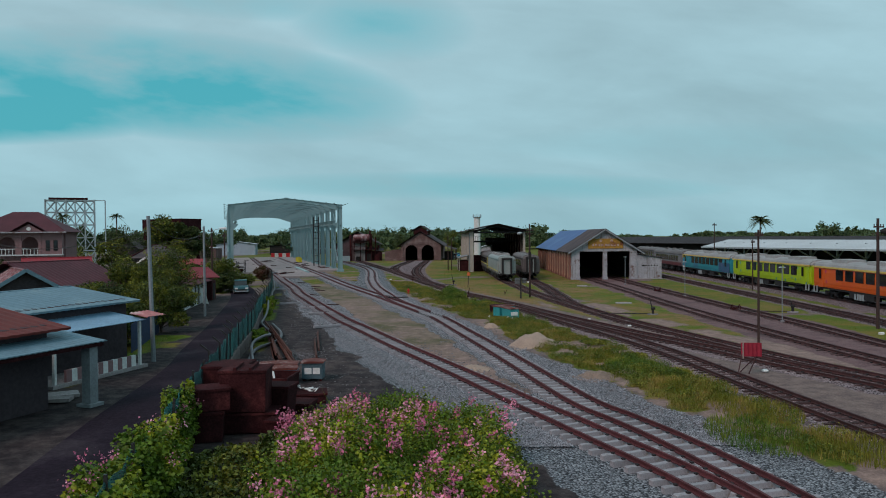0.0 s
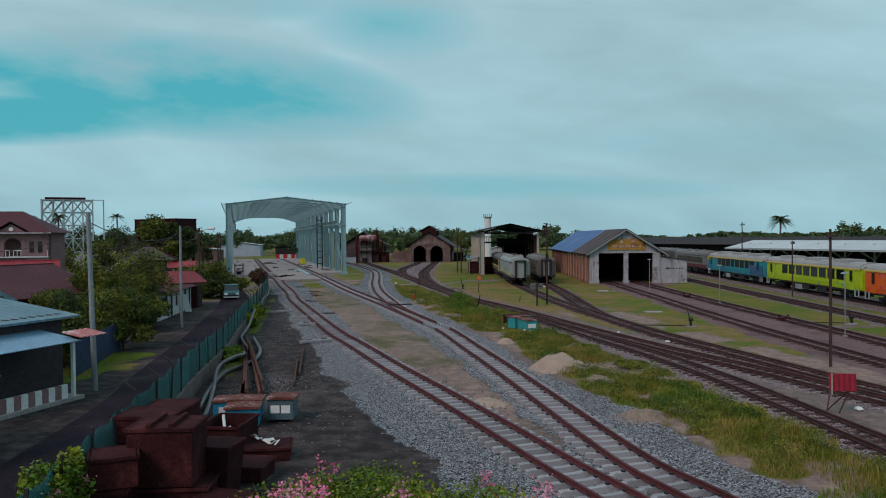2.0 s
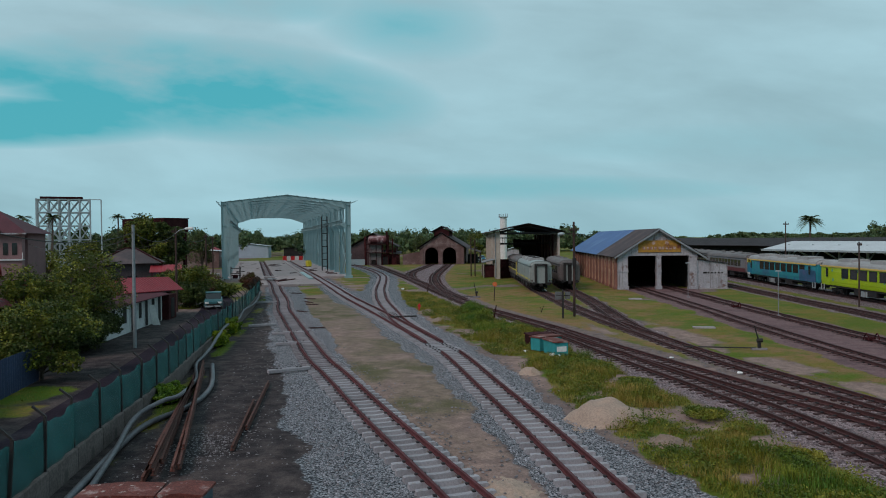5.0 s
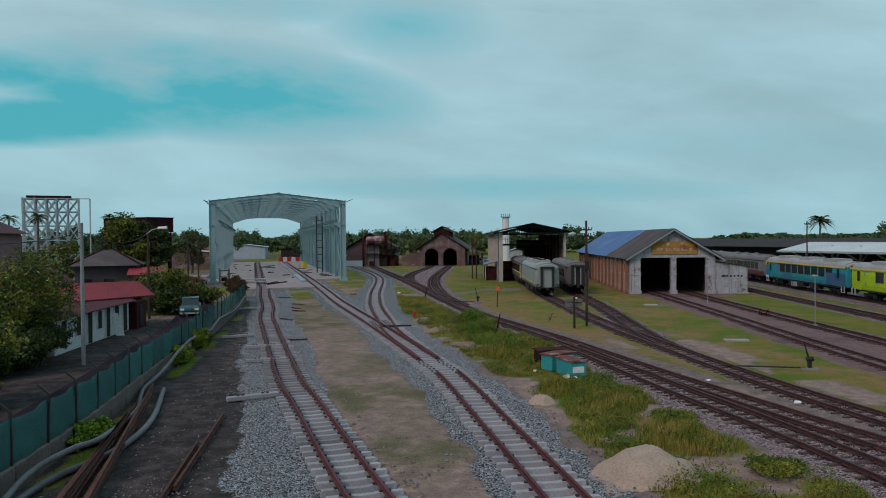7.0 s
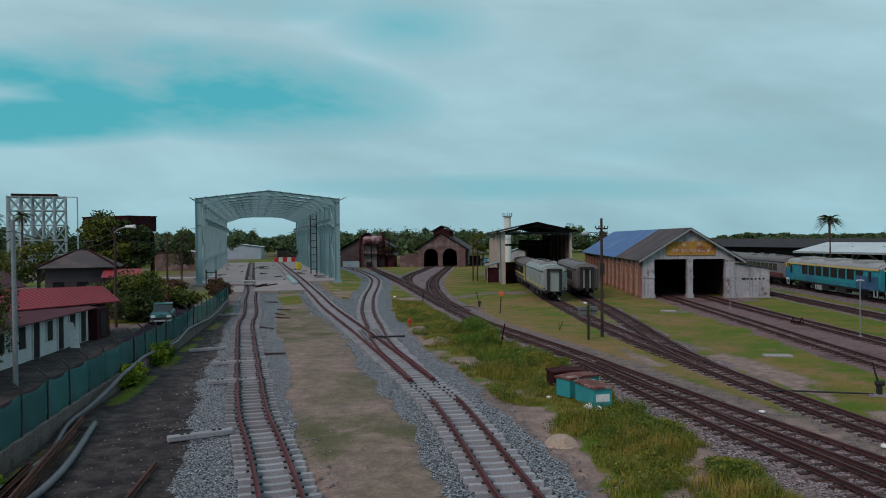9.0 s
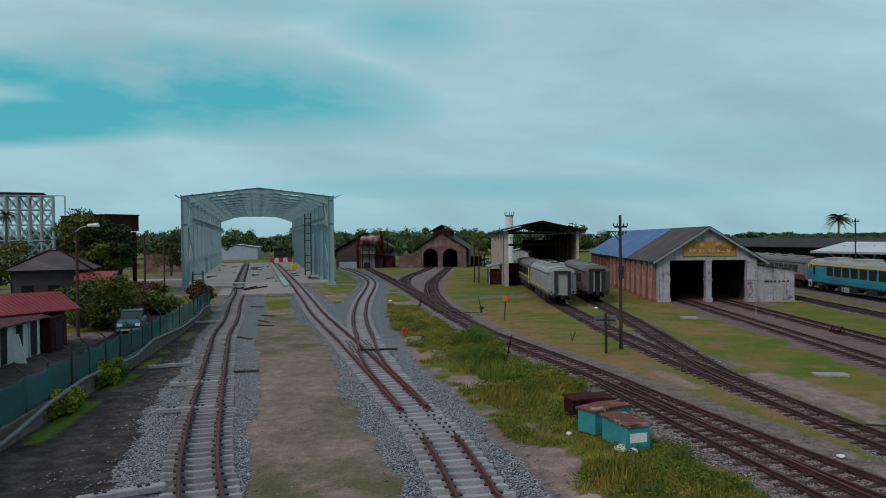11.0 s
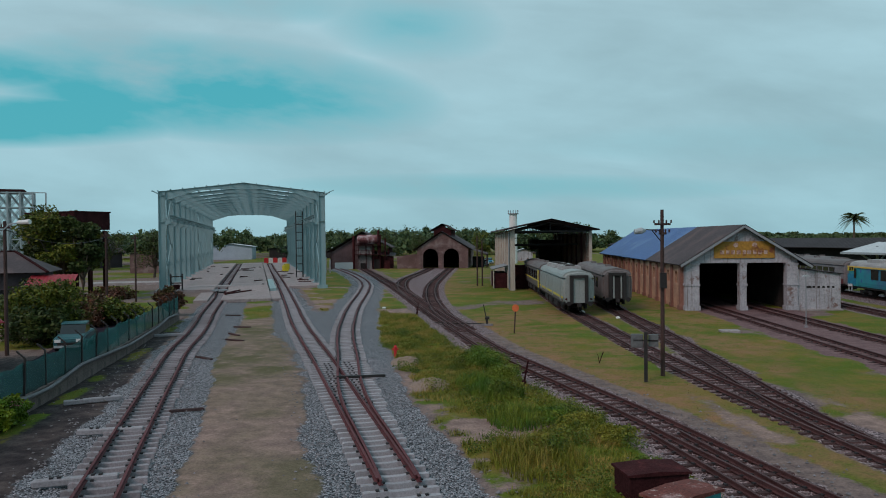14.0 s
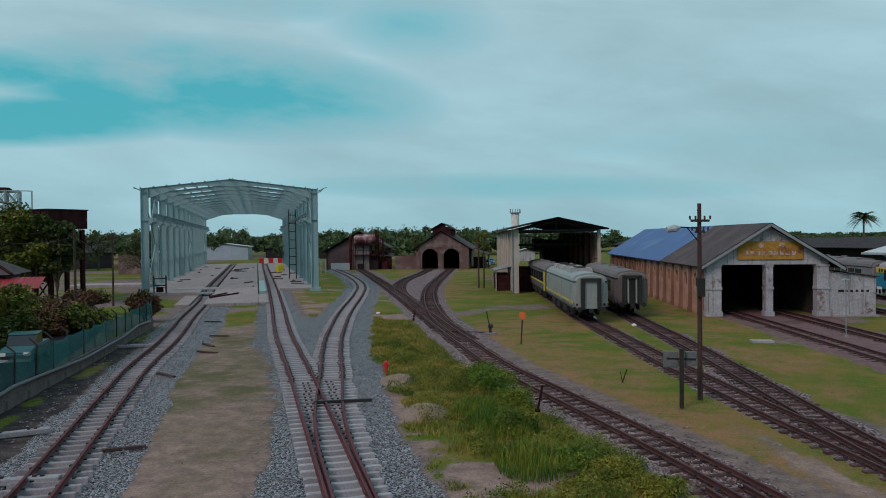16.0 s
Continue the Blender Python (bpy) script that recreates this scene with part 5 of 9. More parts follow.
def boiler_house():
    t = thing("boiler_house", pose(-31.5, 214, 0, 0, 0, 3), "derelict iron-clad boiler house with a rusty roof tank", "workshop")
    bm = bmesh.new()
    prism(bm, [(0, 0), (0, 3.7), (7.2, 7.9), (9.5, 7.2), (9.5, 0)], 0, 0.5)
    part("front_wall", bm, M_BOILER, t)
    for x in (0.2, 13.0):
        bm = bmesh.new()
        box(bm, (x, 7, 2.2), (0.4, 14, 4.4))
        part("side_wall", bm, M_RUST_DARK, t)
    gable_roof(t, -0.8, 7.2, 13.8, 3.7, 8.25, 4.6, -0.7, 14, M_ROOF_DARK, 0.12)
    bm = bmesh.new()
    prism(bm, [(6.3, 0), (6.3, 5.2), (9.4, 5.2), (9.4, 0)], -1.6, 0.2)
    part("grey_bay", bm, material("grey_stained_render", (0.22, 0.2, 0.2), 0.9, 0.2, 0.5, 6, 0.1, streaks=0.35, streak_color=(0.11, 0.08, 0.075)), t)
    bm = bmesh.new()
    tube(bm, [(6.2, -1.2, 6.55), (6.5, -1.2, 6.55), (10.6, -1.0, 6.55), (10.9, -1.0, 6.55)], [0.7, 1.05, 1.05, 0.7], 18)
    part("tank", bm, material("rust_pink_tank", (0.14, 0.05, 0.055), 0.8, 0.3, 0.9, 6, 0.1, second=(0.32, 0.25, 0.26), amount=0.55), t, "rusty pink horizontal tank")
    for x in (6.6, 8.2, 9.8, 11.3):
        for y in (-2.2, 0.2):
            bm = bmesh.new()
            beam(bm, (x, y, 0), (x, y, 7.6 if x > 11 else 5.2), 0.2)
            part("tank_post", bm, M_RUST_DARK, t)
    bm = bmesh.new()
    prism(bm, [(9.4, 0), (9.4, 3.0), (14.2, 2.6), (14.2, 0)], -0.8, 0.1)
    part("shed_wall", bm, M_RUST_DARK, t)
    bm = bmesh.new()
    corrugated(bm, (9.2, -1.2, 3.3), (14.6, -1.2, 2.8), (14.6, 4, 3.4), (9.2, 4, 3.9), 0.4, 0.04, 0.05)
    bmesh.ops.recalc_face_normals(bm, faces=bm.faces)
    part("shed_roof", bm, M_ROOF_DARK, t)
    for z in (3.2, 5.3):
        bm = bmesh.new()
        box(bm, (9.0, -2.2, z), (6.4, 1.2, 0.12))
        for k in range(7):
            beam(bm, (6.0 + k, -2.75, z), (6.0 + k, -2.75, z + 0.95), 0.07)
        box(bm, (9.0, -2.75, z + 0.95), (6.2, 0.07, 0.07))
        part("walkway", bm, M_RUST_DARK, t)
    for x, r0, z1 in ((10.9, 0.25, 8.6), (5.4, 0.3, 7.4), (12.4, 0.18, 6.8)):
        bm = bmesh.new()
        tube(bm, [(x, -1.4, 0), (x, -1.4, z1)], r0, 12)
        part("stack_pipe", bm, M_RUST, t)
    for x0, x1, z0, z1, mm in ((1.2, 5.2, 0.0, 1.5, M_GALV), (6.9, 8.3, 0, 1.3, M_DARK), (9.8, 11.2, 0, 2.1, M_DARK), (12.2, 13.4, 0, 1.9, M_RUST)):
        bm = bmesh.new()
        box(bm, ((x0 + x1) / 2, -1.75, (z0 + z1) / 2), (x1 - x0, 0.12, z1 - z0))
        part("iron_sheet", bm, mm, t)
    return t


boiler_house()

# ---------------------------------------------------------------- platform canopy and far station roof


def station():
    d = Vector((13.0, -46.0, 0)).normalized()
    a = math.degrees(math.atan2(d.y, d.x))
    t = thing("platform_canopy", pose(54.0, 158, 0, 0, 0, a), "long low platform canopy with a pale metal roof on steel brackets", "station canopy")
    L, W = 78.0, 13.0
    bm = bmesh.new()
    corrugated(bm, (0, -0.0, 4.1), (L, 0.0, 4.1), (L, W / 2, 5.5), (0, W / 2, 5.5), 0.8, 0.05, 0.08)
    bmesh.ops.recalc_face_normals(bm, faces=bm.faces)
    part("roof", bm, M_ROOF_PALE, t)
    bm = bmesh.new()
    corrugated(bm, (0, W / 2, 5.5), (L, W / 2, 5.5), (L, W, 4.1), (0, W, 4.1), 0.8, 0.05, 0.08)
    bmesh.ops.recalc_face_normals(bm, faces=bm.faces)
    part("roof", bm, M_ROOF_PALE, t)
    bm = bmesh.new()
    box(bm, (L / 2, 0.02, 3.98), (L, 0.1, 0.3))
    part("fascia", bm, M_GALV, t)
    for i in range(13):
        bm = bmesh.new()
        x = 3 + i * 6
        beam(bm, (x, 3.6, 0), (x, 3.6, 5.0), 0.28)
        beam(bm, (x, 3.6, 2.4), (x, 0.5, 4.0), 0.2)
        beam(bm, (x, 3.6, 2.4), (x, 6.2, 5.0), 0.2)
        beam(bm, (x, 0.1, 4.0), (x, 6.4, 5.3), 0.2)
        part("bracket_post", bm, M_GALV, t)
    bm = bmesh.new()
    box(bm, (L / 2, 7.5, 0.5), (L, 9, 1.0))
    part("platform_slab", bm, M_CONCRETE, t)
    bm = bmesh.new()
    box(bm, (L / 2, 8.6, 2.0), (L, 0.3, 4.0))
    part("back_wall", bm, M_RUST_DARK, t)
    t2 = thing("long_dark_shed", pose(50.0, 176, 0, 0, 0, a + 1), "very long low dark shed behind the canopy", "shed")
    bm = bmesh.new()
    box(bm, (30, 10, 2.4), (190, 8, 4.8))
    part("wall", bm, M_DARK, t2)
    bm = bmesh.new()
    corrugated(bm, (-66, 4, 4.6), (126, 4, 4.6), (126, 10, 6.1), (-66, 10, 6.1), 0.9, 0.06, 0.1)
    bmesh.ops.recalc_face_normals(bm, faces=bm.faces)
    part("roof", bm, material("sooty_roof", (0.03, 0.027, 0.03), 0.85, 0.2, 0.3, 5, 0.05), t2)


station()

# ---------------------------------------------------------------- coaches and railcars


def bogie_mesh():
    bm = bmesh.new()
    for y in (-0.95, 0.95):
        for x in (-0.53, 0.53):
            tube(bm, [(x - 0.06, y, 0.43), (x + 0.06, y, 0.43)], 0.43, 16)
        tube(bm, [(-0.5, y, 0.43), (0.5, y, 0.43)], 0.08, 8)
    for x in (-0.95, 0.95):
        box(bm, (x, 0, 0.55), (0.14, 2.7, 0.22))
        for y in (-0.95, 0.95):
            box(bm, (x, y, 0.45), (0.24, 0.4, 0.36))
    box(bm, (0, 0, 0.62), (1.9, 0.5, 0.25))
    me = bpy.data.meshes.new("bogie")
    bm.to_mesh(me)
    bm.free()
    me.materials.append(M_UNDER)
    return me


BOGIE = bogie_mesh()
COACH_SIDE = [(-1.29, 1.0), (-1.35, 1.25), (-1.35, 2.75), (-1.31, 3.1)]


def coach_shell(t, L, side_mat, roof_mat, label=""):
    """The side walls below the gutter, and the roof above it as a part of its own."""
    bm = bmesh.new()
    o = COACH_SIDE + [(-x, z) for x, z in reversed(COACH_SIDE)]
    prism(bm, o, -L / 2, L / 2)
    ends = [e for e in bm.edges if all(abs(abs(v.co.y) - L / 2) < 1e-4 and abs(v.co.x) > 1.2 for v in e.verts) and e.verts[0].co.x * e.verts[1].co.x > 0]
    bmesh.ops.bevel(bm, geom=ends, offset=0.22, segments=3, affect="EDGES")
    body = part("body", bm, side_mat, t, label)
    bm = bmesh.new()
    arc = [(-1.33, 3.1), (-1.22, 3.35), (-1.0, 3.55), (-0.5, 3.68), (0, 3.72), (0.5, 3.68), (1.0, 3.55), (1.22, 3.35), (1.33, 3.1)]
    prism(bm, arc, -L / 2 + 0.02, L / 2 - 0.02)
    ends = [e for e in bm.edges if abs(e.verts[0].co.y - e.verts[1].co.y) < 1e-4 and max(v.co.z for v in e.verts) > 3.2]
    bmesh.ops.bevel(bm, geom=ends, offset=0.22, segments=3, affect="EDGES")
    part("roof", bm, roof_mat, t)
    bm = bmesh.new()
    box(bm, (0, 0, 0.93), (2.5, L - 0.4, 0.16))
    for y, w, x in ((-3.5, 2.2, -0.9), (0.5, 1.8, -0.9), (3.4, 1.6, -0.9), (-2.5, 2.0, 0.9), (2, 2.6, 0.9)):
        box(bm, (x, y, 0.62), (0.7, w, 0.5))
    part("underframe", bm, M_UNDER, t)
    for y in (-L / 2 + 3.4, L / 2 - 3.4):
        share("bogie", BOGIE, t, pose(0, y, 0.02))
    return body


def side_windows(t, ys, w, h, z, side=-1, frame_mat=None):
    for y in ys:
        bm = bmesh.new()
        x = side * 1.355
        box(bm, (x, y, z), (0.035, w, h), mi=0)
        fm = 1 if frame_mat else 0
        for dy in (-w / 2, w / 2):
            box(bm, (x + side * 0.006, y + dy, z), (0.05, 0.05, h + 0.05), mi=fm)
        for dz in (-h / 2, h / 2):
            box(bm, (x + side * 0.006, y, z + dz), (0.05, w + 0.05, 0.05), mi=fm)
        part("window", bm, [M_GLASS, frame_mat] if frame_mat else [M_GLASS], t)


def end_gangway(t, L, sign, mat):
    y = sign * L / 2
    bm = bmesh.new()
    box(bm, (0, y + sign * 0.12, 2.05), (0.95, 0.24, 2.1))
    part("end_door", bm, mat, t)
    bm = bmesh.new()
    for x in (-0.62, 0.62):
        box(bm, (x, y + sign * 0.2, 2.1), (0.28, 0.4, 2.35))
    box(bm, (0, y + sign * 0.2, 3.2), (1.5, 0.4, 0.25))
    part("gangway_bellows", bm, M_BLACK, t)
    bm = bmesh.new()
    box(bm, (0, y + sign * 0.2, 0.85), (0.3, 0.5, 0.3))
    part("coupler", bm, M_UNDER, t)
    for x in (-0.9, 0.9):
        bm = bmesh.new()
        tube(bm, [(x, y, 0.95), (x, y + sign * 0.38, 0.95), (x, y + sign * 0.4, 0.95), (x, y + sign * 0.45, 0.95)], [0.09, 0.09, 0.2, 0.2], 10)
        part("buffer", bm, M_UNDER, t)


def silver_van():
    t = thing("power_van", pose(9.08, 118.4, 0.17, 0, 0, 1.1), "silver power van with a yellow line and roof fans", "railway coach", "parked coaches")
    L = 17.5
    coach_shell(t, L, M_SILVER, M_SILVER)
    for s in (-1, 1):
        bm = bmesh.new()
        box(bm, (s * 1.35, 0, 1.45), (0.03, L - 0.1, 0.14))
        part("yellow_line", bm, M_YELLOW, t)
        bm = bmesh.new()
        box(bm, (s * 1.355, 0, 1.17), (0.03, L - 0.1, 0.2))
        part("lower_band", bm, M_COACH_DIM, t)
    for y, w in ((-3.5, 2.6), (1.5, 3.2), (5.6, 1.6)):
        bm = bmesh.new()
        prism(bm, [(-0.95, 3.5), (-0.8, 3.95), (0.8, 3.95), (0.95, 3.5)], y - w / 2, y + w / 2)
        for k in range(2):
            tube(bm, [(0, y - 0.6 + 1.2 * k, 3.95), (0, y - 0.6 + 1.2 * k, 4.02)], 0.45, 14, mi=1)
        part("roof_fan_box", bm, [M_COACH_ROOF, M_DARK], t)
    for y in (-7.4, -2, 3, 7.2):
        bm = bmesh.new()
        box(bm, (-1.36, y, 2.0), (0.03, 0.7, 1.6))
        part("door", bm, M_SILVER, t)
    end_gangway(t, L, -1, M_SILVER)
    end_gangway(t, L, 1, M_SILVER)
    for x in (-1.05, 1.05):
        bm = bmesh.new()
        tube(bm, [(x, -L / 2 - 0.01, 1.3), (x, -L / 2 - 0.06, 1.3)], 0.09, 10)
        part("tail_lamp", bm, M_RUST, t)
    return t


def plain_coach(x, y, rz, side, label, L=20.0, windows=8, yellow=False, ends=True):
    t = thing("passenger_coach", pose(x, y, 0.17, 0, 0, rz), label, "railway coach", "parked coaches")
    coach_shell(t, L, side, M_ROOF_DULL)
    ys = [(-L / 2 + 3.0) + k * (L - 6.0) / (windows - 1) for k in range(windows)]
    for s in (-1, 1):
        side_windows(t, ys, 1.25, 0.85, 2.35, s)
        if yellow:
            bm = bmesh.new()
            box(bm, (s * 1.36, 0, 1.75), (0.03, L - 0.1, 0.12))
            part("yellow_line", bm, M_YELLOW, t)
        for y2 in (-L / 2 + 1.0, L / 2 - 1.0):
            bm = bmesh.new()
            box(bm, (s * 1.355, y2, 2.0), (0.03, 0.75, 1.95))
            part("door", bm, M_YELLOW if yellow else side, t)
    end_gangway(t, L, -1, M_DARK)
    for x in (-0.33, 0.33):
        bm = bmesh.new()
        box(bm, (x, -L / 2 - 0.27, 2.05), (0.13, 0.05, 2.0))
        part("door_post", bm, M_SILVER, t)
    end_gangway(t, L, 1, M_DARK)
    for y2 in (-5, 0, 5):
        bm = bmesh.new()
        box(bm, (0, y2, 3.78), (0.5, 0.7, 0.16))
        part("roof_vent", bm, M_ROOF_DULL, t)
    return t


silver_van()
plain_coach(8.72, 138.0, 1.0, M_COACH_DIM, "dark coach with yellow end doors under the inspection shed", yellow=True)
plain_coach(13.42, 123.6, -1.2, M_COACH_DIM, "dull grey coach with a ribbed end gangway", ends=True)


M_DIM_SILVER = material("dim_silver_coach_side", (0.17, 0.165, 0.175), 0.55, 0.15, 0.3, 5, 0.0)
M_DIM_RED = material("dark_red_skirt", (0.11, 0.025, 0.03), 0.6, 0.15, 0.5, 6, 0.0)


def livery(name, base, second, accents):
    """Painted coach side with drifting patches and small bright spots."""
    m = material(name, base, 0.45, 0.06, 0.25, 6, 0.0, second=second, amount=0.45, spots=0.0)
    nd, lk = m.node_tree.nodes, m.node_tree.links
    bs = nd["Principled BSDF"]
    src = bs.inputs["Base Color"].links[0].from_socket
    tc = nd.new("ShaderNodeTexCoord")
    v = nd.new("ShaderNodeTexVoronoi")
    v.inputs["Scale"].default_value = 0.9
    lk.new(tc.outputs["Object"], v.inputs["Vector"])
    r = nd.new("ShaderNodeMapRange")
    r.inputs[1].default_value, r.inputs[2].default_value, r.inputs[3].default_value, r.inputs[4].default_value = 0.16, 0.19, 1, 0
    lk.new(v.outputs["Distance"], r.inputs[0])
    cr = nd.new("ShaderNodeValToRGB")
    sp = nd.new("ShaderNodeSeparateColor")
    lk.new(v.outputs["Color"], sp.inputs[0])
    lk.new(sp.outputs[0], cr.inputs[0])
    cr.color_ramp.interpolation = "CONSTANT"
    els = cr.color_ramp.elements
    els[0].color, els[1].color = (*accents[0], 1), (*accents[1], 1)
    els[1].position = 0.35
    e = els.new(0.65)
    e.color = (*accents[2], 1)
    mx = nd.new("ShaderNodeMix")
    mx.data_type = "RGBA"
    lk.new(r.outputs[0], mx.inputs[0])
    lk.new(src, mx.inputs[6])
    lk.new(cr.outputs[0], mx.inputs[7])
    lk.new(mx.outputs[2], bs.inputs["Base Color"])
    return m


M_LIV_BLUE = livery("teal_livery", (0.025, 0.25, 0.30), (0.05, 0.10, 0.22), ((0.3, 0.5, 0.5), (0.35, 0.08, 0.2), (0.04, 0.12, 0.3)))
M_LIV_GREEN = livery("lime_livery", (0.33, 0.46, 0.01), (0.40, 0.52, 0.012), ((0.5, 0.4, 0.05), (0.6, 0.6, 0.5), (0.08, 0.3, 0.25)))
M_LIV_ORANGE = livery("orange_livery", (0.62, 0.10, 0.012), (0.55, 0.07, 0.012), ((0.6, 0.3, 0.02), (0.55, 0.5, 0.45), (0.5, 0.04, 0.1)))
M_LIV_NAVY = material("slate_blue_livery", (0.03, 0.10, 0.19), 0.45, 0.15, 0.6, 6, 0.0, second=(0.09, 0.09, 0.2), amount=0.5)
M_LIV_CREAM = material("yellow_gutter_band", (0.6, 0.42, 0.10), 0.5, 0.08, 0.6, 6, 0.0)


def railcar(x, y, rz, side, label, L=24.0, cab=False):
    t = thing("railcar", pose(x, y, 0.17, 0, 0, rz), label, "railcar", "coloured railcars")
    coach_shell(t, L, side, M_COACH_ROOF)
    for s in (-1, 1):
        bm = bmesh.new()
        box(bm, (s * 1.39, 0, 3.06), (0.06, L - 0.05, 0.16))
        part("gutter_band", bm, M_LIV_CREAM, t)
        ys = [-8.0 + 2.0 * k for k in range(8)]
        side_windows(t, ys, 1.45, 0.95, 2.4, s)
        for y2 in (-L / 2 + 1.6, L / 2 - 1.9):
            bm = bmesh.new()
            box(bm, (s * 1.36, y2, 2.0), (0.04, 1.0, 1.95))
            door = part("door", bm, side, t)
            bm = bmesh.new()
            box(bm, (s * 1.455, y2, 2.4), (0.03, 0.45, 1.0))
            part("door_window", bm, M_GLASS, door)
        for y2 in (-L / 2 + 0.25, L / 2 - 0.25):
            bm = bmesh.new()
            box(bm, (s * 1.35, y2, 0.75), (0.1, 0.08, 0.7))
            box(bm, (s * 1.35, y2 + (0.7 if y2 < 0 else -0.7), 0.75), (0.1, 0.08, 0.7))
            box(bm, (s * 1.35, y2 + (0.35 if y2 < 0 else -0.35), 0.45), (0.1, 0.75, 0.06))
            part("step_frame", bm, M_GALV, t)
        for k in range(4):
            bm = bmesh.new()
            box(bm, (s * 1.2, 1.5 + 0.5 * k, 0.55), (0.2, 0.22, 0.55))
            part("air_bottle", bm, M_GALV, t)
    for y2 in (-7, 0, 7):
        bm = bmesh.new()
        prism(bm, [(-0.95, 3.5), (-0.85, 3.92), (0.85, 3.92), (0.95, 3.5)], y2 - 1.6, y2 + 1.6)
        part("roof_unit", bm, M_COACH_ROOF, t)
    end_gangway(t, L, -1, M_DARK)
    end_gangway(t, L, 1, M_DARK)
    return t


teal_car = railcar(41.9, 117.3, -2.6, M_LIV_BLUE, "teal and blue painted railcar with scattered artwork")
for y2, w, h, z, mm in ((11.2, 1.5, 0.45, 2.85, M_YELLOW), (11.0, 1.9, 1.1, 1.75, M_BLUE), (11.4, 1.0, 0.3, 1.1, M_WHITE), (-9.6, 4.6, 1.3, 1.75, M_LIV_NAVY)):
    bm = bmesh.new()
    box(bm, (-1.385, y2, z), (0.05, w, h))
    part("painted_panel", bm, mm, teal_car)
for y2 in (10.8, 11.3):
    bm = bmesh.new()
    box(bm, (-1.42, y2, 2.85), (0.03, 0.3, 0.36))
    part("cab_window", bm, M_GLASS, teal_car)
railcar(40.85, 92.2, -2.4, M_LIV_GREEN, "lime green painted railcar with scattered artwork")
railcar(39.5, 67.3, -3.6, M_LIV_ORANGE, "orange painted railcar with scattered artwork")
plain_coach(46.6, 152.0, -3.0, material("red_silver_coach", (0.17, 0.105, 0.11), 0.55, 0.15, 0.3, 5, 0.0), "older dim silver and red coach near the platform", L=22)
dim = plain_coach(43.05, 141.0, -2.6, M_DIM_SILVER, "older dim silver coach with a dark red skirt", L=21, windows=10)
bm = bmesh.new()
box(bm, (-1.37, 0, 1.35), (0.05, 20.8, 0.55))
part("red_skirt", bm, M_DIM_RED, dim)
plain_coach(47.9, 173.0, -3.0, M_COACH_DIM, "older grey coach near the platform", L=22)

# ---------------------------------------------------------------- fence, kerb wall and pipe beside the lane


def fence():
    t = thing("net_fence", Matrix.Identity(4), "green shade-net fence on bent dark posts above a low wall", "fence")
    xy, g = FENCE_PATH
    rnd = random.Random(11)
    H = 1.95
    for i in range(len(xy)):
        x, y = xy[i, :2]
        a = math.degrees(math.atan2(g[i, 1], g[i, 0]))
        bm = bmesh.new()
        box(bm, (0, 0, H / 2 + 0.05), (0.07, 0.07, H + 0.3))
        if y > 29:
            beam(bm, (0, 0, H + 0.2), (0, 0.32, H + 0.48), 0.06)
        part("post", bm, M_BLACK, t, m=pose(x, y, 0, rnd.gauss(0, 1.5), rnd.gauss(0, 1.5), a))
        if i == len(xy) - 1:
            continue
        d = np.linalg.norm(xy[i + 1, :2] - xy[i, :2])
        # a slack cloth between the posts
        nx, nz = 8, 5
        verts, faces = [], []
        top = [H + 0.05 - 0.10 * math.sin(math.pi * k / nx) + rnd.gauss(0, 0.02) for k in range(nx + 1)]
        for r in range(nz + 1):
            for k in range(nx + 1):
                verts.append((k * d / nx, 0.06 * math.sin(k * 1.3 + r) * math.sin(math.pi * k / nx), 0.66 + (top[k] - 0.66) * r / nz))
        for r in range(nz):
            for k in range(nx):
                faces.append((r * (nx + 1) + k, r * (nx + 1) + k + 1, (r + 1) * (nx + 1) + k + 1, (r + 1) * (nx + 1) + k))
        p = raw_object("net_panel", verts, faces, M_GREEN_NET, True)
        p.parent = t
        p.matrix_local = pose(x, y, 0, 0, 0, a)
        md = p.modifiers.new("cloth", "SOLIDIFY")
        md.thickness = 0.012
        bm = bmesh.new()
        box(bm, (d / 2, -0.02, 0.3), (d - 0.015, 0.16, 0.76))
        bmesh.ops.bevel(bm, geom=bm.edges[:], offset=0.02, segments=1, affect="EDGES")
        part("wall_block", bm, M_WALL_DIRTY, t, m=pose(x, y, 0, 0, 0, a))
    return t


fence()


def pipe(points, r, mat, label, name="water_pipe"):
    xy, g = smooth_path([(x, y) for x, y, z in points], 0.5)
    sx_ = np.linspace(0, 1, len(points))
    zs = np.interp(np.linspace(0, 1, len(xy)), sx_, [p[2] for p in points])
    bm = bmesh.new()
    tube(bm, [(xy[i, 0], xy[i, 1], zs[i]) for i in range(len(xy))], r, 8)
    ob = mesh_object(name, bm, mat, True)
    return tagged(ob, label, "pipe")


pipe([(-8.6, 33.2, 0.1), (-9.3, 36.5, 0.12), (-10.3, 40.5, 0.3), (-11.3, 44.5, 0.75), (-10.9, 47, 0.3), (-11.6, 50, 0.15), (-12.4, 53.5, 0.3), (-13.9, 57.5, 0.85), (-14.3, 60.5, 0.95), (-14.8, 63.5, 0.75), (-15.8, 68, 0.6), (-16.6, 71.5, 0.85), (-17.1, 75, 0.7),
      (-18.3, 80.5, 0.55), (-19.5, 86.5, 0.6), (-20.9, 93.5, 0.6), (-22.9, 102, 0.8), (-24.2, 107.5, 0.6)], 0.09, M_HOSE, "thick grey plastic pipe snaking along the foot of the fence")
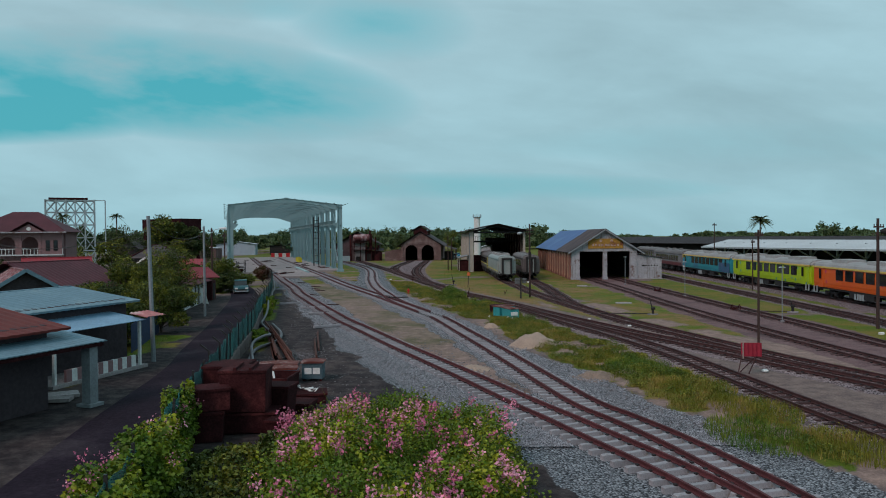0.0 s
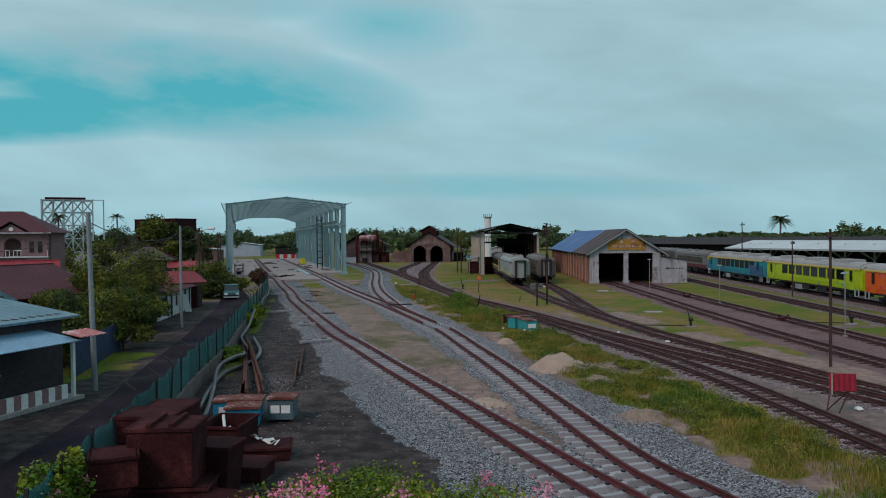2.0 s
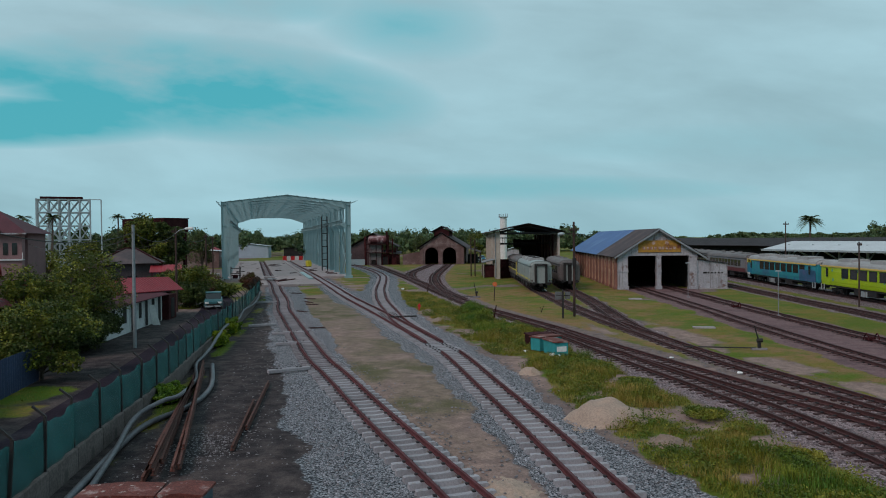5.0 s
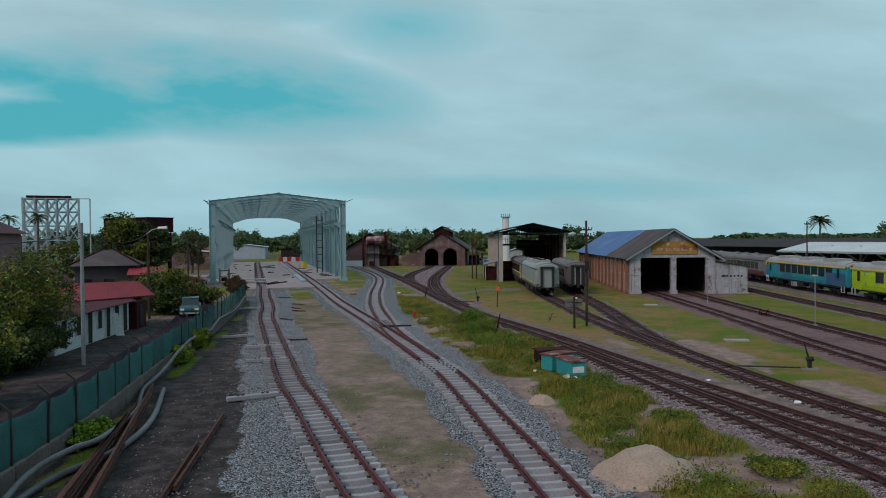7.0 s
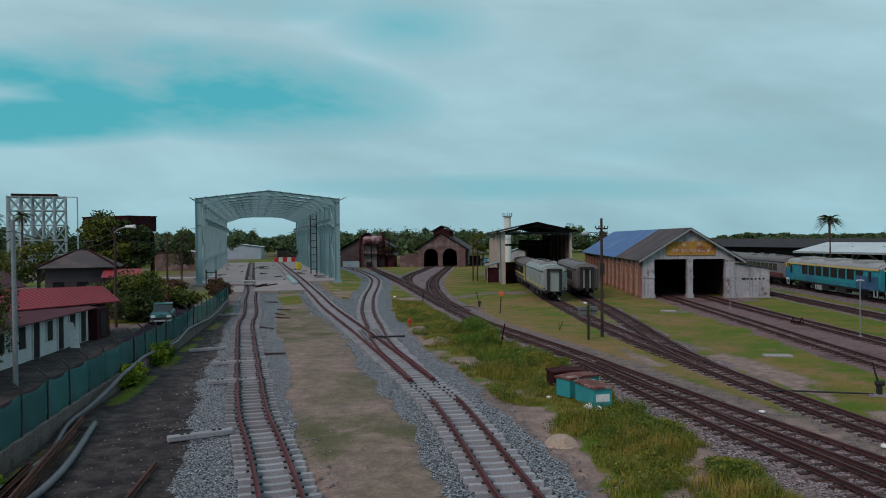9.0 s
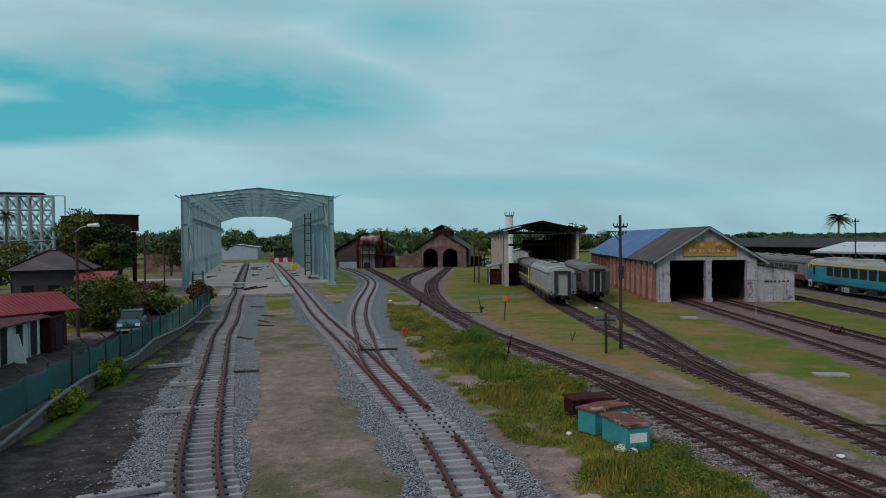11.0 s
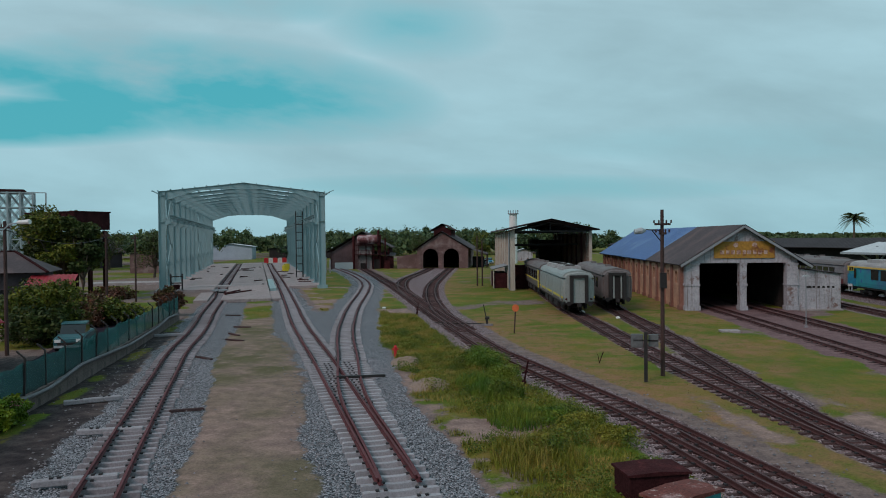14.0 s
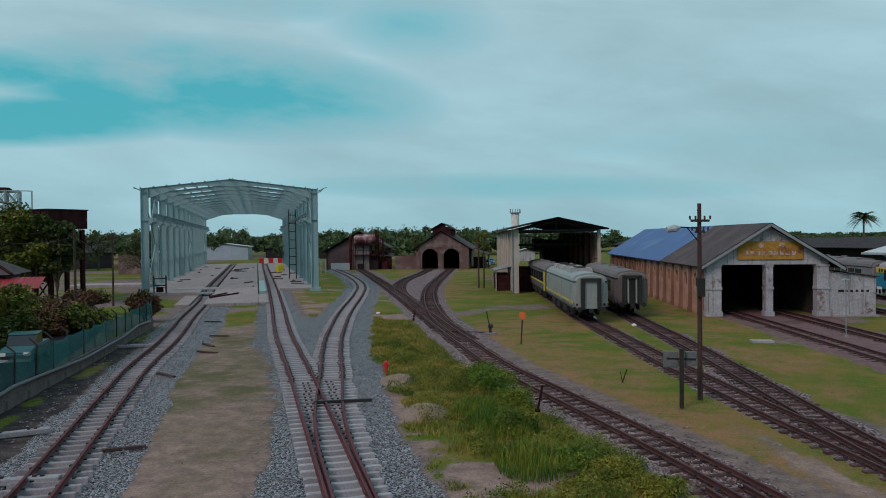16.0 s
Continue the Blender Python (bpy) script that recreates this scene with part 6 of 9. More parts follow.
pipe([(-9.6, 36, 0.12), (-10.6, 41, 0.12), (-11.2, 45, 0.12), (-10.7, 48, 0.12), (-11.2, 52, 0.12), (-13.2, 58, 0.12)], 0.11, M_HOSE, "second grey pipe lying slack on the earth")

# ---------------------------------------------------------------- scrap rails and spare sleepers


M_SCRAP = material("orange_brown_scrap_rail", (0.082, 0.03, 0.022), 0.85, 0.35, 0.9, 14, 0.2, random_tint=0.3, spots=0.3, spot_color=(0.04, 0.022, 0.02), spot_scale=2)


def loose_rail(x0, y0, x1, y1, z, mat, label):
    n = 6
    xy = np.array([[x0 + (x1 - x0) * k / n, y0 + (y1 - y0) * k / n] for k in range(n + 1)])
    g = np.gradient(xy, axis=0)
    g /= np.linalg.norm(g, axis=1)[:, None]
    ob = sweep("scrap_rail", xy, g, 0, RAIL_PROFILE, z, mat)
    return tagged(ob, label, "rail", "scrap rails")


rnd = random.Random(71)
for k in range(13):
    y0, y1 = 38.6 + rnd.uniform(0, 5.0), 51.0 + rnd.uniform(-2.0, 7.5)
    u = rnd.uniform(-0.55, 0.55)
    loose_rail(-8.15 - 0.262 * (y0 - 39) + u, y0, -8.15 - 0.29 * (y1 - 39) + 0.6 * u + rnd.uniform(-0.3, 0.3), y1, 0.02 + 0.15 * (k // 5), M_SCRAP, "rusty scrap rail lying in a heap beside the fence")
for x0, y0, x1, y1 in ((-7.1, 42.0, -8.4, 49.0), (-7.4, 44.6, -8.9, 53.2)):
    loose_rail(x0, y0, x1, y1, 0.02, M_SCRAP, "single rusty rail lying on dark earth")


def spare_sleeper(x, y, rz, ry=0.0, z=0.0, L=2.2):
    bm = bmesh.new()
    box(bm, (0, 0, 0.1), (L, 0.26, 0.2))
    bmesh.ops.bevel(bm, geom=bm.edges[:], offset=0.03, segments=1, affect="EDGES")
    for s in (-1, 1):
        for o in (-0.1, 0.1):
            box(bm, (s * 0.53 + o, 0, 0.22), (0.1, 0.12, 0.05), mi=1)
    ob = mesh_object("spare_sleeper", bm, [M_SLEEPER, M_CLIP])
    ob.matrix_world = pose(x, y, z, 0, ry, rz)
    return tagged(ob, "loose pale concrete sleeper lying on the ballast edge", "railway sleeper", "loose sleepers")


for a in ((-8.7, 56.4, 32, 0), (-15.6, 76.6, 32, 0), (-12.4, 71.6, 12, 0), (-10.75, 66.2, 18, 0), (-21.0, 98, 20, 0)):
    spare_sleeper(*a)
for x, y, rz in ((-15.0, 88.0, -30), (-15.6, 95.5, -10), (-17.4, 103.0, 15), (-11.0, 75.0, 35), (-21.0, 112.0, 20), (-16.6, 98.5, -40)):
    bm = bmesh.new()
    box(bm, (0, 0, 0.05), (1.3, 0.18, 0.1))
    ob = mesh_object("timber_offcut", bm, M_TIMBER)
    ob.matrix_world = pose(x, y, 0.0, 0, 3, rz)
    tagged(ob, "dark timber offcut lying on pale ballast", "timber")
bm = bmesh.new()
box(bm, (0, 0, 0), (2.3, 0.14, 0.12))
ob = mesh_object("crossing_timber", bm, M_BLACK)
ob.matrix_world = pose(-5.0, 81.2, 0.22, 0, 0, 12)
tagged(ob, "dark timber laid across the turnout rails", "timber")

# ---------------------------------------------------------------- scrap skips and boxes


def skip(x, y, rz, w, d, h, mat, label, lid=True, ribs=0, flare=0.0, tilt=0.0):
    t = thing("steel_skip", pose(x, y, 0, tilt, 0, rz), label, "steel container", "scrap skips")
    th = 0.04
    bm = bmesh.new()
    w0, d0 = w / 2 - flare, d / 2 - flare
    if lid:
        low = [(-w0, -d0, 0), (w0, -d0, 0), (w0, d0, 0), (-w0, d0, 0)]
        vs = [bm.verts.new(p) for p in low] + [bm.verts.new((sx2 * w / 2, sy2 * d / 2, h)) for sx2, sy2 in ((-1, -1), (1, -1), (1, 1), (-1, 1))]
        for f in ((3, 2, 1, 0), (0, 1, 5, 4), (1, 2, 6, 5), (2, 3, 7, 6), (3, 0, 4, 7), (4, 5, 6, 7)):
            bm.faces.new([vs[i] for i in f])
        bmesh.ops.bevel(bm, geom=bm.edges[:], offset=0.015, segments=1, affect="EDGES")
    else:
        for xx in (-1, 1):
            box(bm, (xx * (w / 2 - th), 0, h / 2), (th, d, h))
        for yy in (-1, 1):
            box(bm, (0, yy * (d / 2 - th), h / 2), (w - 2 * th, th, h))
        box(bm, (0, 0, 0.06), (w - 0.1, d - 0.1, th))
    part("body", bm, mat, t)
    bm = bmesh.new()
    for xx in (-1, 1):
        box(bm, (xx * w / 2, 0, h - 0.04), (0.07, d + 0.07, 0.08))
    for yy in (-1, 1):
        box(bm, (0, yy * d / 2, h - 0.04), (w - 0.02, 0.07, 0.08))
    part("rim", bm, M_RUST, t)
    for k in range(ribs):
        bm = bmesh.new()
        box(bm, (-w / 2 + (k + 1) * w / (ribs + 1), 0, h + 0.05), (0.1, d * 0.95, 0.1))
        part("rib", bm, M_RUST, t)
    return t


SKIPS = (
    (-7.0, 26.6, 0.0, 4, 2.3, 1.6, 0.72, M_RUST_DARK, "low broad rusty skip under other skips", 0, 0.06),
    (-6.95, 26.45, 0.74, 3, 1.6, 1.35, 1.45, M_RUST, "rusty steel skip with two raised ribs on its top", 2, 0.04),
    (-8.0, 25.3, 0.0, 12, 1.15, 1.2, 0.98, M_RUST_DARK, "dark rusty steel skip under a smaller one", 0, 0.04),
    (-7.85, 25.4, 1.0, 24, 1.05, 1.05, 0.74, M_RUST, "closed rust-brown steel box on another skip", 0, 0.0),
    (-8.2, 28.6, 0.0, 3, 1.5, 1.3, 1.2, M_RUST_DARK, "dark rusty steel skip beside the fence", 0, 0.05),
    (-8.2, 28.6, 1.22, -2, 1.55, 1.25, 0.75, M_RUST, "rusty steel skip with a worn rim on another", 0, 0.04),
    (-8.75, 31.6, 0.0, 2, 1.4, 1.2, 1.55, M_RUST, "tall red-brown rusty steel skip beside the fence", 0, 0.03),
    (-6.0, 27.5, 0.0, -10, 1.0, 1.0, 1.4, M_RUST_DARK, "narrow dark rusty skip with sloping sides", 0, 0.12),
    (-6.75, 28.6, 0.0, 20, 1.2, 1.1, 0.85, M_RUST, "low rusty steel skip among scrap", 0, 0.05),
    (-5.7, 29.0, 0.0, -8, 1.3, 1.1, 0.45, M_RUST_DARK, "low tray of rusty scrap steel", 0, 0.03),
    (-5.6, 30.9, 0.0, 10, 1.5, 1.1, 0.42, M_RUST_DARK, "low tray of dark scrap steel plates", 0, 0.03),
    (-5.3, 25.6, 0.0, -15, 1.3, 1.0, 0.6, M_RUST_DARK, "low rusty tray half hidden by creeper", 0, 0.05),
)
for x, y, z, rz, w, d, h, mm, lab, ribs, flare in SKIPS:
    skip(x, y, rz, w, d, h, mm, lab, ribs=ribs, flare=flare).location.z = z
skip(-6.95, 31.5, -6, 1.3, 1.8, 1.02, M_RUST_DARK, "open rusty steel skip with a hose inside", lid=False)
pipe([(-7.3, 32.1, 1.02), (-7.1, 31.6, 0.7), (-6.8, 31.2, 0.6), (-6.55, 31.3, 0.85)], 0.05, M_WHITE, "pale plastic hose end hanging in a skip")
bm = bmesh.new()
rnd = random.Random(5)
for k in range(9):
    box(bm, (-6.1 + 0.11 * k, 31.3 - 0.09 * k + rnd.uniform(-0.06, 0.06), 0.5 + rnd.uniform(0, 0.08)), (0.22, 0.1, 0.02), rnd.uniform(0, 180), rnd.uniform(-40, 40), rnd.uniform(-40, 40))
ob = mesh_object("torn_sheet", bm, M_WHITE)
tagged(ob, "crumpled white plastic sheet lying over scrap", "plastic sheet")


def equipment_box(x, y, rz, w, d, h, mat, lidmat, label, plates=1, name="equipment_box"):
    t = thing(name, pose(x, y, 0, 0, 0, rz), label, "steel box", "painted boxes")
    bm = bmesh.new()
    box(bm, (0, 0, h / 2 + 0.05), (w, d, h - 0.05))
    bmesh.ops.bevel(bm, geom=bm.edges[:], offset=0.015, segments=1, affect="EDGES")
    part("body", bm, mat, t)
    bm = bmesh.new()
    prism(bm, [(-w / 2 - 0.06, h - 0.02), (-w / 2 - 0.06, h + 0.04), (0, h + 0.09), (w / 2 + 0.06, h + 0.04), (w / 2 + 0.06, h - 0.02)], -d / 2 - 0.06, d / 2 + 0.06)
    part("lid", bm, lidmat, t)
    for k in range(plates):
        bm = bmesh.new()
        u = (k + 0.5) / plates - 0.5
        box(bm, (u * w * 0.8, -d / 2 - 0.008, h * 0.55), (w * 0.8 / plates - 0.06, 0.02, h * 0.34))
        part("label_plate", bm, M_WHITE, t)
    bm = bmesh.new()
    for xx in (-w / 2 + 0.1, w / 2 - 0.1):
        box(bm, (xx, 0, 0.03), (0.1, d, 0.07))
    part("skid", bm, M_RUST_DARK, t)
    bm = bmesh.new()
    box(bm, (w / 2 + 0.01, 0, h * 0.5), (0.03, d * 0.5, 0.05))
    part("side_rail", bm, mat, t)
    return t


equipment_box(-7.9, 36.0, 6, 1.75, 0.9, 0.72, M_BLUE, M_LID, "long blue steel box with a rusty lid", 1)
equipment_box(-7.4, 34.8, 8, 1.15, 0.9, 0.72, M_BLUE, M_LID, "blue steel box with a worn lid beside scrap skips", 1)
equipment_box(-6.2, 35.75, 1, 0.97, 0.85, 0.85, material("grey_teal_cabinet", (0.06, 0.10, 0.12), 0.6, 0.2, 1.5, 12, 0.05), M_LID, "small grey cabinet with a rusty orange lid", 2)
equipment_box(5.08, 63.12, 36, 1.72, 0.82, 0.85, M_TEAL, M_LID, "teal steel box with a rust-streaked lid in grass", 0)
teal = equipment_box(5.42, 61.25, 18, 0.8, 1.6, 0.85, M_TEAL, M_LID, "long teal steel box with a pale plate in grass", 1)
equipment_box(4.9, 65.4, 12, 1.6, 1.0, 0.7, M_RUST_DARK, M_RUST, "rusted brown steel box behind teal boxes", 0)
for x, y, s in ((5.2, 60.6, 0.25), (5.5, 60.4, 0.18), (3.8, 62.6, 0.12)):
    bm = bmesh.new()
    bmesh.ops.create_icosphere(bm, subdivisions=2, radius=s)
    for v in bm.verts:
        v.co *= 1 + 0.3 * noise.noise(v.co * 6)
        v.co.z *= 0.6
    ob = mesh_object("rubbish_bag", bm, M_WHITE, True)
    ob.location = (x, y, s * 0.45)
    tagged(ob, "crumpled pale plastic bag beside a teal box", "bag")

# ---------------------------------------------------------------- sand heaps


M_BANK = material("brown_sandy_earth", (0.235, 0.17, 0.135), 0.95, 0.25, 1.2, 12, 0.5, second=(0.15, 0.11, 0.09), amount=0.5)


def heap(x, y, rx_, ry_, h, mat, label, rz=0.0, seed=0, rough=0.25):
    n = 26
    verts, faces = [], []
    for i in range(n + 1):
        for j in range(n + 1):
            u, v = i / n * 2 - 1, j / n * 2 - 1
            r = math.hypot(u, v)
            z = h * max(0.0, 1 - r ** 2.0) * (1 + rough * noise.noise((u * 2.6 + seed, v * 2.6, 0))) + 0.15 * rough * noise.noise((u * 6 + seed, v * 6, 3)) + 0.06 * rough * noise.noise((u * 15 + seed, v * 15, 5)) - 0.08
            verts.append((u * rx_ * (1 + 0.15 * noise.noise((u * 2, v * 2, seed + 9))), v * ry_, z))
    for i in range(n):
        for j in range(n):
            faces.append((i * (n + 1) + j, (i + 1) * (n + 1) + j, (i + 1) * (n + 1) + j + 1, i * (n + 1) + j + 1))
    ob = raw_object("sand_mound", verts, faces, mat, True)
    ob.matrix_world = pose(x, y, 0, 0, 0, rz)
    return tagged(ob, label, "sand mound")


heap(5.55, 46.2, 1.55, 1.5, 0.8, M_SAND, "low heap of pale sand beside the ballast", 10)
heap(7.3, 35.9, 1.1, 1.0, 0.28, M_BANK, "low spread of sandy rubble in rough grass", 20, 3, 0.5)
heap(8.9, 36.6, 0.8, 0.7, 0.2, M_BANK, "low spread of sandy rubble in rough grass", 60, 5, 0.5)
heap(6.9, 42.9, 0.8, 0.9, 0.25, M_BANK, "small heap of gravelly earth beside the ballast", 0, 6, 0.5)
heap(1.6, 38.3, 0.8, 1.5, 0.16, M_SAND, "thin spread of pale sand between two tracks", 18, 7, 0.5)
heap(3.5, 55.8, 0.6, 0.7, 0.35, M_SAND, "small heap of pale sand in grass", 0, 8)
heap(-1.6, 80.3, 1.1, 1.7, 0.32, M_BANK, "heap of sandy earth on the bank", 10, 11)
heap(-3.2, 86.8, 1.0, 1.9, 0.3, M_BANK, "heap of sandy earth on the bank", 10, 14)

# ---------------------------------------------------------------- poles, signs and yard fittings


def telegraph_pole(x, y, h, arms, label, mat=M_POLE_WOOD, r=0.11, lamp=False, lean=0.0):
    t = thing("telegraph_pole", pose(x, y, 0, 0, lean, 0), label, "pole", "yard poles")
    bm = bmesh.new()
    tube(bm, [(0, 0, -0.2), (0, 0, h)], [r, r * 0.75], 10)
    part("shaft", bm, mat, t)
    for z, w, a in arms:
        bm = bmesh.new()
        box(bm, (0, -0.1, z), (w, 0.09, 0.1), a)
        for k in (-0.45, -0.2, 0.2, 0.45):
            tube(bm, [(k * w, -0.1, z + 0.05), (k * w, -0.1, z + 0.2)], 0.04, 6)
        part("cross_arm", bm, M_POLE_WOOD, t)
    if lamp:
        bm = bmesh.new()
        tube(bm, [(0, 0, h - 1.0), (-0.85, -0.1, h - 0.95)], 0.03, 6)
        tube(bm, [(0, 0, h - 1.6), (-0.5, -0.05, h - 0.98)], 0.025, 6)
        part("lamp_arm", bm, M_BLACK, t)
        bm = bmesh.new()
        tube(bm, [(-0.8, -0.1, h - 0.98), (-1.0, -0.12, h - 1.0), (-1.35, -0.15, h - 1.06)], [0.05, 0.16, 0.12], 10)
        part("lamp_head", bm, M_GALV, t)
    return t


t = telegraph_pole(9.45, 82.4, 8.0, ((7.3, 0.9, 25), (6.85, 0.7, 100)), "tall dark timber pole with insulators and a lamp arm", lamp=True)
bm = bmesh.new()
box(bm, (0, -0.18, 4.6), (0.3, 0.16, 0.75))
part("fuse_box", bm, M_BLACK, t)
telegraph_pole(19.3, 46.2, 6.95, ((6.6, 0.5, 0),), "slim dark timber pole standing in the yard", r=0.08)
t = telegraph_pole(30.3, 52.6, 7.7, ((7.1, 0.7, 0), (6.5, 0.9, 60)), "dark timber pole with a round loudspeaker", r=0.12)
bm = bmesh.new()
tube(bm, [(0.1, -0.1, 6.8), (0.55, -0.3, 6.8)], [0.1, 0.32], 14)
part("loudspeaker", bm, M_BLACK, t)
telegraph_pole(36.4, 88.8, 6.0, ((5.7, 0.4, 0),), "slim dark pole beside the railcars", r=0.08)
telegraph_pole(1.0, 151.3, 6.9, (), "plain dark timber pole near the inspection shed")
telegraph_pole(1.7, 151.6, 6.4, (), "plain dark timber pole near the inspection shed")
telegraph_pole(46.0, 128.0, 8.6, ((8.2, 0.8, 0),), "dark pole beyond the goods shed", r=0.1)


def lamp_post(x, y, h, label, arm=0.0):
    t = thing("lamp_post", pose(x, y, 0), label, "street lamp", "lamp posts")
    bm = bmesh.new()
    tube(bm, [(0, 0, 0), (0, 0, h)], 0.035, 8)
    part("post", bm, M_POLE_CONC, t)
    bm = bmesh.new()
    prism(bm, [(-0.24, h), (-0.14, h + 0.1), (0.14, h + 0.1), (0.24, h)], -0.11, 0.11)
    part("lantern", bm, M_GALV, t)
    bm = bmesh.new()
    box(bm, (0, 0, 0.06), (0.24, 0.24, 0.14))
    part("footing", bm, M_SLEEPER_DUSTY, t)
    return t


lamp_post(25.6, 57.0, 4.1, "slim grey lamp post with a flat white lantern")
lamp_post(24.4, 101.2, 3.7, "slim grey lamp post before the shed annex")
lamp_post(26.0, 81.2, 3.7, "slim grey lamp post between old tracks")


M_CABINET = material("dull_grey_cabinet", (0.105, 0.115, 0.12), 0.7, 0.15, 1, 8, 0.05)


def relay_post(x, y):
    t = thing("relay_post", pose(x, y, 0, 0, 0, -10), "black post with a grey equipment cabinet", "signal post")
    bm = bmesh.new()
    box(bm, (0, 0, 1.15), (0.16, 0.16, 2.3))
    part("post", bm, M_BLACK, t)
    bm = bmesh.new()
    box(bm, (-0.38, 0.3, 1.85), (0.56, 0.26, 0.62))
    box(bm, (-0.38, 0.16, 1.85), (0.5, 0.02, 0.55))
    part("cabinet", bm, M_CABINET, t)
    bm = bmesh.new()
    box(bm, (0.36, 0.3, 1.88), (0.44, 0.26, 0.55))
    part("cabinet", bm, M_CABINET, t)
    bm = bmesh.new()
    box(bm, (0.0, 0.18, 1.88), (1.1, 0.06, 0.08))
    part("bracket", bm, M_BLACK, t)


relay_post(8.3, 80.9)


def disc_sign(x, y):
    t = thing("disc_signal", pose(x, y, 0, 0, 0, -6), "leaning post with a faded orange disc", "signal")
    bm = bmesh.new()
    beam(bm, (-0.03, 0, 0), (0.06, 0, 1.6), 0.09)
    part("post", bm, M_POLE_WOOD, t)
    bm = bmesh.new()
    tube(bm, [(0.07, -0.05, 1.78), (0.07, -0.09, 1.78)], 0.25, 18)
    part("disc", bm, M_ORANGE_DISC, t)


disc_sign(3.25, 98.8)


def point_lever(x, y, rz, label, h=1.35):
    t = thing("point_lever", pose(x, y, 0, 0, 0, rz), label, "point lever", "point levers")
    bm = bmesh.new()
    box(bm, (0, 0, 0.07), (0.85, 0.3, 0.14))
    part("base_timber", bm, M_SLEEPER_DUSTY, t)
    bm = bmesh.new()
    box(bm, (0, 0, 0.3), (0.16, 0.24, 0.36))
    tube(bm, [(-0.14, 0, 0.56), (0.18, 0, 0.6)], 0.12, 12)
    part("gear", bm, M_BLACK, t)
    bm = bmesh.new()
    tube(bm, [(0, 0, 0.5), (-0.14, 0, 0.95), (-0.26, 0, h)], [0.05, 0.04, 0.03], 8)
    part("handle", bm, M_BLACK, t)
    bm = bmesh.new()
    tube(bm, [(-0.2, 0, 0.14), (-4.2, 0.4, 0.12)], 0.04, 6)
    part("rod", bm, M_BLACK, t)


point_lever(17.4, 62.7, -8, "black hand lever for points with a long rod", 1.45)
point_lever(1.4, 103.5, -10, "black hand lever for points on a small base", 1.6)
point_lever(29.4, 63.5, -8, "dark hand lever for points beside shed tracks", 1.0)
for x, y, h, tilt in ((2.45, 78.7, 1.35, 8), (7.0, 86.0, 0.65, 14), (-4.6, 112.0, 1.0, 3)):
    bm = bmesh.new()
    if h > 0.7:
        box(bm, (0, 0, 0.12), (0.12, 0.16, 0.24))
        beam(bm, (-0.1, 0, h * 0.6), (0.16, 0.05, h * 0.66), 0.05)
        tube(bm, [(-0.07, -0.02, 0.42), (0.09, -0.02, 0.42)], 0.07, 10)
    else:
        beam(bm, (0.02, 0, 0.0), (-0.14, 0.1, h * 0.7), 0.03)
    beam(bm, (0, 0, 0.0), (0.1, 0, h), 0.06 if h > 0.7 else 0.035)
    ob = mesh_object("iron_stub_post", bm, M_RUST_DARK)
    ob.matrix_world = pose(x, y, 0, 0, tilt, 20)
    tagged(ob, "short rusty black iron post in the track side", "post")


def red_board(x, y):
    t = thing("warning_board", pose(x, y, 0, 0, 0, -6), "crimson corrugated board on thin bent legs", "sign board")
    bm = bmesh.new()
    corrugated(bm, (-0.48, 0, 0.85), (0.48, 0, 0.85), (0.48, 0.05, 1.5), (-0.48, 0.05, 1.5), 0.18, 0.04, 0.02)
    bmesh.ops.recalc_face_normals(bm, faces=bm.faces)
    part("board", bm, M_REDBOARD, t)
    for x0, x1, y0 in ((-0.42, -0.75, -0.4), (0.3, -0.1, 0.1), (0.35, -0.4, 0.5)):
        bm = bmesh.new()
        tube(bm, [(x0, 0.04, 1.0), (x1, y0, 0.0)], 0.03, 6)
        part("leg", bm, M_RAIL_OLD, t)
    bm = bmesh.new()
    tube(bm, [(-0.4, -0.03, 0.75), (-0.4, -0.03, 1.5)], 0.025, 6)
    part("staff", bm, M_CLADDING, t)


red_board(14.7, 36.0)


def hydrant(x, y):
    t = thing("fire_hydrant", pose(x, y, 0, 0, 0, 10) @ Matrix.Scale(0.8, 4), "red iron fire hydrant on a sandy bank", "fire hydrant")
    bm = bmesh.new()
    tube(bm, [(0, 0, 0), (0, 0, 0.62), (0, 0, 0.7), (0, 0, 0.85)], [0.1, 0.1, 0.14, 0.04], 12)
    part("barrel", bm, M_RED, t)
    for s in (-1, 1):
        bm = bmesh.new()
        tube(bm, [(0, 0, 0.55), (s * 0.22, 0, 0.55)], 0.07, 10)
        part("outlet", bm, M_RED, t)


hydrant(-4.1, 88.4)

